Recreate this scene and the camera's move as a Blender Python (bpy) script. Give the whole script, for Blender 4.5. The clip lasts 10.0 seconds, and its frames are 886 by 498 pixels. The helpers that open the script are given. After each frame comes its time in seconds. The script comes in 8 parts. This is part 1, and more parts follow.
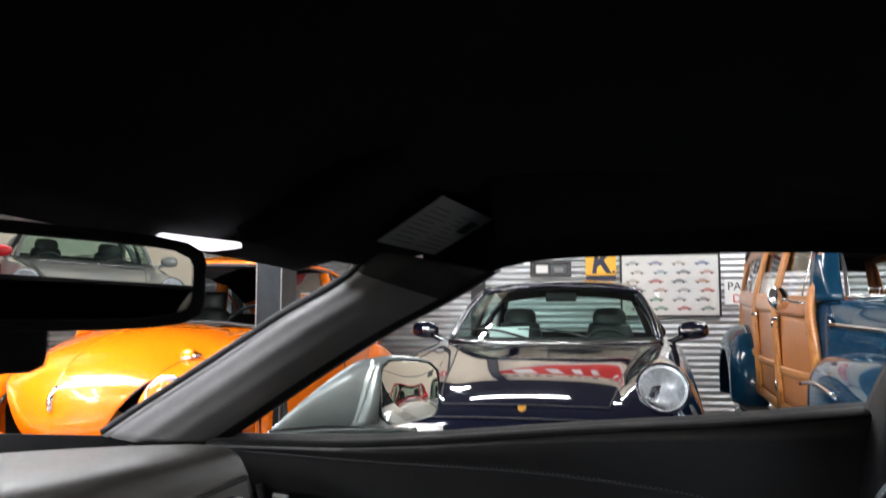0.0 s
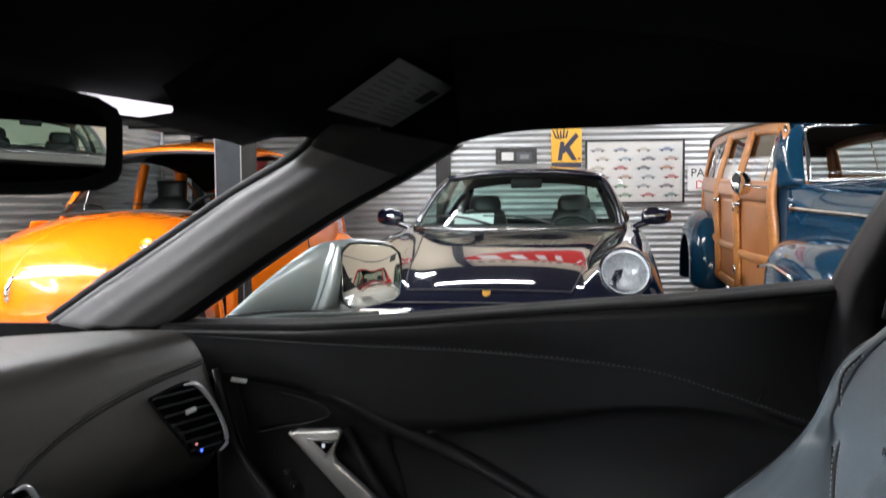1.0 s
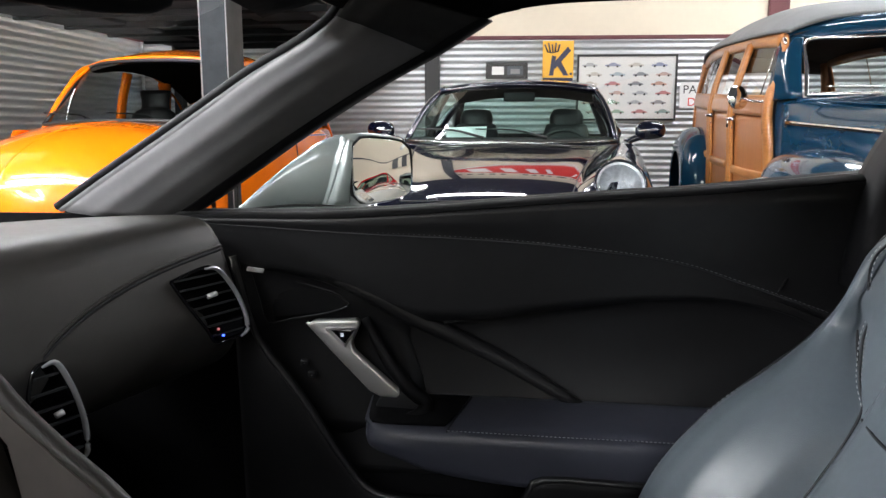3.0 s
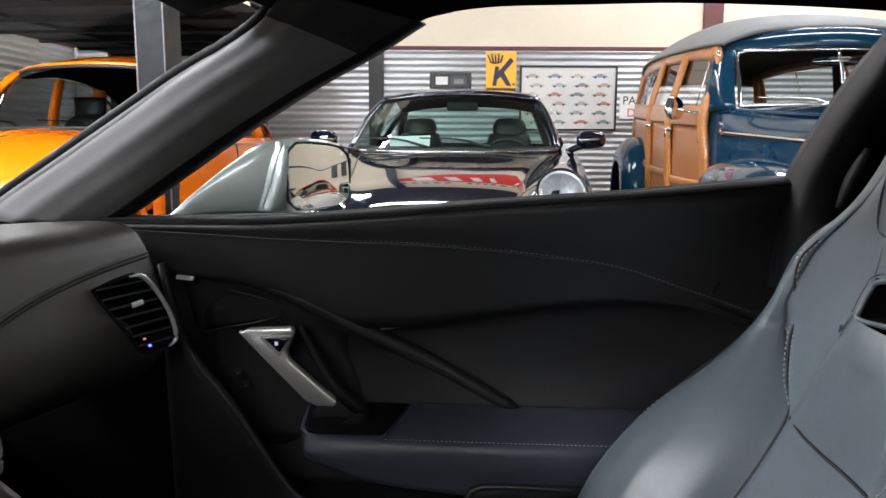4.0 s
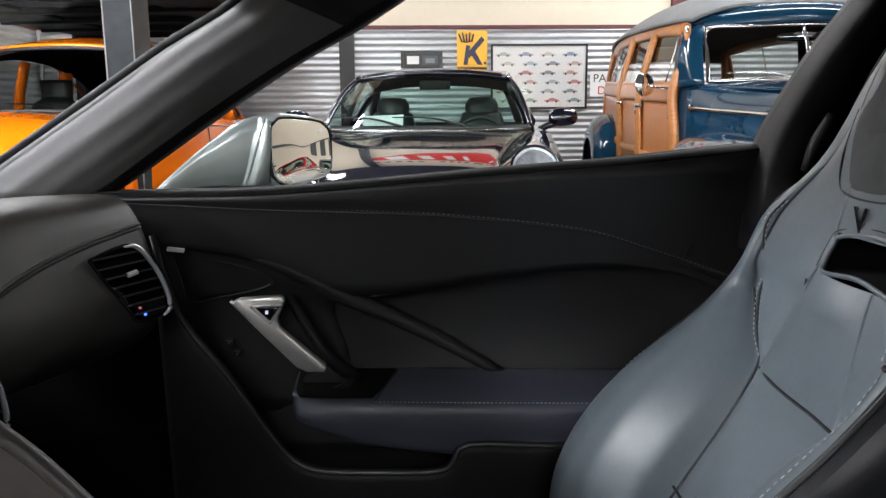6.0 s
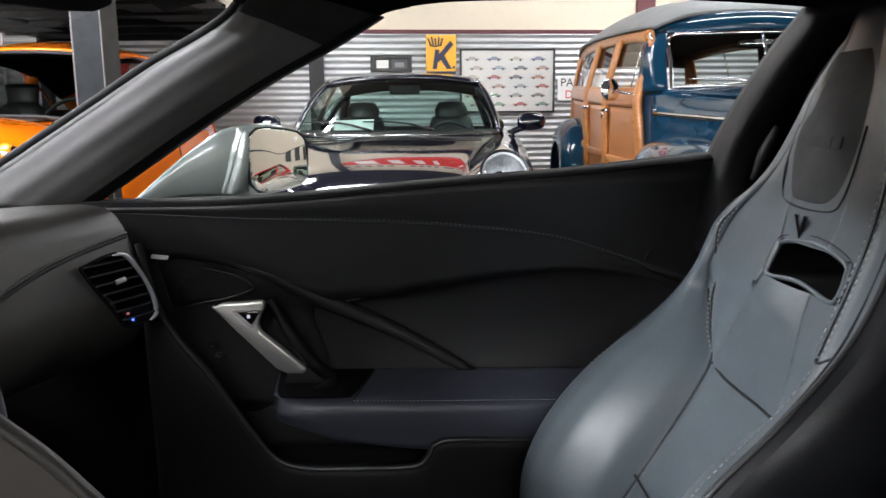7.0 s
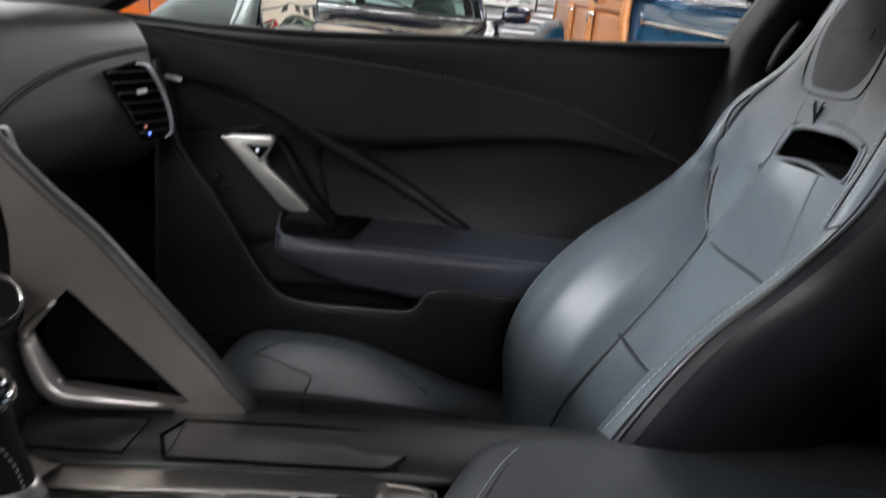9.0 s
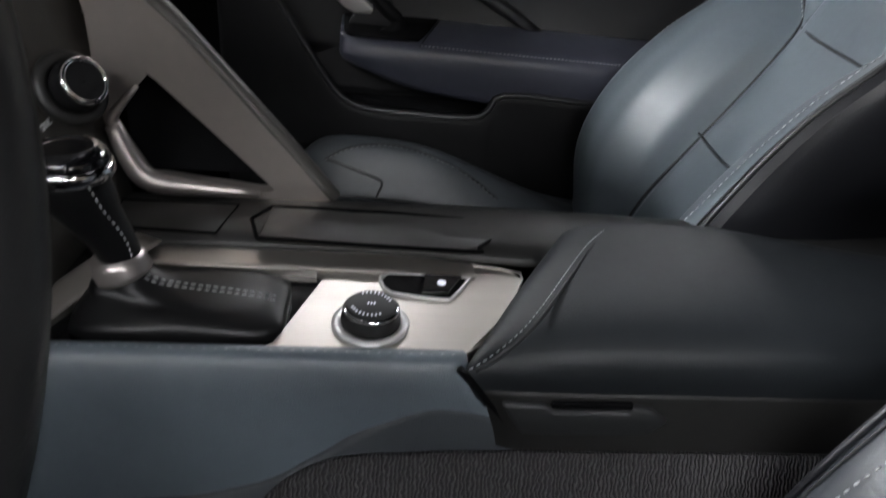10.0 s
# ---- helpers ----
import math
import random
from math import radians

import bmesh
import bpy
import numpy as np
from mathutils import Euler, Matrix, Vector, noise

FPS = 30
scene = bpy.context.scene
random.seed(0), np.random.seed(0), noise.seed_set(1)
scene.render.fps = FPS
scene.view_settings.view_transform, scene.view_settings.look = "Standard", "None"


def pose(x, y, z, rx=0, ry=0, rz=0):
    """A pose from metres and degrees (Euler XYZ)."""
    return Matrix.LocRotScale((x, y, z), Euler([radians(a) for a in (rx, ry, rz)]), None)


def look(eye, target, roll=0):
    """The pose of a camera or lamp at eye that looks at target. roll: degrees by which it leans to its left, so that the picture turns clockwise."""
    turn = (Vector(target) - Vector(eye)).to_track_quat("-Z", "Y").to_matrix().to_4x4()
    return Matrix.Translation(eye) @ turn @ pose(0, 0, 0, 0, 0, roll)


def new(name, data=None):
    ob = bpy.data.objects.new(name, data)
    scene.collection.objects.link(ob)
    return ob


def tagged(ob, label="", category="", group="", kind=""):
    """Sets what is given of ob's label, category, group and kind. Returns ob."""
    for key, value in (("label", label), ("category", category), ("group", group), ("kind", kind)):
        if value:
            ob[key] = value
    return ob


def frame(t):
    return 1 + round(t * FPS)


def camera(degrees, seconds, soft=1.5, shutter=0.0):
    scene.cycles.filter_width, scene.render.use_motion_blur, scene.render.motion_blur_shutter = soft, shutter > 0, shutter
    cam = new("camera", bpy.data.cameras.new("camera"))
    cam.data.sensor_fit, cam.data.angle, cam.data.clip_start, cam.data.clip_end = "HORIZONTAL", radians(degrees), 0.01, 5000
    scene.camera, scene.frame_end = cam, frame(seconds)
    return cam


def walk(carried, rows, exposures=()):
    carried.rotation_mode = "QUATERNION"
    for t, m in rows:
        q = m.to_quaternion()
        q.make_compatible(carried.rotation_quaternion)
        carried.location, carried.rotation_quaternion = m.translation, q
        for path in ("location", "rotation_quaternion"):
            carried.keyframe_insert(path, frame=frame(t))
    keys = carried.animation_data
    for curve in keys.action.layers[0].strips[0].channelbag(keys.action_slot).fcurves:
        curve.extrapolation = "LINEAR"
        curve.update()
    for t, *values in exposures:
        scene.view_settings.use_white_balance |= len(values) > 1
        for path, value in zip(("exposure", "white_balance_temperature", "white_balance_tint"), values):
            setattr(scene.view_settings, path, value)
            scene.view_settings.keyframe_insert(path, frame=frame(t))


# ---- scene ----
cam = camera(60.3, 10.0, soft=1.4, shutter=0.5)
PATH = [
    (0, (0.169, 0.15, 1.061), (-0.08, 2.127, 1.236), -0.1),
    (0.5, (0.179, 0.199, 1.06), (-0.028, 2.188, 1.077), -0.5),
    (1, (0.17, 0.201, 1.047), (0.008, 2.191, 0.932), -0.5),
    (1.5, (0.134, 0.18, 1.042), (-0.044, 2.154, 0.773), 0.2),
    (2, (0.14, 0.183, 1.032), (-0.043, 2.146, 0.697), -0.4),
    (3.3, (0.116, 0.222, 0.996), (0.029, 2.195, 0.676), 0.1),
    (3.5, (0.122, 0.224, 0.994), (0.06, 2.197, 0.673), 0.1),
    (4, (0.132, 0.224, 0.995), (0.153, 2.202, 0.699), 0.2),
    (4.5, (0.119, 0.229, 0.995), (0.187, 2.205, 0.693), 0.2),
    (5, (0.111, 0.229, 0.996), (0.175, 2.209, 0.715), -0.1),
    (5.5, (0.114, 0.219, 0.984), (0.181, 2.192, 0.666), -0.3),
    (5.7, (0.118, 0.207, 0.98), (0.197, 2.175, 0.634), -0.4),
    (6.8, (0.104, 0.146, 0.995), (0.24, 2.112, 0.658), -0.6),
    (7, (0.107, 0.137, 0.996), (0.277, 2.101, 0.657), -0.5),
    (7.5, (0.107, 0.124, 1.004), (0.336, 2.088, 0.698), -0.4),
    (8, (0.112, 0.108, 0.999), (0.38, 2.067, 0.701), -0.4),
    (8.5, (0.09, 0.098, 0.959), (0.449, 2.027, 0.571), 5.2),
    (9, (0.028, 0.107, 0.939), (0.331, 1.994, 0.347), 7.0),
    (9.5, (0.015, 0.116, 0.909), (0.248, 1.92, 0.078), 4.8),
    (10, (0.005, 0.104, 0.894), (0.201, 1.825, -0.104), 5.5),
]
EXPOSURES = [(0, 0.2), (8.4, 0.2), (9.1, 0.58), (10, 0.45)]
walk(cam, [(t, look(eye, target, roll)) for t, eye, target, roll in PATH], EXPOSURES)

# indoor place without sky: a faint grey surround outside the walls
world = bpy.data.worlds.new("garage surround")
world.use_nodes = True
world.node_tree.nodes["Background"].inputs["Color"].default_value = (0.02, 0.02, 0.02, 1)
scene.world = world

# ---------------------------------------------------------------- small tools


def mesh_object(name, verts, faces, material, parent=None, label="", smooth=True, materials=None, slots=None):
    """One mesh object from points and faces; under a thing or a part where a parent is given."""
    me = bpy.data.meshes.new(name)
    me.from_pydata([tuple(float(c) for c in v) for v in verts], [], [tuple(int(i) for i in f) for f in faces])
    for m in materials or [material]:
        me.materials.append(m)
    if slots is not None:
        me.polygons.foreach_set("material_index", [int(s) for s in slots])
    if smooth:
        me.polygons.foreach_set("use_smooth", [True] * len(me.polygons))
    me.update()
    ob = new(name, me)
    if parent is not None:
        ob.parent = parent
    return tagged(ob, label) if label else ob


def part(name, bm, material, parent=None, label="", smooth=True):
    me = bpy.data.meshes.new(name)
    bm.to_mesh(me)
    bm.free()
    me.materials.append(material)
    if smooth:
        me.polygons.foreach_set("use_smooth", [True] * len(me.polygons))
    ob = new(name, me)
    if parent is not None:
        ob.parent = parent
    return tagged(ob, label) if label else ob


def thing(name, label, category, at=None, group="", kind=""):
    ob = new(name)
    if at is not None:
        ob.matrix_world = at
    return tagged(ob, label, category, group, kind)


def glide(points, k):
    """A smooth line (or rows of points) through the given ones, k steps from each to the next."""
    p = np.asarray(points, float)
    if k <= 1 or len(p) < 2:
        return p
    q = np.concatenate([[2 * p[0] - p[1]], p, [2 * p[-1] - p[-2]]])
    out = []
    for i in range(1, len(q) - 2):
        a, b, c, d = q[i - 1], q[i], q[i + 1], q[i + 2]
        for s in range(k):
            t = s / k
            out.append(0.5 * (2 * b + (c - a) * t + (2 * a - 5 * b + 4 * c - d) * t * t + (3 * b - a - 3 * c + d) * t**3))
    out.append(p[-1])
    return np.array(out)


def smooth_grid(rows, ku, kv):
    g = glide(np.asarray(rows, float), ku)
    return np.swapaxes(glide(np.swapaxes(g, 0, 1), kv), 0, 1)


def grid_faces(m, n, wrap=False):
    last = n if wrap else n - 1
    return [(i * n + j, i * n + (j + 1) % n, (i + 1) * n + (j + 1) % n, (i + 1) * n + j) for i in range(m - 1) for j in range(last)]


def sheet(name, rows, material, parent=None, k=(4, 4), thick=0.0, label="", keep=None, offset=0.0):
    """A smooth panel through a small net of points; keep(x, y, z) leaves openings; thick gives it depth."""
    g = smooth_grid(rows, *k)
    m, n, _ = g.shape
    flat = g.reshape(-1, 3)
    faces = grid_faces(m, n)
    if keep is not None:
        faces = [f for f in faces if keep(*flat[list(f)].mean(0))]
    ob = mesh_object(name, flat, faces, material, parent, label)
    if thick:
        mod = ob.modifiers.new("depth", "SOLIDIFY")
        mod.thickness, mod.offset = thick, offset
    return ob


def tube(name, points, radius, material, parent=None, k=4, sides=8, label="", flat=1.0, closed=False):
    """A round bar along a smooth line; radius may be a list, one for each given point."""
    pts = list(points) + ([points[0]] if closed else [])
    line = glide(pts, k)
    rad = glide(np.array([[r] for r in (radius if isinstance(radius, (list, tuple)) else [radius] * len(pts))]), k)[:, 0]
    tang = np.gradient(line, axis=0)
    tang /= np.linalg.norm(tang, axis=1)[:, None] + 1e-12
    up = np.array([0.0, 0.0, 1.0]) if abs(tang[:, 2]).mean() < 0.85 else np.array([0.0, 1.0, 0.0])
    side = np.cross(tang, up)
    side /= np.linalg.norm(side, axis=1)[:, None] + 1e-12
    top = np.cross(side, tang)
    a = np.linspace(0, 2 * np.pi, sides, endpoint=False)
    ring = line[:, None] + rad[:, None, None] * (np.cos(a)[None, :, None] * side[:, None] + flat * np.sin(a)[None, :, None] * top[:, None])
    verts = ring.reshape(-1, 3)
    faces = grid_faces(len(line), sides, True)
    if not closed:
        faces += [tuple(range(sides))[::-1], tuple(len(verts) - sides + i for i in range(sides))]
    return mesh_object(name, verts, faces, material, parent, label)


def dashes(name, lines, material, parent, length=0.0042, gap=0.0026, width=0.0009, lift=0.0):
    """Stitches: short raised threads along smooth lines, one mesh."""
    verts, faces = [], []
    for line in lines:
        p = glide(line, 12)
        d = np.concatenate([[0], np.cumsum(np.linalg.norm(np.diff(p, axis=0), axis=1))])
        s = 0.0
        while s + length < d[-1]:
            a, b = (np.array([np.interp(q, d, p[:, c]) for c in range(3)]) for q in (s, s + length))
            t = (b - a) / (np.linalg.norm(b - a) + 1e-9)
            u = np.cross(t, (0.3, 0.5, 0.8))
            u /= np.linalg.norm(u)
            v = np.cross(t, u)
            n = len(verts)
            for e in (a, (a + b) / 2, b):
                w = width * (1.0 if e is not a and e is not b else 0.55)
                verts += [e + w * (math.cos(g) * u + math.sin(g) * v) for g in (0, 1.571, 3.142, 4.712)]
            for r in (0, 4):
                faces += [(n + r + i, n + r + (i + 1) % 4, n + r + 4 + (i + 1) % 4, n + r + 4 + i) for i in range(4)]
            faces += [(n, n + 3, n + 2, n + 1), (n + 8, n + 9, n + 10, n + 11)]
            s += length + gap
    return mesh_object(name, verts, faces, material, parent)


def bevelled(bm, width, segments=2):
    if width:
        bmesh.ops.bevel(bm, geom=bm.edges[:] + bm.verts[:], offset=width, segments=segments, profile=0.5, affect="EDGES", clamp_overlap=True)
    return bm


def box_bm(size, bevel=0.0, at=(0, 0, 0), turn=(0, 0, 0), segments=2):
    bm = bmesh.new()
    bmesh.ops.create_cube(bm, size=1.0, matrix=Matrix.Diagonal((*size, 1)))
    bevelled(bm, bevel, segments)
    bm.transform(pose(*at, *turn))
    return bm


def box(name, size, at, material, parent=None, bevel=0.0, turn=(0, 0, 0), label="", smooth=False):
    return part(name, box_bm(size, bevel, at, turn), material, parent, label, smooth)


def slab(name, outline, depth, material, parent=None, at=None, bevel=0.0, label="", smooth=False, segments=2):
    """An outline in x and z, given depth along +y, with rounded edges; at is its pose."""
    bm = bmesh.new()
    a = [bm.verts.new((x, 0, z)) for x, z in outline]
    f = bm.faces.new(a)
    got = bmesh.ops.extrude_face_region(bm, geom=[f])
    bmesh.ops.translate(bm, verts=[v for v in got["geom"] if isinstance(v, bmesh.types.BMVert)], vec=(0, depth, 0))
    bmesh.ops.recalc_face_normals(bm, faces=bm.faces)
    if bevel:
        bmesh.ops.bevel(bm, geom=bm.edges[:], offset=bevel, segments=segments, profile=0.5, affect="EDGES", clamp_overlap=True)
    if at is not None:
        bm.transform(at)
    return part(name, bm, material, parent, label, smooth)


def lathe(name, profile, material, parent=None, at=None, sides=32, label="", k=1):
    """Turned form: profile rows of radius and height, round z."""
    prof = glide(profile, k)
    a = np.linspace(0, 2 * np.pi, sides, endpoint=False)
    verts = np.stack([prof[:, None, 0] * np.cos(a), prof[:, None, 0] * np.sin(a), prof[:, None, 1] + 0 * a], -1).reshape(-1, 3)
    if at is not None:
        verts = [at @ Vector(v) for v in verts]
    faces = grid_faces(len(prof), sides, True)
    faces += [tuple(range(sides))[::-1], tuple((len(prof) - 1) * sides + i for i in range(sides))]
    return mesh_object(name, verts, faces, material, parent, label)


def shell(name, stations, material, parent=None, k=(4, 4), label="", keep=None, thick=0.0):
    """A body of two like halves: stations (y, half profile of x and z from the middle outwards)."""
    rows = []
    for y, half in stations:
        right = [(x, y if len(h) == 0 else y + h[0], z) for x, z, *h in half]
        left = [(-x, yy, z) for x, yy, z in right[:0:-1]]
        rows.append(left + right)
    return sheet(name, rows, material, parent, k, thick, label, keep)


def letters(name, text, size, at, material, parent=None, depth=0.002):
    cu = bpy.data.curves.new(name, "FONT")
    cu.body, cu.size, cu.extrude = text, size, depth
    tmp = bpy.data.objects.new(name, cu)
    scene.collection.objects.link(tmp)
    me = bpy.data.meshes.new_from_object(tmp.evaluated_get(bpy.context.evaluated_depsgraph_get()))
    bpy.data.objects.remove(tmp)
    me.transform(at)
    me.materials.clear()
    me.materials.append(material)
    ob = new(name, me)
    if parent is not None:
        ob.parent = parent
    return ob


# ---------------------------------------------------------------- materials
def material(name, colour, rough=0.5, metal=0.0, coat=0.0, vary=0.15, scale=6.0, grain=0.0, grain_scale=400.0, spec=0.5, rough_vary=0.1, fine=0.0, stretch=(1, 1, 1)):
    """A painted, leather or metal surface with cloudy wear, finer mottling and fine relief."""
    m = bpy.data.materials.new(name)
    m.use_nodes = True
    n, l = m.node_tree.nodes, m.node_tree.links
    b = n["Principled BSDF"]
    b.inputs["Metallic"].default_value = metal
    b.inputs["Specular IOR Level"].default_value = spec
    b.inputs["Coat Weight"].default_value = coat
    b.inputs["Coat Roughness"].default_value = 0.03
    tc, mp = n.new("ShaderNodeTexCoord"), n.new("ShaderNodeMapping")
    mp.inputs["Scale"].default_value = stretch
    l.new(tc.outputs["Object"], mp.inputs["Vector"])
    big, small = n.new("ShaderNodeTexNoise"), n.new("ShaderNodeTexNoise")
    big.inputs["Scale"].default_value, big.inputs["Detail"].default_value = scale, 4
    small.inputs["Scale"].default_value, small.inputs["Detail"].default_value = scale * 14, 3
    l.new(mp.outputs["Vector"], big.inputs["Vector"])
    l.new(mp.outputs["Vector"], small.inputs["Vector"])
    add = n.new("ShaderNodeMath")
    add.operation = "MULTIPLY_ADD"
    l.new(small.outputs["Fac"], add.inputs[0])
    add.inputs[1].default_value = 0.5
    l.new(big.outputs["Fac"], add.inputs[2])
    tone = n.new("ShaderNodeMapRange")
    tone.inputs["From Min"].default_value, tone.inputs["From Max"].default_value = 0.45, 1.05
    tone.inputs["To Min"].default_value, tone.inputs["To Max"].default_value = 1 - vary, 1 + vary
    l.new(add.outputs[0], tone.inputs["Value"])
    mul = n.new("ShaderNodeVectorMath")
    mul.operation = "SCALE"
    mul.inputs[0].default_value = colour
    l.new(tone.outputs[0], mul.inputs["Scale"])
    l.new(mul.outputs["Vector"], b.inputs["Base Color"])
    rr = n.new("ShaderNodeMapRange")
    rr.inputs["From Min"].default_value, rr.inputs["From Max"].default_value = 0.45, 1.05
    rr.inputs["To Min"].default_value, rr.inputs["To Max"].default_value = rough * (1 + rough_vary), rough * (1 - rough_vary)
    l.new(add.outputs[0], rr.inputs["Value"])
    l.new(rr.outputs[0], b.inputs["Roughness"])
    if grain:
        g = n.new("ShaderNodeTexVoronoi" if fine == 0 else "ShaderNodeTexNoise")
        g.inputs["Scale"].default_value = grain_scale
        l.new(mp.outputs["Vector"], g.inputs["Vector"])
        bump = n.new("ShaderNodeBump")
        bump.inputs["Strength"].default_value, bump.inputs["Distance"].default_value = grain * (0.4 if grain_scale > 700 else 1.0), 0.001
        l.new(g.outputs[0], bump.inputs["Height"])
        l.new(bump.outputs[0], b.inputs["Normal"])
    return m


def glass(name, tint=(1, 1, 1), clear=1.0, ior=1.45, edge=0.9):
    """Thin clear pane: mostly see-through, with a sharp sheen."""
    m = bpy.data.materials.new(name)
    m.use_nodes = True
    n, l = m.node_tree.nodes, m.node_tree.links
    n.remove(n["Principled BSDF"])
    t, g, mix, fr, rise, gain = n.new("ShaderNodeBsdfTransparent"), n.new("ShaderNodeBsdfGlossy"), n.new("ShaderNodeMixShader"), n.new("ShaderNodeLayerWeight"), n.new("ShaderNodeMath"), n.new("ShaderNodeMath")
    t.inputs["Color"].default_value = (*[c * clear for c in tint], 1)
    g.inputs["Roughness"].default_value = 0.01
    fr.inputs["Blend"].default_value = 0.5
    rise.operation, gain.operation = "POWER", "MULTIPLY_ADD"
    rise.inputs[1].default_value = 5.0
    gain.inputs[1].default_value, gain.inputs[2].default_value = edge, 2 * ((ior - 1) / (ior + 1)) ** 2
    l.new(fr.outputs["Facing"], rise.inputs[0])
    l.new(rise.outputs[0], gain.inputs[0])
    l.new(gain.outputs[0], mix.inputs[0])
    l.new(t.outputs[0], mix.inputs[1])
    l.new(g.outputs[0], mix.inputs[2])
    l.new(mix.outputs[0], n["Material Output"].inputs["Surface"])
    return m


def glow(name, colour, strength):
    m = bpy.data.materials.new(name)
    m.use_nodes = True
    b = m.node_tree.nodes["Principled BSDF"]
    b.inputs["Base Color"].default_value = (0.8, 0.8, 0.8, 1)
    b.inputs["Emission Color"].default_value = (*colour, 1)
    b.inputs["Emission Strength"].default_value = strength
    return m


def wood(name, light, dark, along=(1, 1, 9)):
    m = material(name, light, 0.34, coat=0.4, vary=0.1)
    n, l = m.node_tree.nodes, m.node_tree.links
    b = n["Principled BSDF"]
    tc, mp, ns, ramp = n.new("ShaderNodeTexCoord"), n.new("ShaderNodeMapping"), n.new("ShaderNodeTexNoise"), n.new("ShaderNodeValToRGB")
    mp.inputs["Scale"].default_value = along
    ns.inputs["Scale"].default_value, ns.inputs["Detail"].default_value, ns.inputs["Distortion"].default_value = 5, 6, 1.2
    l.new(tc.outputs["Object"], mp.inputs["Vector"])
    l.new(mp.outputs["Vector"], ns.inputs["Vector"])
    l.new(ns.outputs["Fac"], ramp.inputs["Fac"])
    ramp.color_ramp.elements[0].position, ramp.color_ramp.elements[1].position = 0.3, 0.7
    ramp.color_ramp.elements[0].color, ramp.color_ramp.elements[1].color = (*dark, 1), (*light, 1)
    l.new(ramp.outputs["Color"], b.inputs["Base Color"])
    return m


def ribbed(name, dark, light, period):
    """Carpet with upright cords that run a little unevenly."""
    m = material(name, dark, 0.95, spec=0.1)
    n, l = m.node_tree.nodes, m.node_tree.links
    b = n["Principled BSDF"]
    tc, wave, ramp, bump, fluff, mul = n.new("ShaderNodeTexCoord"), n.new("ShaderNodeTexWave"), n.new("ShaderNodeValToRGB"), n.new("ShaderNodeBump"), n.new("ShaderNodeTexNoise"), n.new("ShaderNodeMix")
    wave.bands_direction = "X"
    wave.inputs["Scale"].default_value = 0.314 / period
    wave.inputs["Distortion"].default_value, wave.inputs["Detail"].default_value, wave.inputs["Detail Scale"].default_value = 7.0, 4.0, 1.6
    fluff.inputs["Scale"].default_value = 900
    ramp.color_ramp.elements[0].color, ramp.color_ramp.elements[1].color = (*dark, 1), (*light, 1)
    ramp.color_ramp.elements[0].position, ramp.color_ramp.elements[1].position = 0.25, 0.85
    mul.data_type, mul.blend_type = "RGBA", "MULTIPLY"
    mul.inputs["Factor"].default_value = 0.8
    bump.inputs["Strength"].default_value, bump.inputs["Distance"].default_value = 0.9, 0.0015
    l.new(tc.outputs["Object"], wave.inputs["Vector"])
    l.new(tc.outputs["Object"], fluff.inputs["Vector"])
    l.new(wave.outputs["Fac"], ramp.inputs["Fac"])
    l.new(ramp.outputs["Color"], mul.inputs[6])
    l.new(fluff.outputs["Fac"], mul.inputs[7])
    l.new(mul.outputs[2], b.inputs["Base Color"])
    l.new(wave.outputs["Fac"], bump.inputs["Height"])
    l.new(bump.outputs[0], b.inputs["Normal"])
    return m


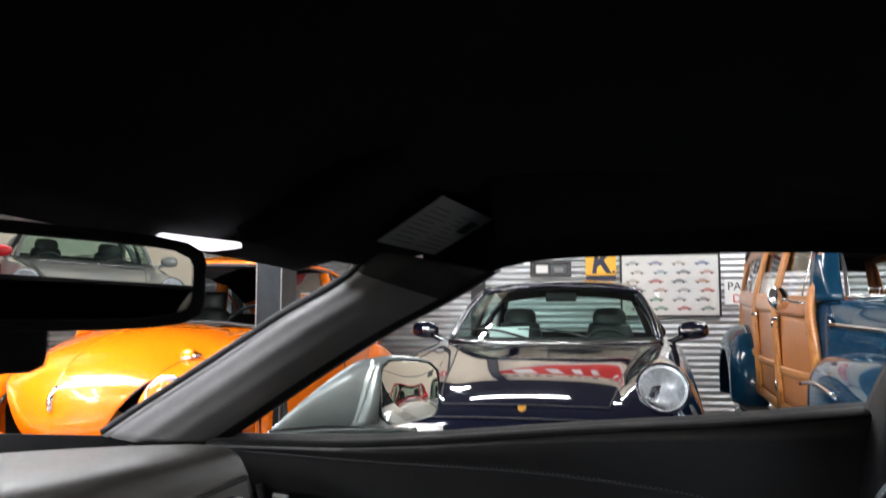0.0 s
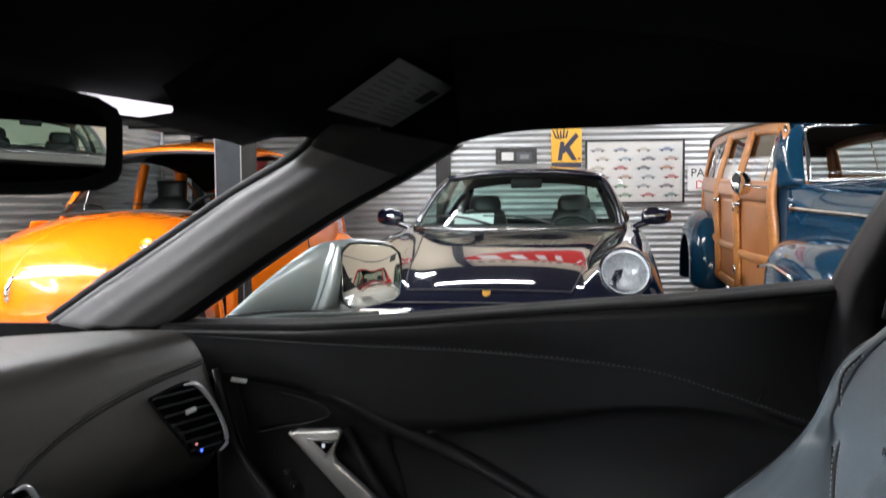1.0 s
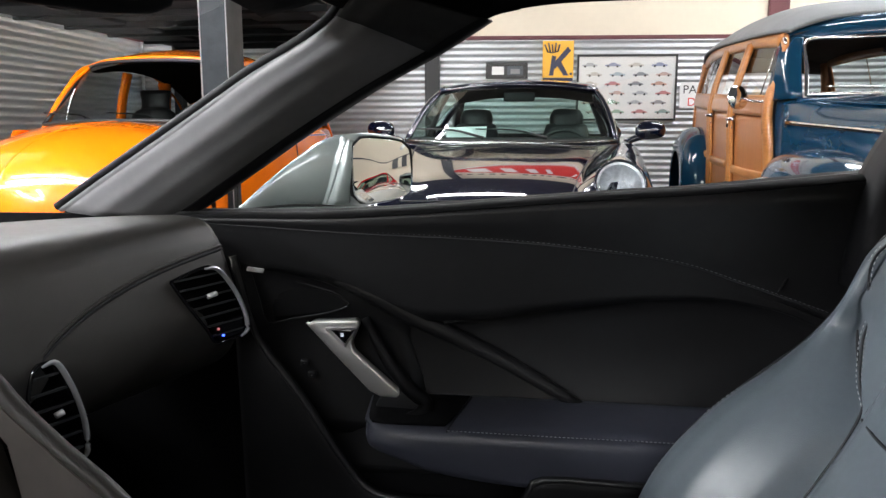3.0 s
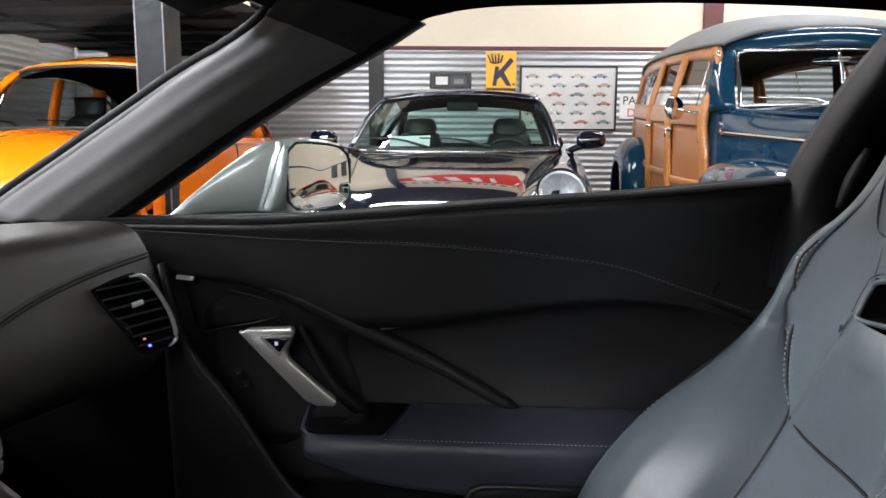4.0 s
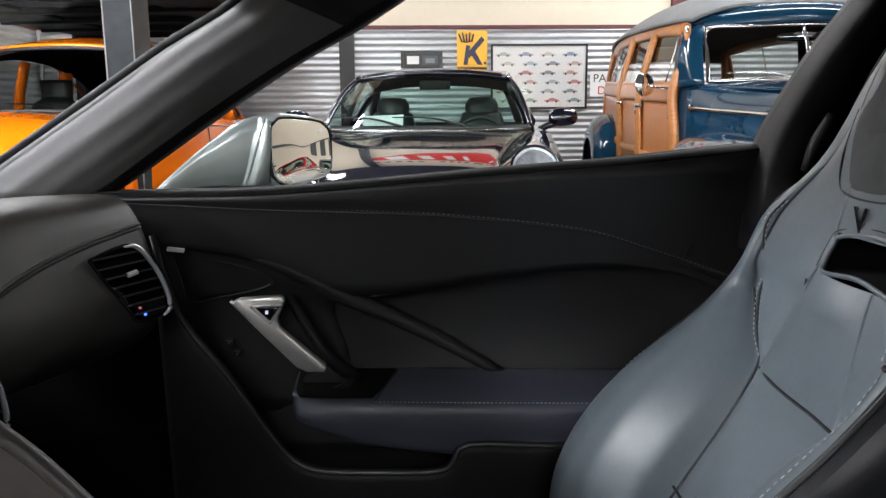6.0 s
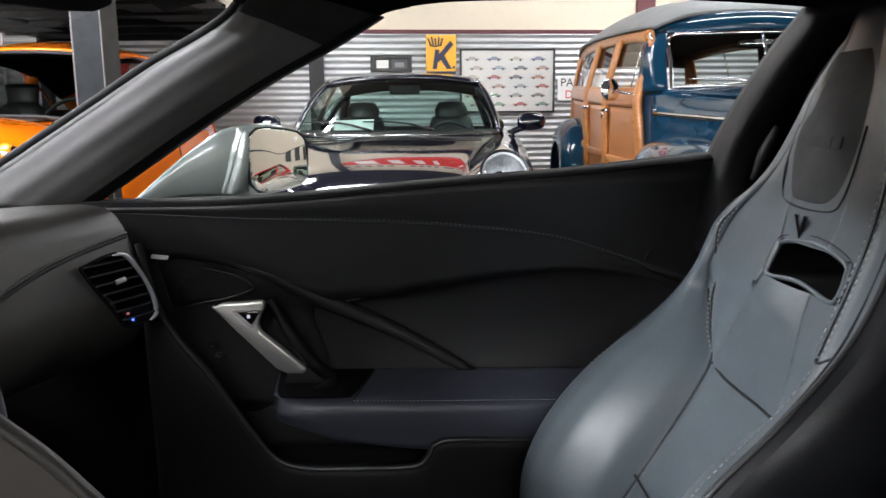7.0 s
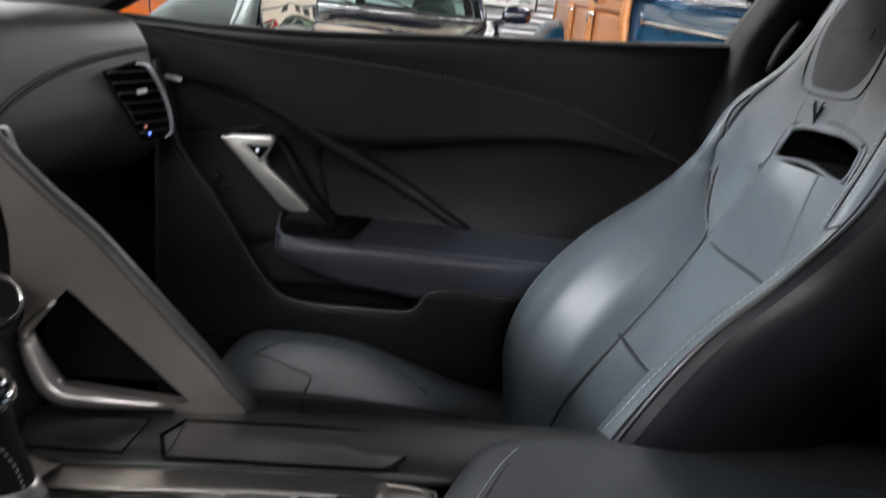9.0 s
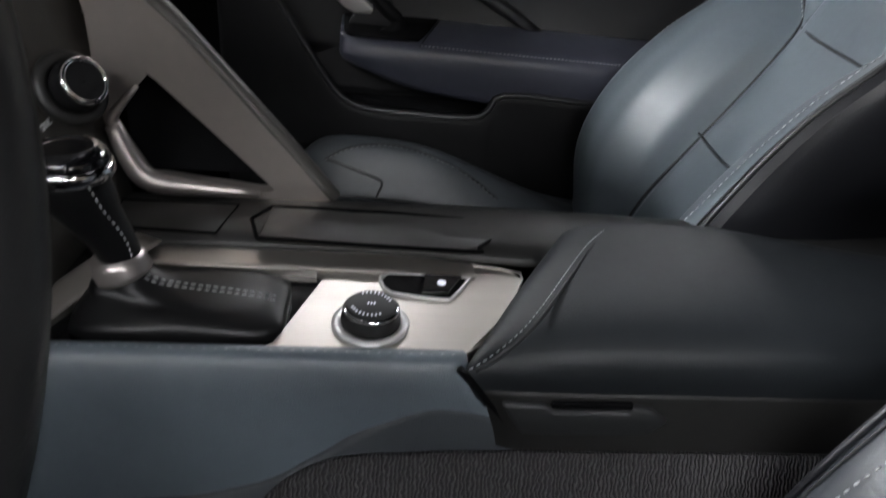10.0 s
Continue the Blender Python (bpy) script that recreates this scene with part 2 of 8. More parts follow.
M = dict(
    trim_leather=material("dark blue grey trim leather", (0.04, 0.046, 0.053), 0.5, vary=0.12, grain=0.25, grain_scale=900),
    # darker copy of the seat leather, stands in for shade on the cushion
    cushion=material("seat leather darkened for shade on the cushion", (0.048, 0.054, 0.060), 0.4, vary=0.12, grain=0.25, grain_scale=900),
    # darker copy of the seat leather, stands in for shade on the driver's seat
    seat_shaded=material("seat leather darkened for shade on the driver's seat", (0.03, 0.034, 0.04), 0.38, vary=0.12, grain=0.25, grain_scale=900),
    cord_carpet=ribbed("grey ribbed carpet", (0.075, 0.073, 0.076), (0.15, 0.145, 0.148), 0.0029),
    # door plastic made near black, stands in for shade in the enclosed pocket
    pocket=material("moulded plastic darkened for shade", (0.0045, 0.0045, 0.005), 0.6, vary=0.15, spec=0.2, grain=0.2, grain_scale=1200),
    sill_dark=material("matt black sill", (0.006, 0.006, 0.0065), 0.85, vary=0.15, spec=0.15),
    plate_metal=material("brushed warm aluminium plate", (0.56, 0.525, 0.485), 0.33, metal=0.88, vary=0.08, grain=0.2, grain_scale=160, fine=1, stretch=(0.03, 1, 1), rough_vary=0.2),
    boot_leather=material("black boot leather", (0.005, 0.005, 0.0055), 0.40, spec=0.3, vary=0.15, grain=0.25, grain_scale=900),
    latch_grey=material("grey moulded latch", (0.028, 0.029, 0.03), 0.5, vary=0.1, grain=0.2, grain_scale=900),
    door_leather=material("black door leather", (0.0135, 0.0135, 0.0145), 0.43, vary=0.2, grain=0.25, grain_scale=900),
    door_plastic=material("black grained plastic", (0.0105, 0.0105, 0.0115), 0.46, vary=0.15, grain=0.3, grain_scale=1200),
    soft_black=material("black pillar cloth", (0.0055, 0.0055, 0.0065), 0.6, spec=0.25, vary=0.15, grain=0.2, grain_scale=1500),
    pillar=material("dark grey pillar trim", (0.16, 0.16, 0.164), 0.62, spec=0.3, vary=0.08, grain=0.15, grain_scale=1500),
    pillar_shaded=material("pillar trim darkened for shade", (0.04, 0.04, 0.041), 0.85, vary=0.15, grain=0.2, grain_scale=1500, spec=0.15),
    headliner=material("black suede headliner", (0.004, 0.004, 0.0044), 0.95, vary=0.2, grain=0.3, grain_scale=1800, spec=0.1),
    armrest=material("blue black armrest leather", (0.04, 0.0425, 0.058), 0.42, vary=0.12, grain=0.25, grain_scale=900),
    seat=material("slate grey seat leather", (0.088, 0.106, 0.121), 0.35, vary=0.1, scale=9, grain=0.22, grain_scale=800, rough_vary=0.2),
    pad_suede=material("charcoal suede", (0.062, 0.065, 0.067), 0.75, vary=0.15, grain=0.3, grain_scale=1600, spec=0.25),
    # seat leather made near black for the unlit sides; piping uses it too
    seat_side=material("seat side leather darkened for shade", (0.009, 0.0095, 0.012), 0.38, vary=0.15, grain=0.25, grain_scale=800),
    lid_leather=material("charcoal blue lid leather", (0.0128, 0.0148, 0.0172), 0.5, spec=0.28, vary=0.1, grain=0.25, grain_scale=900),
    # same leather as the lid, lightened to stand in for light on the side
    console_lit=material("console leather lightened for side light", (0.11, 0.134, 0.155), 0.42, vary=0.1, grain=0.25, grain_scale=900),
    seam=material("dark seam groove", (0.012, 0.013, 0.015), 0.7),
    thread=material("pale grey thread", (0.42, 0.43, 0.44), 0.7, vary=0.1),
    thread_dim=material("dark grey thread", (0.15, 0.15, 0.155), 0.7, vary=0.1),
    dash=material("charcoal dashboard leather", (0.041, 0.0375, 0.0335), 0.45, vary=0.12, grain=0.25, grain_scale=900),
    console_trim=material("charcoal console trim", (0.0168, 0.0164, 0.016), 0.45, spec=0.45, vary=0.12, grain=0.25, grain_scale=900),
    gloss_black=material("piano black", (0.006, 0.006, 0.007), 0.08, coat=0.5, vary=0.1),
    matt_black=material("matt black plastic", (0.007, 0.007, 0.008), 0.6, spec=0.25, vary=0.15, grain=0.2, grain_scale=900),
    # near black in place of the shade in hollows, gaps and footwells
    void=material("hollow lining darkened for shade", (0.003, 0.003, 0.0035), 0.9, spec=0.1),
    satin=material("brushed satin aluminium", (0.75, 0.74, 0.73), 0.42, metal=0.55, vary=0.1, grain=0.2, grain_scale=160, fine=1, stretch=(0.03, 1, 1), rough_vary=0.2),
    handle_metal=material("brushed handle metal", (0.90, 0.89, 0.87), 0.30, metal=0.8, vary=0.06, grain=0.15, grain_scale=160, fine=1, stretch=(0.03, 1, 1), rough_vary=0.2),
    warm_satin=material("bronze grey satin trim", (0.46, 0.42, 0.40), 0.34, metal=0.85, vary=0.08),
    grey_satin=material("dark satin grab panel", (0.46, 0.415, 0.385), 0.36, metal=0.9, vary=0.08, grain=0.1, grain_scale=1400),
    bright_trim=material("bright satin trim", (0.95, 0.95, 0.97), 0.22, metal=0.7, vary=0.04),
    chrome=material("chrome", (0.78, 0.78, 0.79), 0.06, metal=1.0, vary=0.04),
    mirror=material("mirror glass", (0.86, 0.88, 0.88), 0.005, metal=1.0, vary=0.0, rough_vary=0.0),
    carpet=material("dark ribbed carpet", (0.022, 0.022, 0.025), 0.95, vary=0.45, scale=90, grain=1.0, grain_scale=420, fine=1, spec=0.1, stretch=(1, 0.12, 0.12)),
    rubber=material("black rubber", (0.012, 0.012, 0.012), 0.6, vary=0.2),
    orange=material("orange car paint", (0.95, 0.19, 0.003), 0.25, coat=1.0, vary=0.04, scale=3),
    navy=material("midnight blue car paint", (0.0022, 0.003, 0.011), 0.06, coat=1.0, vary=0.05, scale=3, rough_vary=0.0),
    teal=material("dark teal blue car paint", (0.004, 0.036, 0.075), 0.12, coat=0.35, spec=0.35, vary=0.06, scale=3),
    silver=material("blue silver metallic paint", (0.25, 0.285, 0.275), 0.38, metal=0.35, coat=1.0, vary=0.05, grain=0.05, grain_scale=2500),
    red=material("red car paint", (0.5, 0.008, 0.015), 0.2, coat=1.0, vary=0.05),
    dark_body=material("black car underbody", (0.005, 0.006, 0.007), 0.6, spec=0.15, vary=0.4, scale=5),
    dark_paint=material("black green car paint", (0.006, 0.012, 0.012), 0.15, coat=1.0, vary=0.05),
    pale_paint=material("pale silver car paint", (0.17, 0.19, 0.185), 0.3, metal=0.3, coat=1.0, vary=0.05, scale=3),
    maple=wood("varnished pale maple", (0.60, 0.25, 0.07), (0.45, 0.165, 0.042)),
    mahogany=wood("varnished red mahogany", (0.52, 0.20, 0.06), (0.42, 0.145, 0.04), (14, 14, 1)),
    canvas=material("grey canvas roof", (0.19, 0.195, 0.2), 0.7, vary=0.07, grain=0.3, grain_scale=300, fine=1),
    tan_cloth=material("brown cloth lining", (0.035, 0.022, 0.014), 0.9, vary=0.15),
    zinc=material("galvanised corrugated steel", (0.62, 0.63, 0.64), 0.34, metal=0.9, vary=0.12, scale=2.2, rough_vary=0.25, stretch=(0.3, 1, 3)),
    cream=material("cream painted wall", (0.68, 0.60, 0.475), 0.7, vary=0.04, scale=1.2, grain=0.1, grain_scale=120),
    maroon=material("maroon painted steel", (0.10, 0.018, 0.022), 0.5, vary=0.1),
    column=material("black painted steel column", (0.014, 0.014, 0.015), 0.45, vary=0.25, scale=8),
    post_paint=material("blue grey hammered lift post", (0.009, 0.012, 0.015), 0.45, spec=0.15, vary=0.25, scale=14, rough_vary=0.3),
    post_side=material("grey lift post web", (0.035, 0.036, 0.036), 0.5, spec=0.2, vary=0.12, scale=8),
    concrete=material("sealed grey concrete", (0.26, 0.255, 0.25), 0.35, vary=0.18, scale=1.5, grain=0.1, grain_scale=60, fine=1),
    ceiling=material("dark ceiling sheet", (0.07, 0.07, 0.07), 0.8, vary=0.2),
    paper=material("white poster paper", (0.72, 0.72, 0.70), 0.35, coat=0.6, vary=0.03),
    frame_black=material("black picture frame", (0.012, 0.012, 0.012), 0.35, vary=0.1),
    sign_yellow=material("yellow enamel sign", (0.82, 0.42, 0.02), 0.35, vary=0.05),
    sign_ink=material("dark blue sign ink", (0.02, 0.02, 0.05), 0.5),
    sign_red=material("red sign enamel", (0.6, 0.03, 0.02), 0.3, vary=0.06),
    sign_white=material("white sign enamel", (0.78, 0.78, 0.76), 0.4, vary=0.04),
    sign_dark=material("dark grey printed card", (0.06, 0.07, 0.08), 0.5, vary=0.3, scale=30),
    label=material("printed warning label", (0.22, 0.22, 0.22), 0.6, vary=0.08),
    label_ink=material("grey label print", (0.14, 0.14, 0.145), 0.7),
    amber=material("amber lamp lens", (0.85, 0.25, 0.01), 0.1, coat=1.0),
    white_card=material("white reflection card", (0.85, 0.85, 0.85), 0.5, vary=0.02),
    glass_clear=glass("clear window glass"),
    glass_screen=glass("coated windscreen glass", ior=1.2, edge=0.2),
    glass_green=glass("green tinted car glass", (0.80, 0.97, 0.92), clear=0.86),
    glass_smoke=glass("smoked car glass", (0.8, 0.85, 0.83), clear=0.5, ior=1.22),
    lens=glass("headlamp lens", (0.97, 0.98, 1.0)),
    tube_glow=glow("lit fluorescent tube", (0.97, 0.985, 1.02), 68.0),
    map_lamp=glow("lit map lamp lens", (0.95, 0.9, 1.0), 1.4),
    led_blue=glow("blue indicator", (0.02, 0.08, 1.0), 3.0),
    led_red=glow("red indicator", (1.0, 0.03, 0.02), 0.35),
    icon=glow("lit white icon", (0.75, 0.8, 1.0), 0.45),
)


# ---------------------------------------------------------------- the garage
WALL_Y, LEFT_X, RIGHT_X, REAR_Y, TRIM_Z, TOP_Z = 8.68, -3.75, 11.6, -6.5, 1.90, 4.3


FAR_X, STEP_Y = -9.0, 4.2
mid_x, mid_y, long_x, long_y, up = (RIGHT_X + LEFT_X) / 2, (WALL_Y + REAR_Y) / 2, RIGHT_X - LEFT_X, WALL_Y - REAR_Y, TOP_Z - TRIM_Z


def corrugated(name, length, height, label, material_=None):
    """Corrugated steel with level ridges, along local x, facing local -y."""
    steps = int(height / 0.068 * 8)
    z = np.linspace(0, height, steps)
    y = 0.0125 * np.sin(2 * np.pi * z / 0.068)
    xs = np.linspace(0, length, 25)
    verts = [(x, yy, zz) for zz, yy in zip(z, y) for x in xs]
    ob = mesh_object(name, verts, grid_faces(steps, 25), material_ or M["zinc"])
    return tagged(ob, label, "wall", kind="structure")


def structure(ob, label, category):
    return tagged(ob, label, category, kind="structure")


structure(box("floor", (RIGHT_X - FAR_X + 0.4, long_y + 0.4, 0.2), ((RIGHT_X + FAR_X) / 2, mid_y, -0.1), M["concrete"]), "sealed grey concrete garage floor", "floor")
structure(box("ceiling", (RIGHT_X - FAR_X + 0.4, long_y + 0.4, 0.12), ((RIGHT_X + FAR_X) / 2, mid_y, TOP_Z + 0.06), M["ceiling"]), "dark ceiling of the garage", "ceiling")
c = corrugated("wall_north", RIGHT_X - LEFT_X, TRIM_Z, "corrugated galvanised steel lining with level ridges")
c.matrix_world = pose(LEFT_X, WALL_Y, 0)
c = corrugated("wall_west", WALL_Y - STEP_Y, TRIM_Z, "corrugated galvanised steel side wall lining")
c.matrix_world = pose(LEFT_X, STEP_Y, 0, 0, 0, 90)
structure(box("trim_east", (0.03, long_y - 0.04, 0.05), (RIGHT_X - 0.0, (WALL_Y + REAR_Y) / 2 - 0.02, TRIM_Z + 0.02), M["sign_dark"], bevel=0.004), "grey strip along the cream wall", "trim")
structure(box("wall_north_upper", (long_x + 0.4, 0.16, TOP_Z), (mid_x, WALL_Y + 0.10, TOP_Z / 2), M["cream"]), "cream painted wall above the corrugated lining", "wall")
# unseen recess walls added to cut bounce light, the far one darkened for it
structure(box("wall_far_west", (0.16, STEP_Y - REAR_Y, TOP_Z), (FAR_X - 0.08, (STEP_Y + REAR_Y) / 2, TOP_Z / 2), M["column"]), "unseen far wall, added dark to cut bounce light", "wall")
structure(box("wall_return", (LEFT_X - FAR_X - 0.02, 0.16, TOP_Z), ((FAR_X + LEFT_X) / 2 - 0.01, STEP_Y + 0.08, TOP_Z / 2), M["cream"]), "unseen cream return wall of the added recess", "wall")
structure(box("wall_west_upper", (0.16, WALL_Y - STEP_Y - 0.17, TOP_Z), (LEFT_X - 0.10, (WALL_Y + STEP_Y + 0.17) / 2, TOP_Z / 2), M["cream"]), "cream painted side wall above the corrugated lining", "wall")
structure(box("wall_east_upper", (0.16, long_y, TOP_Z), (RIGHT_X + 0.10, mid_y, TOP_Z / 2), M["cream"]), "cream painted side wall above the corrugated lining", "wall")
structure(box("wall_south", (RIGHT_X - FAR_X + 0.4, 0.16, TOP_Z), ((RIGHT_X + FAR_X) / 2, REAR_Y - 0.08, TOP_Z / 2), M["cream"]), "cream painted wall with signs", "wall")
structure(box("trim_north", (long_x, 0.035, 0.04), (mid_x, WALL_Y - 0.004, TRIM_Z + 0.02), M["maroon"], bevel=0.004), "maroon steel cap strip over the lining", "trim")
structure(box("trim_west", (0.035, WALL_Y - STEP_Y - 0.04, 0.04), (LEFT_X + 0.004, (WALL_Y + STEP_Y) / 2 - 0.02, TRIM_Z + 0.02), M["maroon"], bevel=0.004), "maroon steel cap strip over the lining", "trim")
structure(box("trim_south", (long_x, 0.03, 0.05), (mid_x, REAR_Y + 0.015, TRIM_Z + 0.02), M["sign_dark"], bevel=0.004), "grey strip along the cream wall", "trim")
structure(box("wall_column", (0.155, 0.14, TOP_Z), (-0.50, WALL_Y - 0.09, TOP_Z / 2), M["column"], bevel=0.006), "black steel column against the corrugated wall", "column")
structure(box("wall_beam", (0.21, 0.05, TOP_Z - TRIM_Z - 0.04), (3.12, WALL_Y - 0.007, (TOP_Z + TRIM_Z + 0.04) / 2), M["maroon"], bevel=0.005), "maroon steel upright on the cream wall", "column")
structure(box("corner_strip", (0.03, 0.03, TRIM_Z), (LEFT_X + 0.03, WALL_Y - 0.03, TRIM_Z / 2), M["zinc"], bevel=0.004), "folded steel corner strip", "trim")


def tube_light(x, y, z, along_x, length=2.4):
    t = thing("unseen_light", "long lit fluorescent fitting placed out of view for light", "light", pose(x, y, z, 0, 0, 0 if along_x else 90), group="fluorescent lights")
    box("housing", (length, 0.16, 0.05), (0, 0, 0.035), M["sign_white"], t, bevel=0.01)
    box("diffuser", (length - 0.06, 0.09, 0.085), (0, 0, -0.034), M["tube_glow"], t, bevel=0.02)
    for s in (-1, 1):
        tube("hanger", [(s * length * 0.4, 0, 0.06), (s * length * 0.4, 0, TOP_Z - z)], 0.004, M["satin"], t, k=1, sides=6)
    return t


# mostly added out of view to brighten cabin, walls and parked cars
LIGHTS = [(2.9, 5.0, 3.5, True), (-0.25, 5.9, 3.5, True, 1.3), (-2.2, 7.0, 3.6, True), (3.9, 7.0, 3.7, True), (-2.6, 2.7, 2.35, True), (-3.3, 2.3, 2.4, True), (-2.5, 3.0, 2.7, True), (-2.9, 0.3, 2.36, False), (-3.2, -1.9, 2.3, False), (-3.6, 0.5, 2.25, False), (-3.7, -2.1, 2.4, False), (-4.2, -4.7, 2.4, False), (1.2, -3.8, 2.9, True), (-0.6, -2.1, 2.55, True), (0.2, -5.3, 2.9, True), (4.2, -1.8, 3.3, True), (8.6, 1.2, 3.6, False), (6.6, 4.6, 3.4, True)]
for spot in LIGHTS:
    tube_light(*spot)

# things on the north wall
def framed(name, x0, x1, z0, z1, label, category, bar=0.022, y=WALL_Y - 0.012):
    t = thing(name, label, category, pose((x0 + x1) / 2, y, (z0 + z1) / 2))
    w, h = x1 - x0, z1 - z0
    box("backing", (w - bar, 0.012, h - bar), (0, -0.006, 0), M["paper"], t)
    for s in (-1, 1):
        box("frame_side", (bar, 0.03, h), (s * (w - bar) / 2, -0.014, 0), M["frame_black"], t, bevel=0.003)
        box("frame_rail", (w - 2 * bar - 0.001, 0.03, bar), (0, -0.014, s * (h - bar) / 2), M["frame_black"], t, bevel=0.003)
    return t, w, h


poster, w, h = framed("car_poster", 1.046, 2.105, 1.045, 1.74, "black framed white poster with rows of small coloured cars", "poster")
tints = [(0.12, 0.28, 0.25), (0.5, 0.46, 0.38), (0.15, 0.17, 0.19), (0.16, 0.2, 0.36), (0.5, 0.1, 0.1), (0.5, 0.32, 0.27), (0.14, 0.33, 0.2), (0.52, 0.24, 0.14), (0.36, 0.38, 0.4), (0.28, 0.4, 0.46)]
inks = [material("printed car colour", [0.7 * c + 0.13 for c in t], 0.4, vary=0.05) for t in tints]
hues = [8, 3, 1, 3, 1, 9, 2, 5, 1, 4, 2, 7, 2, 5, 8, 4, 7, 6, 8, 2, 5, 6, 4, 0]
for row in range(6):
    for col in range(4):
        cx, cz, s = -0.395 + col * 0.245 + (0.05 if row % 2 else 0.0), 0.235 - row * 0.098, 0.082
        body = [(-s, -0.012), (-s * 0.98, 0.004), (-s * 0.5, 0.009), (-s * 0.25, 0.026), (s * 0.28, 0.026), (s * 0.62, 0.010), (s, 0.004), (s, -0.012)]
        slab("printed_car", [(cx + a, cz + b) for a, b in body], 0.0016, inks[hues[row * 4 + col]], poster, pose(0, -0.0135, 0))
        for q in (-0.6, 0.58):
            slab("printed_wheel", [(cx + s * q + 0.012 * math.cos(a), cz - 0.012 + 0.012 * math.sin(a)) for a in np.linspace(0, 2 * np.pi, 9)[:-1]], 0.001, M["frame_black"], poster, pose(0, -0.0148, 0))
box("glazing", (w - 0.05, 0.002, h - 0.05), (0, -0.02, 0), M["glass_clear"], poster)

t, w, h = framed("picture_frame", 0.072, 0.522, 1.49, 1.66, "black frame holding a white card and a photograph", "picture", 0.03)
box("mat", (w - 0.06, 0.003, h - 0.05), (0, -0.0145, 0), M["frame_black"], t)
box("card", (0.13, 0.002, 0.085), (-0.095, -0.0175, 0), M["paper"], t)
box("photograph", (0.17, 0.002, 0.10), (0.09, -0.0175, 0), M["sign_dark"], t)
box("photo_detail", (0.10, 0.0015, 0.05), (0.09, -0.0195, -0.008), M["label"], t)

sign = thing("yellow_sign", "yellow sign with a dark letter shape and crown", "sign", pose(0.843, WALL_Y - 0.012, 1.692))
box("plate", (0.33, 0.012, 0.385), (0, -0.008, 0), M["sign_yellow"], sign, bevel=0.002)
box("foot_plate", (0.32, 0.014, 0.05), (0, -0.008, -0.222), M["sign_ink"], sign, bevel=0.002)
slab("letter_stroke", [(-0.095, -0.17), (-0.05, -0.17), (-0.02, 0.03), (-0.065, 0.04)], 0.003, M["sign_ink"], sign, pose(0, -0.017, 0))
slab("letter_stroke", [(-0.075, -0.07), (0.10, 0.13), (0.135, 0.09), (-0.03, -0.10)], 0.003, M["sign_ink"], sign, pose(0, -0.0175, 0))
slab("letter_stroke", [(-0.015, -0.06), (0.06, -0.17), (0.115, -0.17), (0.03, -0.02)], 0.003, M["sign_ink"], sign, pose(0, -0.0168, 0))
slab("full_stop", [(0.125, -0.165), (0.15, -0.165), (0.15, -0.14), (0.125, -0.14)], 0.003, M["sign_ink"], sign, pose(0, -0.017, 0))
for i in range(5):
    x = -0.135 + i * 0.040
    tube("crown_point", [(-0.062 + (x + 0.062) * 0.65, -0.0165, 0.075), (x - 0.01, -0.0165, 0.155 + 0.014 * (i % 2))], 0.0085, M["sign_ink"], sign, k=1, sides=6)
tube("crown_band", [(-0.115, -0.0165, 0.078), (-0.062, -0.0165, 0.068), (-0.005, -0.0165, 0.082)], 0.006, M["sign_ink"], sign, sides=6)

wsign = thing("white_sign", "white sign with black and red lettering", "sign", pose(2.42, WALL_Y - 0.012, 1.31))
box("plate", (0.56, 0.01, 0.27), (0, -0.008, 0), M["sign_white"], wsign, bevel=0.002)
letters("lettering", "PA", 0.125, pose(-0.25, -0.0135, 0.02, 90), M["frame_black"], wsign)
letters("lettering", "D", 0.125, pose(-0.20, -0.0135, -0.11, 90), M["sign_red"], wsign)

# large sign high on the north wall, seen in the coupe's bonnet
oval = thing("oval_sign", "large red oval sign with white lettering bars", "sign", pose(0.80, WALL_Y + 0.02, 2.90))
a = np.linspace(0, 2 * np.pi, 41)[:-1]
slab("rim", [(1.36 * math.cos(q), 0.37 * math.sin(q)) for q in a], 0.03, M["sign_white"], oval, pose(0, -0.03, 0))
slab("face", [(1.31 * math.cos(q), 0.335 * math.sin(q)) for q in a], 0.02, M["sign_red"], oval, pose(0, -0.052, 0))
for x, wd, ht in [(-0.88, 0.36, 0.32), (-0.47, 0.26, 0.3), (-0.13, 0.24, 0.3), (0.17, 0.18, 0.3), (0.47, 0.26, 0.3), (0.85, 0.31, 0.32)]:
    slab("lettering_bar", [(x - wd / 2, -ht / 2), (x + wd / 2 - 0.09, -ht / 2), (x + wd / 2, ht / 2), (x - wd / 2 + 0.09, ht / 2)], 0.01, M["sign_white"], oval, pose(0, -0.064, 0))
caption = thing("wall_lettering", "row of dark lettering bars above the oval sign", "sign", pose(0.80, WALL_Y + 0.02, 3.42))
for i in range(18):
    if i not in (6, 12):
        box("lettering_bar", (0.085, 0.015, 0.14), (-1.36 + i * 0.16, -0.0075, 0), M["sign_dark"], caption)
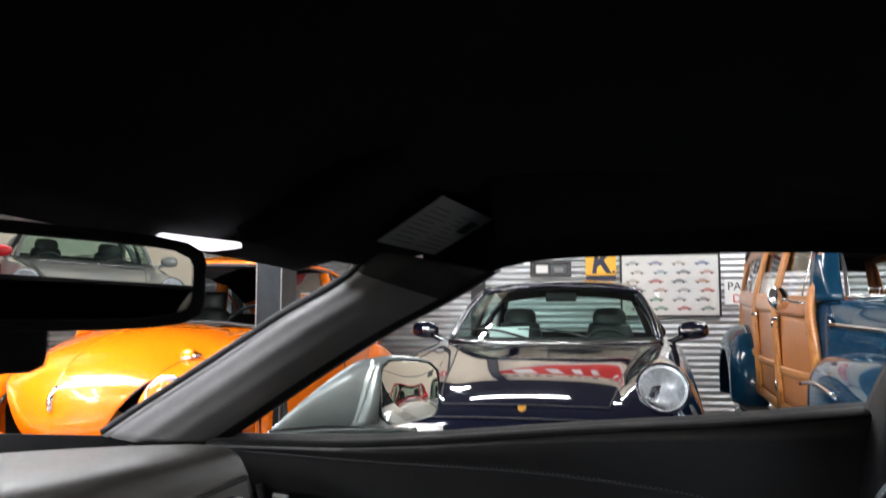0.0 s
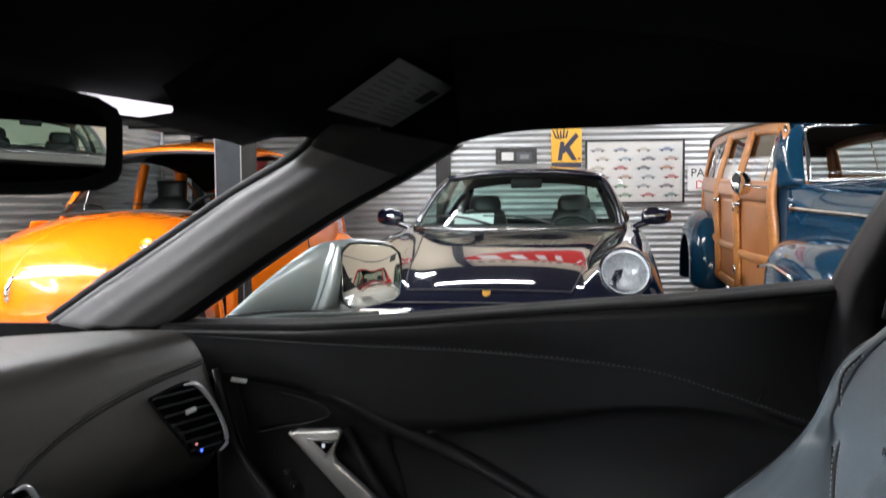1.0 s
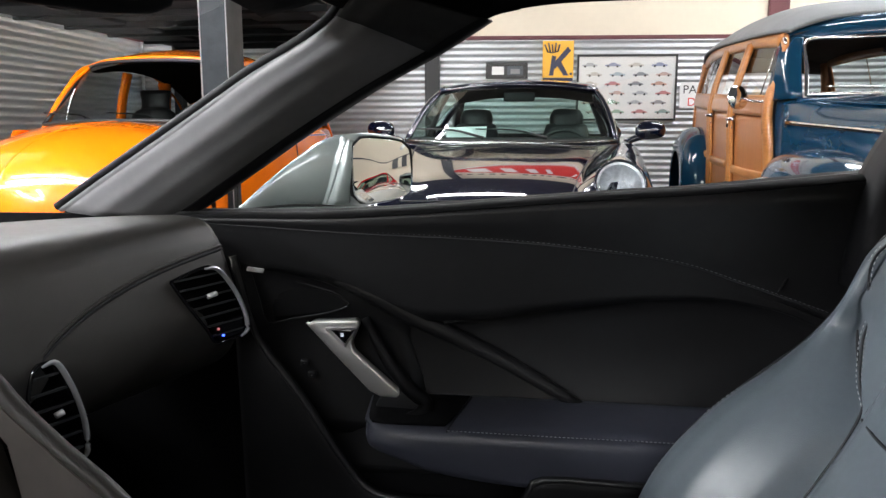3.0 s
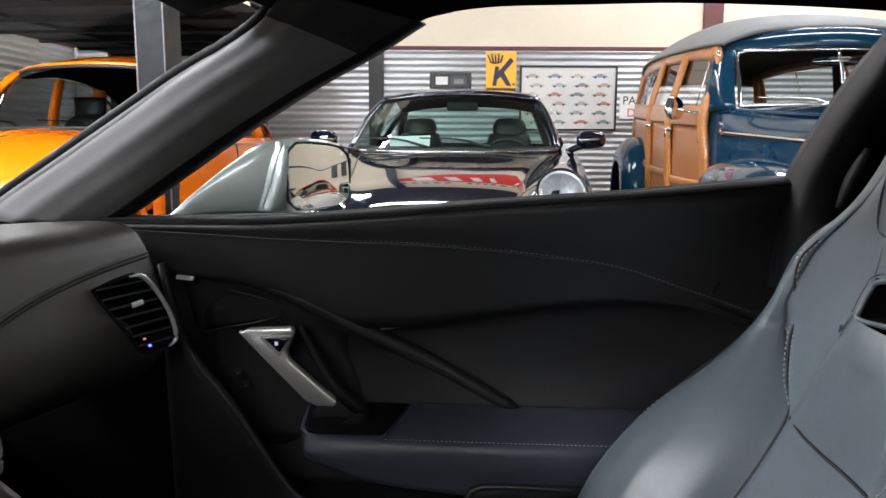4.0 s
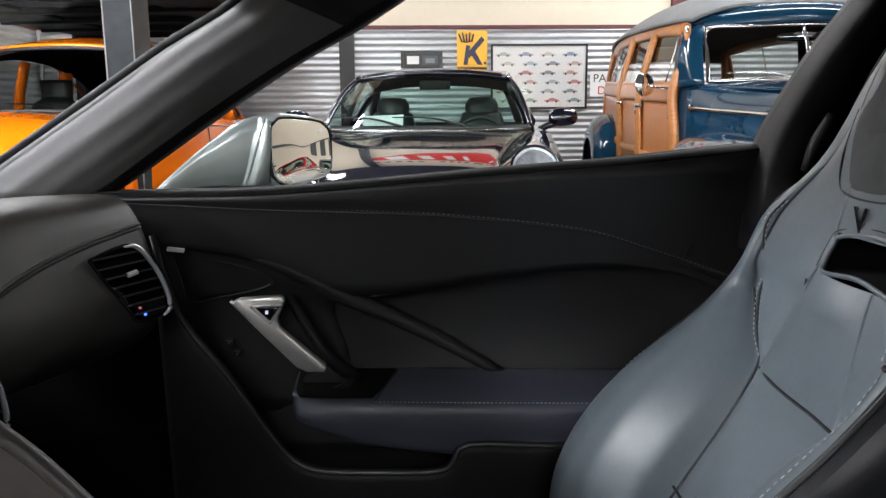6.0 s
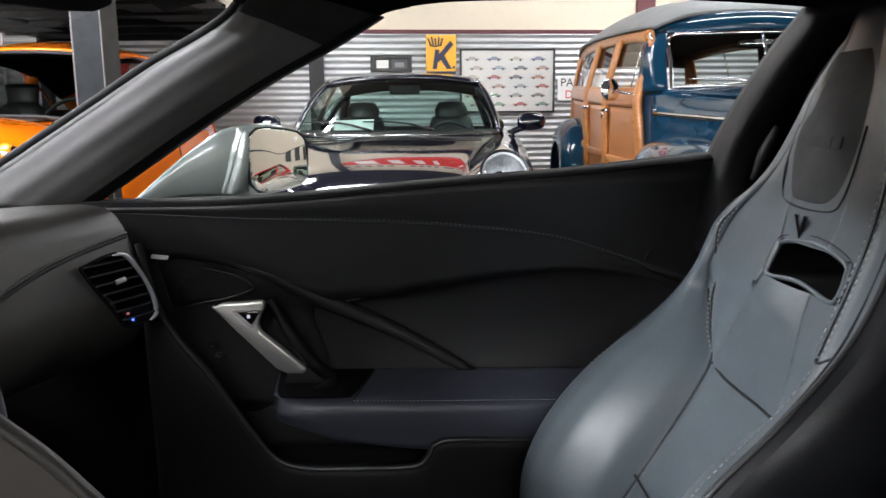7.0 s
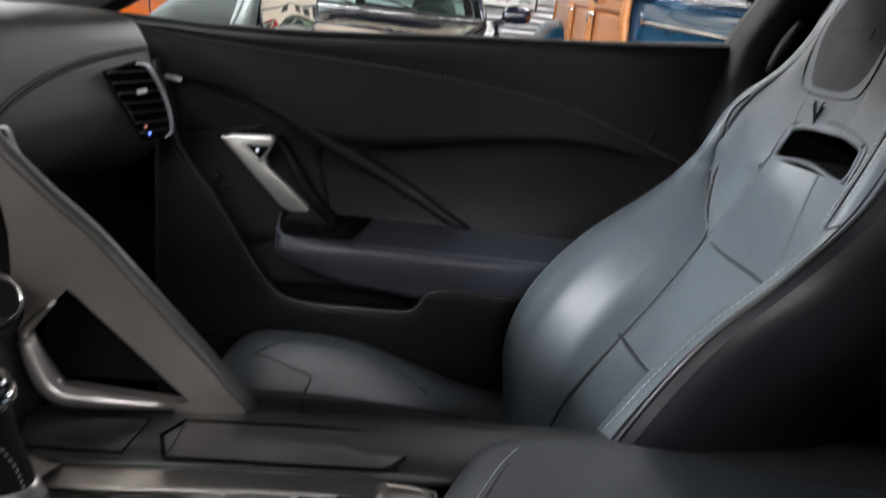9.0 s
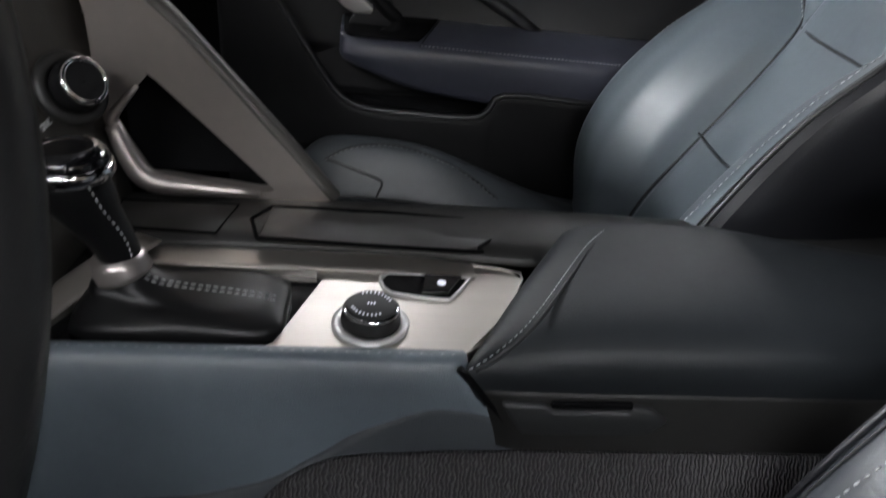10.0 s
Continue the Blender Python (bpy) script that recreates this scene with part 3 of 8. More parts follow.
for i, (x, z, r) in enumerate([(2.0, 2.45, 0.30), (1.2, 2.5, 0.15), (0.7, 2.5, 0.15)]):
    s = thing("round_sign", "round enamel sign on the cream wall", "sign", pose(RIGHT_X - 0.02, x, z, 0, 0, 90), group="round signs")
    lathe("plate", [(0.001, 0), (r, 0), (r, 0.02), (0.001, 0.022)], M["sign_white"], s, pose(0, 0, 0, 90), 28)
    lathe("ring", [(r * 0.6, 0.022), (r * 0.8, 0.022), (r * 0.8, 0.028), (r * 0.6, 0.028)], M["sign_dark"], s, pose(0, 0, 0, 90), 28)
    lathe("centre", [(0.001, 0.024), (r * 0.42, 0.024), (r * 0.42, 0.03), (0.001, 0.03)], M["sign_red"], s, pose(0, 0, 0, 90), 20)
for i, (x, z, w, h) in enumerate([(0.4, 1.75, 0.34, 0.4), (0.95, 1.75, 0.3, 0.4), (1.5, 1.7, 0.4, 0.34), (2.05, 1.7, 0.3, 0.4), (2.6, 1.7, 0.3, 0.4)]):
    s = thing("picture_frame", "small dark framed picture", "picture", pose(RIGHT_X - 0.02, x, z, 0, 0, 90), group="framed pictures")
    box("frame", (w, 0.025, h), (0, -0.0125, 0), M["frame_black"], s, bevel=0.004)
    box("picture", (w - 0.1, 0.004, h - 0.1), (0, -0.028, 0), M["paper"], s)

# two post lift: near post, platform and what stands on it
lift = thing("lift_post", "blue grey steel lift post with a web side", "lift post", pose(-1.452, 4.75, 0))
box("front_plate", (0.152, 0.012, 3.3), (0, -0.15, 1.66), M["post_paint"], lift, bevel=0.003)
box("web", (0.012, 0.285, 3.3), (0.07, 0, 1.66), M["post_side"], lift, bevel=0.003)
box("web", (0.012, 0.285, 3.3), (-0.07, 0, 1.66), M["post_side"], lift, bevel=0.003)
box("base_plate", (0.34, 0.46, 0.014), (0, 0, 0.007), M["post_side"], lift, bevel=0.003)
tube("weld_bead", [(-0.078, -0.157, 0.03), (-0.078, -0.157, 3.28)], 0.004, M["label"], lift, k=1, sides=6)
tube("weld_bead", [(0.078, -0.157, 0.03), (0.078, -0.157, 3.28)], 0.004, M["label"], lift, k=1, sides=6)

deck = thing("lift_platform", "raised dark steel lift platform with cross ribs", "car lift", pose(-2.3, 6.5, 1.81, 0, 0, -6.5))
for s in (-0.85, 0.85):
    box("runway", (0.55, 3.9, 0.11), (s, 0, 0.06), M["dark_body"], deck, bevel=0.01)
for i in range(7):
    box("cross_rib", (2.5, 0.05, 0.05), (0.1, -1.8 + i * 0.6, 0.005), M["dark_body"], deck, bevel=0.006)
box("centre_tray", (1.14, 3.7, 0.02), (0, 0, 0.045), M["dark_body"], deck)
for leg in ((-1.15, -1.98), (0.42, 1.85), (-1.15, 1.85)):
    box("support_post", (0.1, 0.1, 1.85), (leg[0], leg[1], -0.885), M["column"], deck, bevel=0.006)


# ---------------------------------------------------------------- parked cars (local: x across, y from nose to tail, z up)
def wheel(parent, x, y, r, width, rim_mat, s):
    w = lathe("wheel", [(r * 0.6, -width / 2), (r * 0.94, -width / 2), (r, -width * 0.36), (r, width * 0.36), (r * 0.94, width / 2), (r * 0.6, width / 2)], M["rubber"], parent, pose(x, y, r, 0, 90, 0), 36, "black tyre")
    lathe("rim", [(0.001, -0.01), (r * 0.3, 0.0), (r * 0.58, -0.03), (r * 0.64, 0.0), (r * 0.64, 0.02), (r * 0.5, 0.03), (0.001, 0.03)], rim_mat, w, pose(x + s * width * 0.42, y, r, 0, 90 * s, 0), 28)
    return w


def head_lamp(parent, at, r, bezel, glow_face=True):
    """Round headlamp facing local z of its pose: bowl, lens and ring."""
    h = lathe("headlamp", [(r * 0.99, -0.004), (r * 0.6, -0.05), (0.002, -0.05), (0.001, -0.020), (r * 0.4, -0.018), (r * 0.75, -0.010), (r * 0.93, -0.001), (r * 0.96, 0.0), (r * 0.99, -0.004)], M["reflector"], parent, at, 36, "silver headlamp bowl")
    lathe("bulb_shield", [(0.001, -0.004), (r * 0.10, -0.006), (r * 0.13, -0.012), (r * 0.12, -0.019), (0.001, -0.019)], M["chrome"], h, at, 20)
    lathe("lens", [(0.001, 0.026), (r * 0.5, 0.021), (r * 0.85, 0.008), (r * 0.97, -0.002)], M["fluted"], h, at, 40, "fluted glass lens", 3)
    lathe("ring", [(r * 0.95, -0.012), (r * 1.06, -0.012), (r * 1.085, 0.0), (r * 1.04, 0.012), (r * 0.97, 0.008), (r * 0.95, -0.012)], bezel, h, at, 44, k=2)
    return h


M["reflector"] = material("silvered lamp bowl", (0.90, 0.93, 0.95), 0.30, metal=0.25, vary=0.3, scale=60)
M["fluted"] = glass("fluted lamp glass", (0.98, 0.99, 1.0))
nt = M["fluted"].node_tree
wv, bp2, tc2 = nt.nodes.new("ShaderNodeTexWave"), nt.nodes.new("ShaderNodeBump"), nt.nodes.new("ShaderNodeTexCoord")
wv.inputs["Scale"].default_value = 22
bp2.inputs["Strength"].default_value = 0.6
nt.links.new(tc2.outputs["Object"], wv.inputs["Vector"])
nt.links.new(wv.outputs["Fac"], bp2.inputs["Height"])
nt.links.new(bp2.outputs[0], next(n_ for n_ in nt.nodes if n_.type == "BSDF_GLOSSY").inputs["Normal"])


def coupe(name, paint, where, label):
    """A rear engined coupe of the nineties with upright round lamps in its wings."""
    c = thing(name, label, "car", where)
    st = [(0.00, [(0, 0.50), (0.25, 0.50, 0.005), (0.45, 0.495, 0.02), (0.58, 0.49, 0.05), (0.70, 0.48, 0.12), (0.765, 0.46, 0.24), (0.77, 0.40, 0.3), (0.75, 0.22, 0.3)]),
          (0.05, [(0, 0.575), (0.25, 0.572, 0.005), (0.45, 0.565, 0.02), (0.58, 0.56, 0.05), (0.71, 0.55, 0.12), (0.79, 0.52, 0.24), (0.80, 0.42, 0.3), (0.77, 0.22, 0.3)]),
          (0.11, [(0, 0.625), (0.25, 0.622), (0.42, 0.614, 0.01), (0.50, 0.63, 0.02), (0.64, 0.66, 0.06), (0.77, 0.60, 0.18), (0.815, 0.46, 0.25), (0.79, 0.22, 0.25)]),
          (0.24, [(0, 0.69), (0.25, 0.686), (0.42, 0.672), (0.50, 0.715), (0.64, 0.785), (0.775, 0.69, 0.05), (0.83, 0.50, 0.12), (0.80, 0.22, 0.12)]),
          (0.42, [(0, 0.752), (0.25, 0.747), (0.44, 0.732), (0.52, 0.775), (0.65, 0.838), (0.79, 0.73), (0.85, 0.52), (0.82, 0.3)]),
          (0.75, [(0, 0.812), (0.25, 0.806), (0.48, 0.79), (0.56, 0.815), (0.67, 0.862), (0.81, 0.76), (0.865, 0.54), (0.83, 0.62)]),
          (1.10, [(0, 0.862), (0.25, 0.857), (0.53, 0.842), (0.61, 0.852), (0.70, 0.878), (0.82, 0.79), (0.867, 0.54), (0.84, 0.45)]),
          (1.40, [(0, 0.905), (0.25, 0.90), (0.56, 0.885), (0.66, 0.885), (0.735, 0.885), (0.825, 0.81), (0.867, 0.54), (0.84, 0.22)]),
          (1.60, [(0, 0.90), (0.25, 0.90), (0.58, 0.897), (0.68, 0.897), (0.75, 0.895), (0.825, 0.82), (0.867, 0.54), (0.84, 0.22)]),
          (2.60, [(0, 0.92), (0.25, 0.92), (0.58, 0.92), (0.68, 0.92), (0.75, 0.915), (0.83, 0.84), (0.867, 0.54), (0.84, 0.22)]),
          (3.45, [(0, 0.92), (0.25, 0.92), (0.5, 0.91), (0.64, 0.90), (0.76, 0.87), (0.85, 0.78), (0.88, 0.54), (0.85, 0.3)]),
          (4.05, [(0, 0.74), (0.25, 0.74), (0.45, 0.73), (0.60, 0.72), (0.72, 0.69), (0.80, 0.62), (0.82, 0.5), (0.8, 0.3)]),
          (4.25, [(0, 0.50), (0.25, 0.50), (0.45, 0.50), (0.6, 0.49), (0.70, 0.48), (0.76, 0.46), (0.77, 0.4), (0.74, 0.3)])]
    shell("body", st, paint, c, (5, 4), "glossy car paint", keep=lambda x, y, z: not (1.72 < y < 2.9 and abs(x) < 0.62 and z > 0.85))
    # bonnet shut lines
    for s in (-1, 1):
        tube("bonnet_gap", [(s * x, y, z + 0.002) for x, y, z in ((0.40, 0.14, 0.634), (0.43, 0.28, 0.69), (0.455, 0.5, 0.748), (0.495, 0.8, 0.798), (0.545, 1.12, 0.846), (0.555, 1.24, 0.864))], 0.0035, M["rubber"], c, 4, 6)
    tube("bonnet_gap", [(-0.40, 0.14, 0.636), (-0.2, 0.125, 0.64), (0, 0.12, 0.643), (0.2, 0.125, 0.64), (0.40, 0.14, 0.636)], 0.0035, M["rubber"], c, 4, 6)
    tube("cowl_gap", [(-0.555, 1.24, 0.868), (-0.3, 1.20, 0.876), (0, 1.19, 0.88), (0.3, 1.20, 0.876), (0.555, 1.24, 0.868)], 0.0035, M["rubber"], c, 4, 6)
    slab("crest", [(-0.02, 0.014), (0.02, 0.014), (0.018, -0.008), (0.0, -0.02), (-0.018, -0.008)], 0.005, M["crest"], c, pose(0, 0.098, 0.63, -42), 0.001, "small gold and red crest")
    bumper_gap = [(-0.72, 0.19, 0.53), (-0.55, 0.075, 0.575), (-0.3, 0.055, 0.585), (0, 0.05, 0.588), (0.3, 0.055, 0.585), (0.55, 0.075, 0.575), (0.72, 0.19, 0.53)]
    tube("bumper_gap", bumper_gap, 0.004, M["rubber"], c, 4, 6)
    for s in (-1, 1):
        sheet("indicator", [[(s * x, y, z) for x, y, z in ((0.36, 0.012, 0.555), (0.5, 0.036, 0.552), (0.62, 0.085, 0.545))], [(s * x, y, z) for x, y, z in ((0.36, -0.004, 0.505), (0.5, 0.02, 0.503), (0.63, 0.07, 0.5))]], M["indicator"], c, (2, 3), 0.006, "clear indicator lens")
        head_lamp(c, pose(s * 0.645, 0.192, 0.728, 64, 0, s * 9), 0.116, paint)
        # mirror
        mr = ring_loft_any("door_mirror", [[(s * (0.795 + 0.19 * f), 1.63 + 0.02 * f + 0.05 * k_ * math.sin(q), 0.958 + 0.006 * f + 0.064 * k_ * math.cos(q) * (1.0 if math.cos(q) > 0 else 0.8)) for q in np.linspace(0, 2 * np.pi, 21)[:-1]] for f, k_ in ((0.0, 0.35), (0.08, 0.8), (0.35, 1.05), (0.7, 1.0), (0.93, 0.7), (1.0, 0.2))], paint, c, "dark painted mirror")
        tube("mirror_stem", [(s * 0.74, 1.62, 0.885), (s * 0.77, 1.62, 0.905), (s * 0.835, 1.63, 0.93)], [0.03, 0.022, 0.025], paint, c, 4, 10)
        wheel(c, s * 0.70, 0.78, 0.315, 0.2, M["satin"], s)
        wheel(c, s * 0.70, 3.05, 0.315, 0.23, M["satin"], s)
        # pillars and side glass
        A = [(s * 0.672, 1.485, 0.90), (s * 0.645, 1.66, 1.02), (s * 0.60, 1.86, 1.145), (s * 0.545, 2.03, 1.232)]
        tube("windscreen_pillar", A, 0.020, paint, c, 4, 8)
        R = [(s * 0.545, 2.03, 1.232), (s * 0.535, 2.3, 1.262), (s * 0.535, 2.6, 1.245), (s * 0.555, 2.9, 1.175), (s * 0.61, 3.2, 1.04), (s * 0.68, 3.5, 0.91)]
        tube("roof_edge", R, 0.022, paint, c, 4, 8)
        tube("door_pillar", [(s * 0.715, 2.45, 0.91), (s * 0.64, 2.43, 1.1), (s * 0.545, 2.40, 1.255)], 0.022, M["rubber"], c, 3, 8)
        sheet("side_glass", [[(s * 0.70, 1.55, 0.915), (s * 0.715, 2.0, 0.915), (s * 0.72, 2.45, 0.915), (s * 0.72, 3.1, 0.92)], [(s * 0.655, 1.72, 1.05), (s * 0.64, 2.0, 1.08), (s * 0.635, 2.4, 1.09), (s * 0.64, 2.95, 1.06)], [(s * 0.565, 2.0, 1.215), (s * 0.55, 2.15, 1.24), (s * 0.545, 2.4, 1.245), (s * 0.56, 2.8, 1.19)]], M["glass_green"], c, (3, 3))
        tube("quarter_pillar", [(s * 0.72, 2.75, 0.92), (s * 0.655, 2.86, 1.06), (s * 0.565, 2.93, 1.165)], [0.05, 0.04, 0.03], paint, c, 3, 8)
    roof_rows = [[(x, y, z) for x, y, z in ((-0.545, 2.03, 1.238), (-0.3, 1.985, 1.268), (0, 1.97, 1.278), (0.3, 1.985, 1.268), (0.545, 2.03, 1.238))], [(x, 2.3, z) for x, z in ((-0.54, 1.272), (-0.3, 1.300), (0, 1.310), (0.3, 1.300), (0.54, 1.272))], [(x, 2.6, z) for x, z in ((-0.54, 1.255), (-0.3, 1.285), (0, 1.295), (0.3, 1.285), (0.54, 1.255))], [(x, 2.82, z) for x, z in ((-0.55, 1.20), (-0.3, 1.238), (0, 1.248), (0.3, 1.238), (0.55, 1.20))]]
    sheet("roof", roof_rows, paint, c, (4, 4), 0.02, "painted roof", offset=1.0)
    sheet("roof_lining", [[(x * 0.98, y, z - 0.03) for x, y, z in r] for r in roof_rows], M["headliner"], c, (3, 3))
    tube("screen_top_rail", [roof_rows[0][i] for i in range(5)], 0.016, paint, c, 4, 8)
    sheet("windscreen", [[(-0.665, 1.49, 0.905), (-0.4, 1.36, 0.905), (0, 1.31, 0.905), (0.4, 1.36, 0.905), (0.665, 1.49, 0.905)], [(-0.61, 1.76, 1.075), (-0.36, 1.66, 1.09), (0, 1.63, 1.095), (0.36, 1.66, 1.09), (0.61, 1.76, 1.075)], [(-0.54, 2.03, 1.232), (-0.3, 1.985, 1.262), (0, 1.97, 1.272), (0.3, 1.985, 1.262), (0.54, 2.03, 1.232)]], M["glass_green"], c, (5, 5), 0, "green tinted windscreen")
    tube("screen_seal", [(-0.67, 1.485, 0.902), (-0.4, 1.35, 0.90), (0, 1.30, 0.90), (0.4, 1.35, 0.90), (0.67, 1.485, 0.902)], 0.012, M["rubber"], c, 4, 8)
    tube("screen_trim", [(-0.67, 1.475, 0.9), (-0.4, 1.335, 0.893), (0, 1.285, 0.893), (0.4, 1.335, 0.893), (0.67, 1.475, 0.9)], 0.004, M["chrome"], c, 4, 6)
    sheet("rear_glass", [[(-0.5, 2.86, 1.205), (0, 2.84, 1.236), (0.5, 2.86, 1.205)], [(-0.56, 3.15, 1.08), (0, 3.13, 1.11), (0.56, 3.15, 1.08)], [(-0.62, 3.45, 0.935), (0, 3.47, 0.94), (0.62, 3.45, 0.935)]], M["glass_green"], c, (4, 4))
    tube("rear_rail", [(-0.54, 2.84, 1.21), (-0.3, 2.83, 1.24), (0, 2.825, 1.25), (0.3, 2.83, 1.24), (0.54, 2.84, 1.21)], 0.018, M["rubber"], c, 4, 8)
    for s in (-1, 1):
        tube("rear_pillar", [(s * 0.53, 2.85, 1.2), (s * 0.60, 3.15, 1.07), (s * 0.66, 3.46, 0.92)], [0.035, 0.05, 0.05], paint, c, 3, 8)
        # cabin
        tube("seat_back", [(s * 0.34, 2.32, 0.62), (s * 0.34, 2.38, 0.85), (s * 0.34, 2.42, 1.0)], [0.2, 0.19, 0.15], M["seat_dark"], c, 4, 14, flat=0.4)
        tube("head_rest", [(s * 0.34, 2.41, 0.98), (s * 0.34, 2.43, 1.06), (s * 0.34, 2.44, 1.11)], [0.12, 0.125, 0.10], M["seat_dark"], c, 4, 14, flat=0.5)
        tube("wiper", [(s * 0.2 + 0.05, 1.345, 0.92), (s * 0.2 - 0.16, 1.45, 0.968), (s * 0.2 - 0.42, 1.50, 0.975)], [0.010, 0.007, 0.004], M["rubber"], c, 3, 6)
    sheet("dash_top", [[(-0.66, 1.50, 0.90), (0, 1.36, 0.89), (0.66, 1.50, 0.90)], [(-0.66, 1.72, 0.90), (0, 1.66, 0.90), (0.66, 1.72, 0.90)], [(-0.66, 1.78, 0.6), (0, 1.74, 0.6), (0.66, 1.78, 0.6)]], M["matt_black"], c, (3, 3))
    # cabin shade put into the tub's near-black colour
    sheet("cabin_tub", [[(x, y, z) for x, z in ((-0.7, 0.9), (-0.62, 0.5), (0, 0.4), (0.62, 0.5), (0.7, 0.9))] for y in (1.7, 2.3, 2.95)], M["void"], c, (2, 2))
    mirror_in = box("cabin_mirror", (0.22, 0.025, 0.065), (0.02, 1.98, 1.195), M["matt_black"], c, 0.012, smooth=True)
    tube("steering_rim", [(0.34 + 0.18 * math.cos(q), 1.80 + 0.07 * math.sin(q), 0.80 + 0.165 * math.sin(q)) for q in np.linspace(0, 2 * np.pi, 17)[:-1]], 0.013, M["rubber"], c, 3, 8, closed=True)
    return c


def ring_loft_any(name, rings, mat, parent, label="", k=4):
    g = glide(np.array(rings), k)
    m_, n_ = g.shape[:2]
    faces = grid_faces(m_, n_, True) + [tuple(range(n_))[::-1], tuple((m_ - 1) * n_ + i for i in range(n_))]
    return mesh_object(name, g.reshape(-1, 3), faces, mat, parent, label)


M["crest"] = material("gold enamel crest", (0.7, 0.35, 0.06), 0.3, metal=0.6, vary=0.5, scale=60)
M["indicator"] = material("clear ribbed lamp plastic", (0.6, 0.58, 0.55), 0.2, coat=1.0, vary=0.2, scale=40)
M["seat_dark"] = material("black leather car seat", (0.012, 0.012, 0.013), 0.45, vary=0.2)
coupe("parked_coupe", M["navy"], pose(0.069, 3.707, 0, 0, 0, -6.8), "midnight blue rear engined coupe with round headlamps")
# white card, stands in for a lamp reflection in the windscreen
cardp = slab("reflection_card", [(-0.13, 0), (0.13, 0), (0.13, 0.085), (-0.12, 0.075)], 0.002, M["white_card"], None, pose(0.069, 3.707, 0, 0, 0, -6.8) @ pose(-0.28, 1.475, 0.922, -35), label="white card in place of a lamp reflection in the coupe's windscreen")
tagged(cardp, category="paper")
coupe("red_coupe", M["red"], pose(6.6, -0.4, 0, 0, 0, -87), "red rear engined coupe with round headlamps")
coupe("silver_coupe", M["pale_paint"], pose(7.1, 1.42, 0, 0, 0, -91), "pale silver rear engined coupe parked beside the red one")

# ---------------------------------------------------------------- orange beetle shaped saloon
bt = thing("orange_saloon", "bright orange rounded saloon with bulging wings", "car", pose(-2.25, 3.43, 0, 0, 0, -7.5))
paint = M["orange"]
hood = [(0.27, 0.18, 0.47), (0.25, 0.25, 0.55), (0.265, 0.33, 0.67), (0.33, 0.41, 0.78), (0.46, 0.48, 0.875), (0.68, 0.54, 0.952), (0.92, 0.59, 0.998), (1.14, 0.625, 1.012), (1.26, 0.64, 1.016)]
rows = []
for y, hw, zc in hood:
    drop = 0.05 + 0.11 * min(1, max(0, (y - 0.27) / 0.4))
    rows.append([(u * hw, y + 0.07 * abs(u) ** 2 * (1 if y < 0.6 else 0.3), zc - drop * abs(u) ** 2.4) for u in (-1, -0.85, -0.6, -0.3, 0, 0.3, 0.6, 0.85, 1)])
sheet("bonnet", rows, paint, bt, (5, 4), 0.012, "orange domed bonnet")
tube("bonnet_rib", [(0, y - 0.002, z + 0.0035) for y, hw, z in hood], 0.006, paint, bt, 4, 8)
tube("bonnet_rib_line", [(0.013, y, z + 0.001) for y, hw, z in hood], 0.002, M["rubber"], bt, 4, 6)
apron = [[(-0.6, 0.42, 0.80), (-0.45, 0.32, 0.62), (-0.25, 0.24, 0.46), (0, 0.23, 0.43), (0.25, 0.24, 0.46), (0.45, 0.32, 0.62), (0.6, 0.42, 0.80)], [(-0.62, 0.5, 0.55), (-0.5, 0.34, 0.40), (-0.25, 0.24, 0.32), (0, 0.22, 0.3), (0.25, 0.24, 0.32), (0.5, 0.34, 0.40), (0.62, 0.5, 0.55)]]
sheet("apron", apron, paint, bt, (4, 4), 0.006)
cowl = []
for y, hw, zs in ((0.45, 0.50, 0.70), (0.75, 0.58, 0.82), (1.0, 0.63, 0.90), (1.28, 0.665, 0.95), (1.38, 0.67, 0.97)):
    cowl.append([(-hw, y, zs - 0.35), (-hw, y, zs - 0.08), (-hw + 0.04, y, zs), (-hw + 0.12, y, zs + 0.02), (0, y, zs + 0.03), (hw - 0.12, y, zs + 0.02), (hw - 0.04, y, zs), (hw, y, zs - 0.08), (hw, y, zs - 0.35)])
sheet("scuttle", cowl, paint, bt, (4, 3), 0.004)
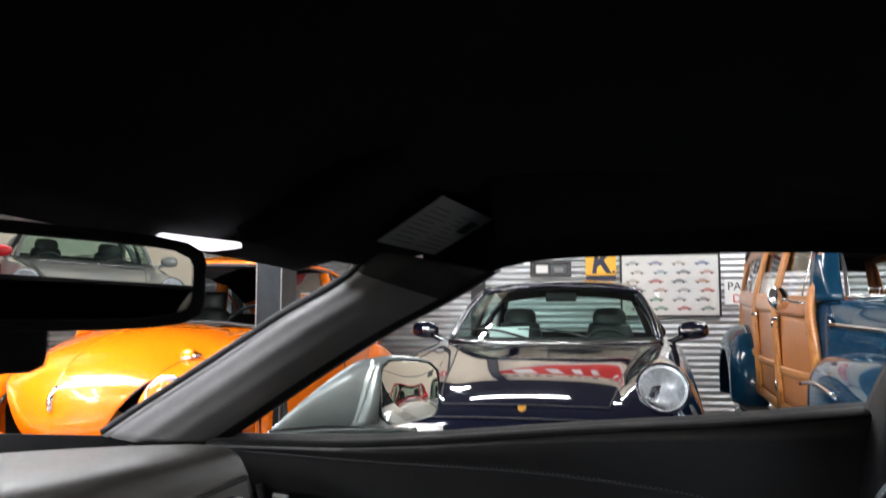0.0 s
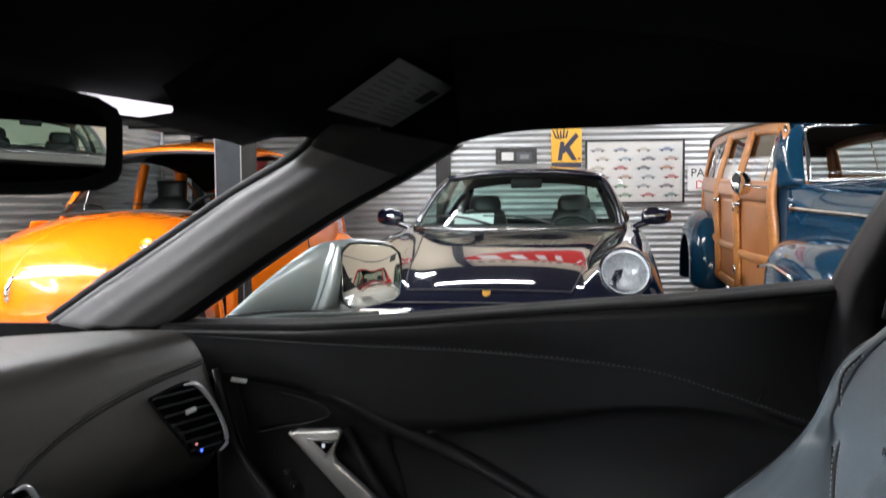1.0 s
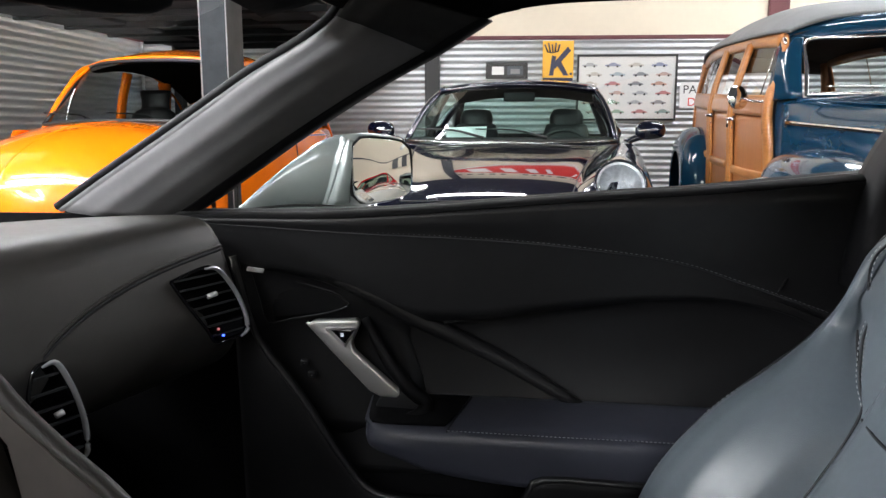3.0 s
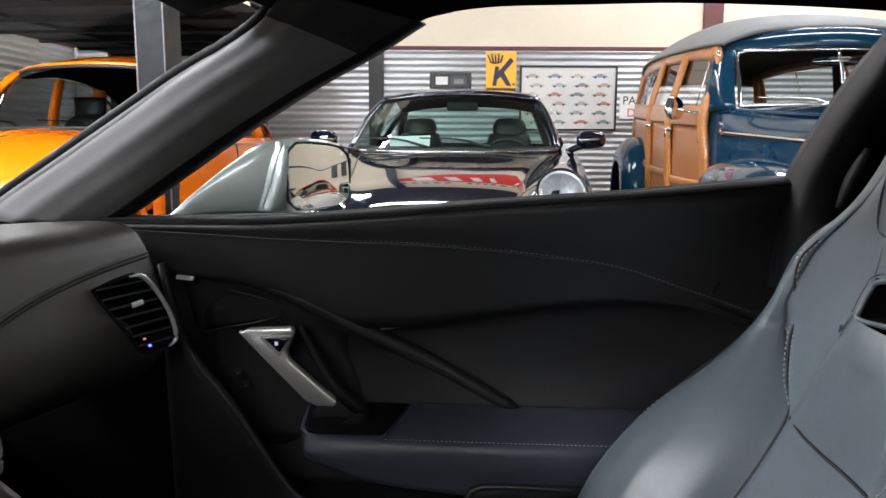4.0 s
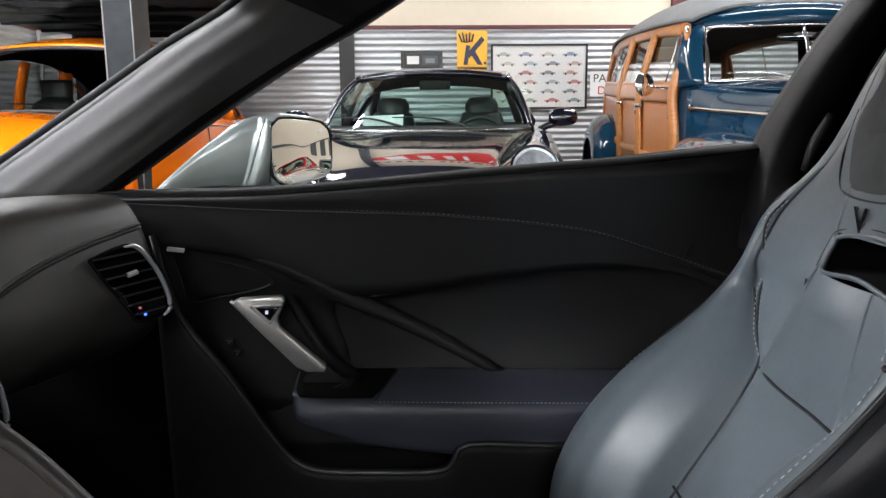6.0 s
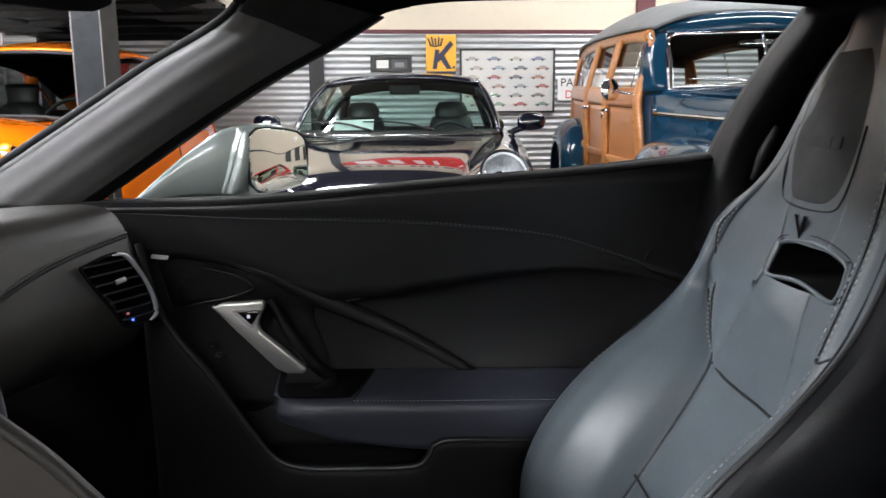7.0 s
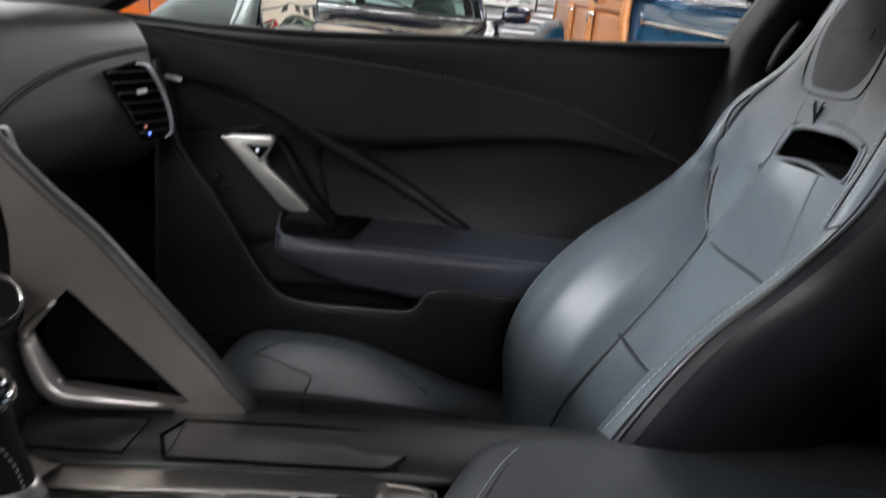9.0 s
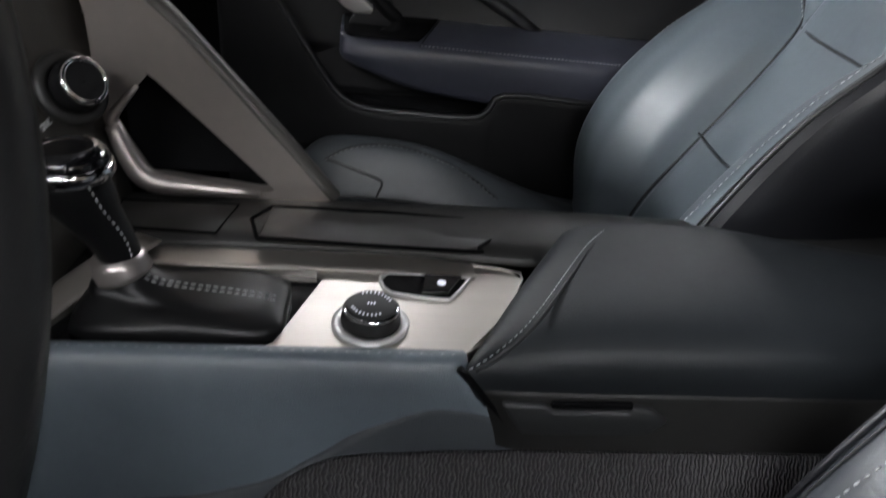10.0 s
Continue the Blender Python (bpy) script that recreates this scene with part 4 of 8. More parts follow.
for s in (-1, 1):
    edge = [(s * hw * 1.0, y + 0.07 * (1 if y < 0.6 else 0.3), zc - 0.05 - 0.11 * min(1, max(0, (y - 0.27) / 0.4)) + 0.004) for y, hw, zc in hood]
    tube("bonnet_seal", edge, 0.006, M["rubber"], bt, 4, 6)
    # front wing
    rings = []
    for ang in np.linspace(-25, 200, 12):
        a_ = radians(ang)
        cy, cz, ry, rz = 0.62, 0.42, 0.42, 0.405
        ring = []
        for u, hgt in ((-0.17, -0.10), (-0.15, -0.03), (-0.09, 0.01), (0.0, 0.02), (0.08, 0.0), (0.14, -0.06), (0.155, -0.13)):
            ring.append((s * (0.60 + u), cy - (ry + hgt) * math.cos(a_), cz + (rz + hgt) * math.sin(a_)))
        rings.append(ring)
    sheet("front_wing", rings, paint, bt, (4, 4), 0.006, "orange bulging front wing")
    tube("wing_bead", [r[0] for r in rings], 0.008, M["rubber"], bt, 3, 6)
    head_lamp(bt, pose(s * 0.595, 0.305, 0.695, 62, 0, s * 4), 0.088, M["chrome"])
    ind = sheet("indicator", [[(s * (0.575 + dx), 0.56 + dy, z) for dx, dy, z in ((-0.035, -0.05, 0.853), (0.0, -0.06, 0.858), (0.035, -0.05, 0.853))], [(s * (0.575 + dx), 0.56 + dy, z) for dx, dy, z in ((-0.035, -0.03, 0.885), (0.0, -0.03, 0.90), (0.035, -0.03, 0.885))], [(s * (0.575 + dx), 0.56 + dy, z) for dx, dy, z in ((-0.02, 0.07, 0.862), (0.0, 0.08, 0.868), (0.02, 0.07, 0.862))]], M["amber"], bt, (3, 3), 0.004, "amber indicator lens")
    tube("indicator_base", [(s * 0.575, 0.50, 0.848), (s * 0.575, 0.57, 0.858), (s * 0.575, 0.64, 0.858)], [0.03, 0.038, 0.02], M["chrome"], bt, 3, 8, flat=0.4)
    # side, door and rear wing
    side = [[(s * x, y, z) for y, x in ((1.15, 0.66), (1.5, 0.685), (2.0, 0.70), (2.5, 0.70), (2.9, 0.69), (3.3, 0.62), (3.6, 0.5))] for z in (0.32,)] + [[(s * (x - i * 0.012), y, z) for y, x in ((1.15, 0.665), (1.5, 0.70), (2.0, 0.715), (2.5, 0.715), (2.9, 0.70), (3.3, 0.63), (3.6, 0.5))] for i, z in ((0, 0.6), (1, 0.80), (2, 0.92), (4, 0.97))]
    sheet("side_panel", side, paint, bt, (4, 4), 0.006, "orange side with door")
    tube("belt_strip", [(s * (x - 0.008), y, 0.925) for y, x in ((1.15, 0.65), (1.5, 0.69), (2.0, 0.704), (2.5, 0.704), (2.9, 0.69), (3.3, 0.61))], 0.006, M["chrome"], bt, 3, 6)
    for y in (1.30, 2.28):
        tube("door_gap", [(s * 0.712, y, 0.36), (s * 0.722, y + 0.01, 0.65), (s * 0.70, y + 0.02, 0.93)], 0.004, M["rubber"], bt, 3, 6)
    rings = []
    for ang in np.linspace(-20, 195, 12):
        a_ = radians(ang)
        ring = []
        for u, hgt in ((-0.14, -0.10), (-0.12, -0.03), (-0.05, 0.01), (0.03, 0.0), (0.09, -0.06), (0.10, -0.13)):
            ring.append((s * (0.665 + u), 3.10 - (0.43 + hgt) * math.cos(a_), 0.42 + (0.40 + hgt) * math.sin(a_)))
        rings.append(ring)
    sheet("rear_wing", rings, paint, bt, (4, 4), 0.006, "orange rear wing")
    wheel(bt, s * 0.60, 0.62, 0.315, 0.17, M["chrome"], s)
    wheel(bt, s * 0.60, 3.05, 0.315, 0.17, M["chrome"], s)
    # pillars, windows
    A = [(s * 0.585, 1.36, 0.965), (s * 0.565, 1.47, 1.12), (s * 0.535, 1.60, 1.27), (s * 0.49, 1.72, 1.37)]
    tube("windscreen_pillar", A, 0.017, paint, bt, 4, 8)
    tube("door_pillar", [(s * 0.665, 2.28, 0.96), (s * 0.63, 2.27, 1.15), (s * 0.56, 2.26, 1.37)], 0.035, paint, bt, 3, 8)
    tube("quarter_pillar", [(s * 0.655, 2.85, 0.96), (s * 0.60, 2.80, 1.15), (s * 0.53, 2.70, 1.36)], 0.05, paint, bt, 3, 8)
    tube("vent_pillar", [(s * 0.64, 1.62, 0.95), (s * 0.60, 1.66, 1.15), (s * 0.55, 1.72, 1.34)], 0.010, M["chrome"], bt, 3, 6)
    tube("roof_gutter", [(s * 0.60, 1.38, 0.97), (s * 0.565, 1.55, 1.2), (s * 0.53, 1.72, 1.37), (s * 0.545, 2.1, 1.41), (s * 0.545, 2.5, 1.38), (s * 0.57, 2.9, 1.22), (s * 0.6, 3.15, 1.0)], 0.009, paint, bt, 4, 8)
    sheet("side_glass", [[(s * 0.655, 1.42, 0.97), (s * 0.665, 2.2, 0.97), (s * 0.66, 2.8, 0.97)], [(s * 0.61, 1.56, 1.16), (s * 0.61, 2.2, 1.18), (s * 0.605, 2.75, 1.16)], [(s * 0.55, 1.72, 1.34), (s * 0.555, 2.2, 1.37), (s * 0.545, 2.6, 1.35)]], M["glass_clear"], bt, (3, 3))
    tube("seat_back", [(s * 0.3, 2.02, 0.55), (s * 0.3, 2.10, 0.85), (s * 0.3, 2.15, 1.06), (s * 0.3, 2.17, 1.12), (s * 0.3, 2.18, 1.24)], [0.22, 0.22, 0.17, 0.11, 0.12], M["seat_dark"], bt, 4, 14, flat=0.4)
    tube("wiper", [(s * 0.22, 1.31, 1.03), (s * 0.22 - 0.12, 1.375, 1.062), (s * 0.22 - 0.38, 1.40, 1.075)], [0.008, 0.006, 0.004], M["rubber"], bt, 3, 6)
roofr = [[(x, y, z) for x, y, z in ((-0.49, 1.72, 1.375), (-0.3, 1.665, 1.405), (0, 1.645, 1.415), (0.3, 1.665, 1.405), (0.49, 1.72, 1.375))]] + [[(x * w_, y, zc - 0.09 * abs(x / 0.54) ** 2.2) for x in (-0.54, -0.3, 0, 0.3, 0.54)] for y, zc, w_ in ((1.85, 1.465, 0.98), (2.15, 1.495, 1.0), (2.5, 1.475, 1.0), (2.8, 1.40, 0.98), (3.05, 1.29, 1.0), (3.4, 1.06, 1.05), (3.75, 0.78, 0.9), (4.0, 0.45, 0.6))]
sheet("roof", roofr, paint, bt, (4, 4), 0.015, "orange domed roof", offset=1.0, keep=lambda x, y, z: not (2.82 < y < 3.12 and abs(x) < 0.36))
sheet("roof_lining", [[(x * 0.97, y, z - 0.03) for x, y, z in r] for r in roofr[:6]], M["headliner"], bt, (3, 3))
wsb = [[(-0.58, 1.365, 1.005), (-0.3, 1.31, 1.022), (0, 1.295, 1.026), (0.3, 1.31, 1.022), (0.58, 1.365, 1.005)], [(-0.54, 1.55, 1.19), (-0.3, 1.49, 1.21), (0, 1.475, 1.215), (0.3, 1.49, 1.21), (0.54, 1.55, 1.19)], [(-0.485, 1.715, 1.37), (-0.3, 1.665, 1.398), (0, 1.648, 1.407), (0.3, 1.665, 1.398), (0.485, 1.715, 1.37)]]
sheet("windscreen", wsb, M["glass_smoke"], bt, (4, 4), 0, "dark looking windscreen")
tube("screen_seal", wsb[0] + [wsb[1][4]] + wsb[2][::-1] + [wsb[1][0]], 0.012, M["rubber"], bt, 4, 8, closed=True)
# near-black tub, the dim cabin is in its colour
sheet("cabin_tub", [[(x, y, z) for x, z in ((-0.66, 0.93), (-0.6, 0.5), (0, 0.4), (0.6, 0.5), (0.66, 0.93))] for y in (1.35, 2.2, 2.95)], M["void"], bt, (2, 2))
sheet("rear_seat", [[(x, y, z) for x in (-0.62, -0.3, 0.0, 0.3, 0.62)] for y, z in ((2.55, 0.55), (2.72, 0.85), (2.86, 1.05), (2.95, 1.07), (3.1, 1.06), (3.2, 1.0))], M["seat_dark"], bt, (3, 3), 0.02, "dark rear bench and parcel shelf")
sheet("dash_top", [[(-0.6, 1.39, 0.99), (0, 1.33, 1.0), (0.6, 1.39, 0.99)], [(-0.6, 1.48, 0.96), (0, 1.46, 0.96), (0.6, 1.48, 0.96)], [(-0.6, 1.49, 0.6), (0, 1.47, 0.6), (0.6, 1.49, 0.6)]], M["matt_black"], bt, (2, 2))
tube("steering_rim", [(0.32 + 0.19 * math.cos(q), 1.62 + 0.08 * math.sin(q), 0.97 + 0.16 * math.sin(q)) for q in np.linspace(0, 2 * np.pi, 17)[:-1]], 0.012, M["rubber"], bt, 3, 8, closed=True)
tube("bonnet_handle", [(0, 0.243, 0.60), (0, 0.240, 0.645), (0, 0.272, 0.70), (0, 0.295, 0.72)], [0.012, 0.016, 0.014, 0.008], M["chrome"], bt, 4, 10, "chrome bonnet handle")
tube("bumper", [(-0.76, 0.36, 0.42), (-0.7, 0.16, 0.42), (-0.4, 0.06, 0.42), (0, 0.03, 0.42), (0.4, 0.06, 0.42), (0.7, 0.16, 0.42), (0.76, 0.36, 0.42)], 0.055, M["chrome"], bt, 4, 12, "chrome bumper bar", flat=1.0)

# ---------------------------------------------------------------- wooden bodied estate car (origin under its scuttle)
wd = thing("wooden_estate_car", "dark teal estate car with varnished wooden doors and canvas roof", "car", pose(2.379, 4.465, 0, 0, 0, -6.0))
paint = M["teal"]


def wood_x(y, z):
    """Half width of the wooden body."""
    taper = np.interp(y, [0.0, 0.25, 0.9, 1.8, 2.7, 3.4], [0.66, 0.70, 0.745, 0.75, 0.70, 0.62])
    return taper - 0.13 * max(0, (z - 1.1)) / 0.5 + 0.0 * y - 0.03 * max(0, 0.9 - z)


def rake(y):
    """The body sits nose down: it climbs towards the tail."""
    return 0.043 * max(0.0, y - 0.2)


for s in (-1, 1):
    W = lambda y, z, out=0.0: (s * (wood_x(y, z) + out), y, z + rake(y))

    def member(name, pts, wide, mat=M["maple"], deep=0.02):
        r_ = [w_ * 0.5 for w_ in wide] if isinstance(wide, list) else wide * 0.5
        tube(name, [W(y, z, 0.004) for y, z in pts], r_, mat, wd, 3, 10, flat=2.6)

    # panels below the waist
    for y0, y1 in ((0.24, 0.95), (0.97, 1.72), (1.74, 3.36)):
        sheet("wood_panel", [[W(y, z, -0.012) for y in np.linspace(y0, y1, 4)] for z in (0.42, 0.7, 0.9, 1.05)], M["mahogany"], wd, (3, 3), 0.012, "varnished red brown panel")
        sheet("waist_rail", [[W(y, z, 0.004) for y in np.linspace(y0, y1, 4)] for z in (1.045, 1.09, 1.15)], M["mahogany"], wd, (2, 3), 0.02, "varnished rail under the windows")
        member("window_bead", [(y0, 1.155), ((y0 + y1) / 2, 1.155), (y1, 1.155)], 0.010, M["maple"])
    # pale ash uprights and rails
    member("front_post", [(0.235, 0.40), (0.17, 0.65), (0.185, 0.9), (0.225, 1.1), (0.24, 1.3), (0.26, 1.42), (0.31, 1.475)], [0.040, 0.046, 0.056, 0.052, 0.048, 0.044, 0.036])
    member("top_rail", [(0.31, 1.475), (0.6, 1.495), (1.0, 1.502), (1.7, 1.502), (2.6, 1.49), (3.3, 1.44)], 0.036)
    for y in (0.945, 1.02, 1.70, 1.775):
        member("upright", [(y, 0.40), (y, 0.75), (y, 1.1), (y + 0.005, 1.49)], 0.034)
    for y in (3.34,):
        member("rear_post", [(y, 0.5), (y, 0.9), (y, 1.2), (y - 0.02, 1.44)], 0.03, M["mahogany"])
    for y0, y1 in ((0.2, 0.92), (1.01, 1.69), (1.78, 3.3)):
        member("middle_rail", [(y0, 0.70), ((y0 + y1) / 2, 0.685), (y1, 0.68)], 0.022)
        member("bottom_rail", [(y0, 0.43), (y1, 0.43)], 0.028)
    for y0, y1 in ((0.27, 0.92), (1.02, 1.69), (1.79, 3.28)):
        if s > 0:
            continue
        sheet("side_window", [[W(y, z, -0.01) for y in (y0, (y0 + y1) / 2, y1)] for z in (1.15, 1.32, 1.48)], M["glass_clear"], wd, (2, 2))
    for y in (0.42, 2.6):
        member("window_bar", [(y, 1.16), (y, 1.48)], 0.008, M["chrome"])
    for y in (0.895, 1.665):
        hd = lathe("door_handle", [(0.001, 0), (0.02, 0), (0.024, 0.008), (0.012, 0.02), (0.010, 0.035), (0.001, 0.036)], M["chrome"], wd, Matrix.Translation(W(y, 1.01, 0.0)) @ pose(0, 0, 0, 0, s * 90, 0), 18, "chrome door handle")
        tube("handle_bar", [W(y, 1.01, 0.035), W(y + 0.04, 1.008, 0.038), W(y + 0.08, 1.005, 0.034)], [0.008, 0.009, 0.006], M["chrome"], hd, 3, 8)
        lathe("lock", [(0.001, 0), (0.010, 0), (0.010, 0.006), (0.001, 0.007)], M["chrome"], hd, Matrix.Translation(W(y, 0.955, 0.01)) @ pose(0, 0, 0, 0, s * 90, 0), 14)
    for z in (0.56, 0.98):
        for y in (0.21, 0.985):
            tube("hinge", [W(y, z - 0.03, 0.02), W(y, z + 0.03, 0.02)], 0.012, M["chrome"], wd, 1, 8)
    # round mirror
    mm = lathe("round_mirror", [(0.001, 0), (0.04, 0.004), (0.068, 0.016), (0.072, 0.024), (0.066, 0.028), (0.001, 0.028)], M["chrome"], wd, pose(s * 0.83, 0.33, 1.165, -100, 0, -s * 28), 30, "round chrome mirror", 2)
    tube("mirror_arm", [(s * 0.83, 0.34, 1.165), (s * 0.78, 0.30, 1.14), (s * 0.705, 0.24, 1.13)], 0.007, M["chrome"], mm, 3, 8)
    # scuttle side and front wing
    sheet("scuttle_side", [[(s * x, y, z) for y, x in ((-1.55, 0.30), (-1.1, 0.40), (-0.6, 0.50), (-0.2, 0.585), (0.02, 0.64), (0.22, 0.69))] for z in (0.45, 0.75)] + [[(s * x, y, 1.0) for y, x in ((-1.55, 0.28), (-1.1, 0.385), (-0.6, 0.485), (-0.2, 0.575), (0.02, 0.635), (0.22, 0.685))], [(s * x, y, z) for y, x, z in ((-1.55, 0.20, 1.02), (-1.1, 0.30, 1.06), (-0.6, 0.40, 1.09), (-0.2, 0.51, 1.12), (0.02, 0.60, 1.14), (0.22, 0.66, 1.15))]], paint, wd, (4, 4), 0.006, "dark teal scuttle and bonnet side")
    tube("bonnet_strip", [(s * (x + 0.006), y, z) for y, x, z in ((-1.5, 0.29, 0.94), (-1.1, 0.392, 0.955), (-0.6, 0.492, 0.98), (-0.2, 0.58, 1.0), (0.0, 0.636, 1.012))], 0.016, M["chrome"], wd, 4, 8, "chrome side strip", flat=0.8)
    lathe("strip_end", [(0.001, 0), (0.026, 0.0), (0.024, 0.012), (0.001, 0.016)], M["chrome"], wd, pose(s * 0.64, 0.02, 1.012, 0, s * 90, 0), 18)
    fw = []
    for y, xo, zt in ((0.02, 0.74, 0.60), (-0.12, 0.80, 0.76), (-0.35, 0.85, 0.855), (-0.7, 0.875, 0.885), (-1.05, 0.87, 0.86), (-1.4, 0.84, 0.76), (-1.62, 0.80, 0.58), (-1.68, 0.78, 0.40)):
        inn = np.interp(y, [-1.7, -0.6, 0.05], [0.34, 0.50, 0.63])
        fw.append([(s * inn, y, zt - 0.12), (s * (inn + (xo - inn) * 0.3), y, zt - 0.01), (s * (inn + (xo - inn) * 0.62), y, zt), (s * (xo - 0.03), y, zt - 0.06), (s * xo, y, zt - 0.17), (s * (xo - 0.005), y, max(0.3, zt - 0.42))])
    sheet("front_wing", fw, paint, wd, (4, 4), 0.008, "dark teal front wing")
    tube("wing_trim", [(s * 0.885, -0.35, 0.72), (s * 0.90, -0.7, 0.75), (s * 0.895, -1.05, 0.72)], 0.010, M["chrome"], wd, 4, 8)
    head_lamp(wd, pose(s * 0.62, -1.60, 0.76, 82, 0, 0), 0.09, M["chrome"])
    # rear wing
    rings = []
    for ang in np.linspace(-15, 195, 12):
        a_ = radians(ang)
        ring = []
        for u, hgt in ((-0.13, -0.10), (-0.09, 0.0), (0.0, 0.02), (0.09, -0.01), (0.15, -0.08), (0.16, -0.18)):
            ring.append((s * (0.75 + u), 2.42 - (0.50 + hgt) * math.cos(a_), 0.48 + (0.48 + hgt) * math.sin(a_)))
        rings.append(ring)
    sheet("rear_wing", rings, paint, wd, (4, 4), 0.008, "dark teal rear wing")
    wheel(wd, s * 0.72, 2.42, 0.36, 0.15, M["chrome"], s)
    wheel(wd, s * 0.70, -0.80, 0.36, 0.15, M["chrome"], s)
    box("running_board", (0.2, 2.1, 0.03), (s * 0.76, 0.95, 0.34), M["rubber"], wd, 0.01)
    # screen post
    post = [[(s * 0.70, 0.22, 1.13), (s * 0.685, 0.23, 1.3), (s * 0.655, 0.27, 1.42), (s * 0.60, 0.36, 1.50)], [(s * 0.64, 0.05, 1.14), (s * 0.635, 0.12, 1.3), (s * 0.61, 0.19, 1.42), (s * 0.57, 0.26, 1.50)], [(s * 0.575, 0.0, 1.145), (s * 0.57, 0.08, 1.3), (s * 0.55, 0.16, 1.42), (s * 0.53, 0.22, 1.49)]]
    sheet("screen_post", post, paint, wd, (4, 4), 0.01)
    lathe("sidelight", [(0.001, 0), (0.008, 0.003), (0.009, 0.04), (0.001, 0.044)], M["chrome"], wd, pose(s * 0.63, 0.20, 1.445, -20, s * 10, 0), 14, k=2)
sheet("bonnet_top", [[(-0.20, -1.55, 1.02), (-0.1, -1.56, 1.05), (0, -1.57, 1.06), (0.1, -1.56, 1.05), (0.20, -1.55, 1.02)], [(-0.30, -1.1, 1.06), (-0.15, -1.1, 1.10), (0, -1.1, 1.115), (0.15, -1.1, 1.10), (0.30, -1.1, 1.06)], [(-0.51, -0.2, 1.12), (-0.25, -0.22, 1.15), (0, -0.22, 1.16), (0.25, -0.22, 1.15), (0.51, -0.2, 1.12)], [(-0.60, 0.02, 1.14), (-0.3, -0.03, 1.155), (0, -0.05, 1.16), (0.3, -0.03, 1.155), (0.60, 0.02, 1.14)]], paint, wd, (4, 4), 0.008, "dark teal bonnet")
sheet("nose", [[(-0.30, -1.5, 0.45), (0, -1.62, 0.45), (0.30, -1.5, 0.45)], [(-0.30, -1.53, 0.8), (0, -1.66, 0.8), (0.30, -1.53, 0.8)], [(-0.2, -1.55, 1.02), (0, -1.57, 1.06), (0.2, -1.55, 1.02)]], paint, wd, (4, 4), 0.01)
scr = [[(-0.555, 0.005, 1.16), (-0.3, -0.03, 1.165), (-0.02, -0.05, 1.17), (0.3, -0.03, 1.165), (0.555, 0.005, 1.16)], [(-0.54, 0.10, 1.32), (-0.3, 0.06, 1.325), (0, 0.04, 1.33), (0.3, 0.06, 1.325), (0.54, 0.10, 1.32)], [(-0.52, 0.20, 1.465), (-0.3, 0.16, 1.475), (0, 0.14, 1.48), (0.3, 0.16, 1.475), (0.52, 0.20, 1.465)]]
sheet("windscreen", scr, M["glass_smoke"], wd, (4, 4), 0, "two piece windscreen")
tube("screen_frame", scr[0] + [scr[1][4]] + scr[2][::-1] + [scr[1][0]], 0.012, M["chrome"], wd, 4, 8, closed=True, label="chrome windscreen frame")
tube("screen_bar", [scr[0][2], scr[1][2], scr[2][2]], 0.012, M["chrome"], wd, 3, 8)
for s in (-1, 1):
    tube("wiper", [(s * 0.12, -0.05, 1.175), (s * 0.2, -0.03, 1.20), (s * 0.46, 0.0, 1.205)], [0.008, 0.006, 0.004], M["chrome"], wd, 3, 6)
tube("cabin_mirror", [(-0.14, 0.14, 1.41), (0, 0.12, 1.41), (0.14, 0.14, 1.41)], [0.02, 0.03, 0.02], M["chrome"], wd, 4, 10)
header = [[(-0.615, 0.31, 1.482), (-0.3, 0.17, 1.49), (0, 0.13, 1.495), (0.3, 0.17, 1.49), (0.615, 0.31, 1.482)], [(-0.60, 0.31, 1.525), (-0.3, 0.18, 1.545), (0, 0.14, 1.555), (0.3, 0.18, 1.545), (0.60, 0.31, 1.525)], [(-0.57, 0.36, 1.56), (-0.3, 0.25, 1.595), (0, 0.22, 1.61), (0.3, 0.25, 1.595), (0.57, 0.36, 1.56)]]
sheet("header_panel", header, paint, wd, (4, 4), 0.01, "dark teal panel over the windscreen")
rf = [[(x * w_, y, rake(y) + z0 + (zc - z0) * (1 - abs(x / 0.68) ** 3.2)) for x in (-0.68, -0.6, -0.4, 0, 0.4, 0.6, 0.68)] for y, zc, z0, w_ in ((0.25, 1.612, 1.52, 0.88), (0.34, 1.655, 1.525, 0.93), (0.6, 1.71, 1.525, 0.98), (1.2, 1.755, 1.525, 1.0), (2.1, 1.745, 1.525, 0.98), (2.8, 1.69, 1.51, 0.93), (3.25, 1.57, 1.475, 0.86), (3.48, 1.48, 1.41, 0.8))]
sheet("canvas_roof", rf, M["canvas"], wd, (4, 4), 0.02, "grey canvas roof")
sheet("roof_lining", [[(x * 0.96, y, z - 0.03) for x, y, z in r] for r in rf], M["tan_cloth"], wd, (2, 2))
sheet("tail_panel", [[(x, 3.40, z) for x in (-0.6, 0, 0.6)] for z in (0.6, 0.9, 1.25)], M["mahogany"], wd, (3, 3), 0.02)
for s in (-1, 1):
    tube("tail_post", [(s * 0.58, 3.40, 0.6), (s * 0.57, 3.40, 1.2), (s * 0.53, 3.38, 1.57)], 0.045, M["mahogany"], wd, 3, 8)
sheet("tail_header", [[(x, 3.39, z + 0.03 * (1 - (x / 0.6) ** 2)) for x in (-0.56, 0, 0.56)] for z in (1.46, 1.54, 1.60)], M["tan_cloth"], wd, (3, 3), 0.02)
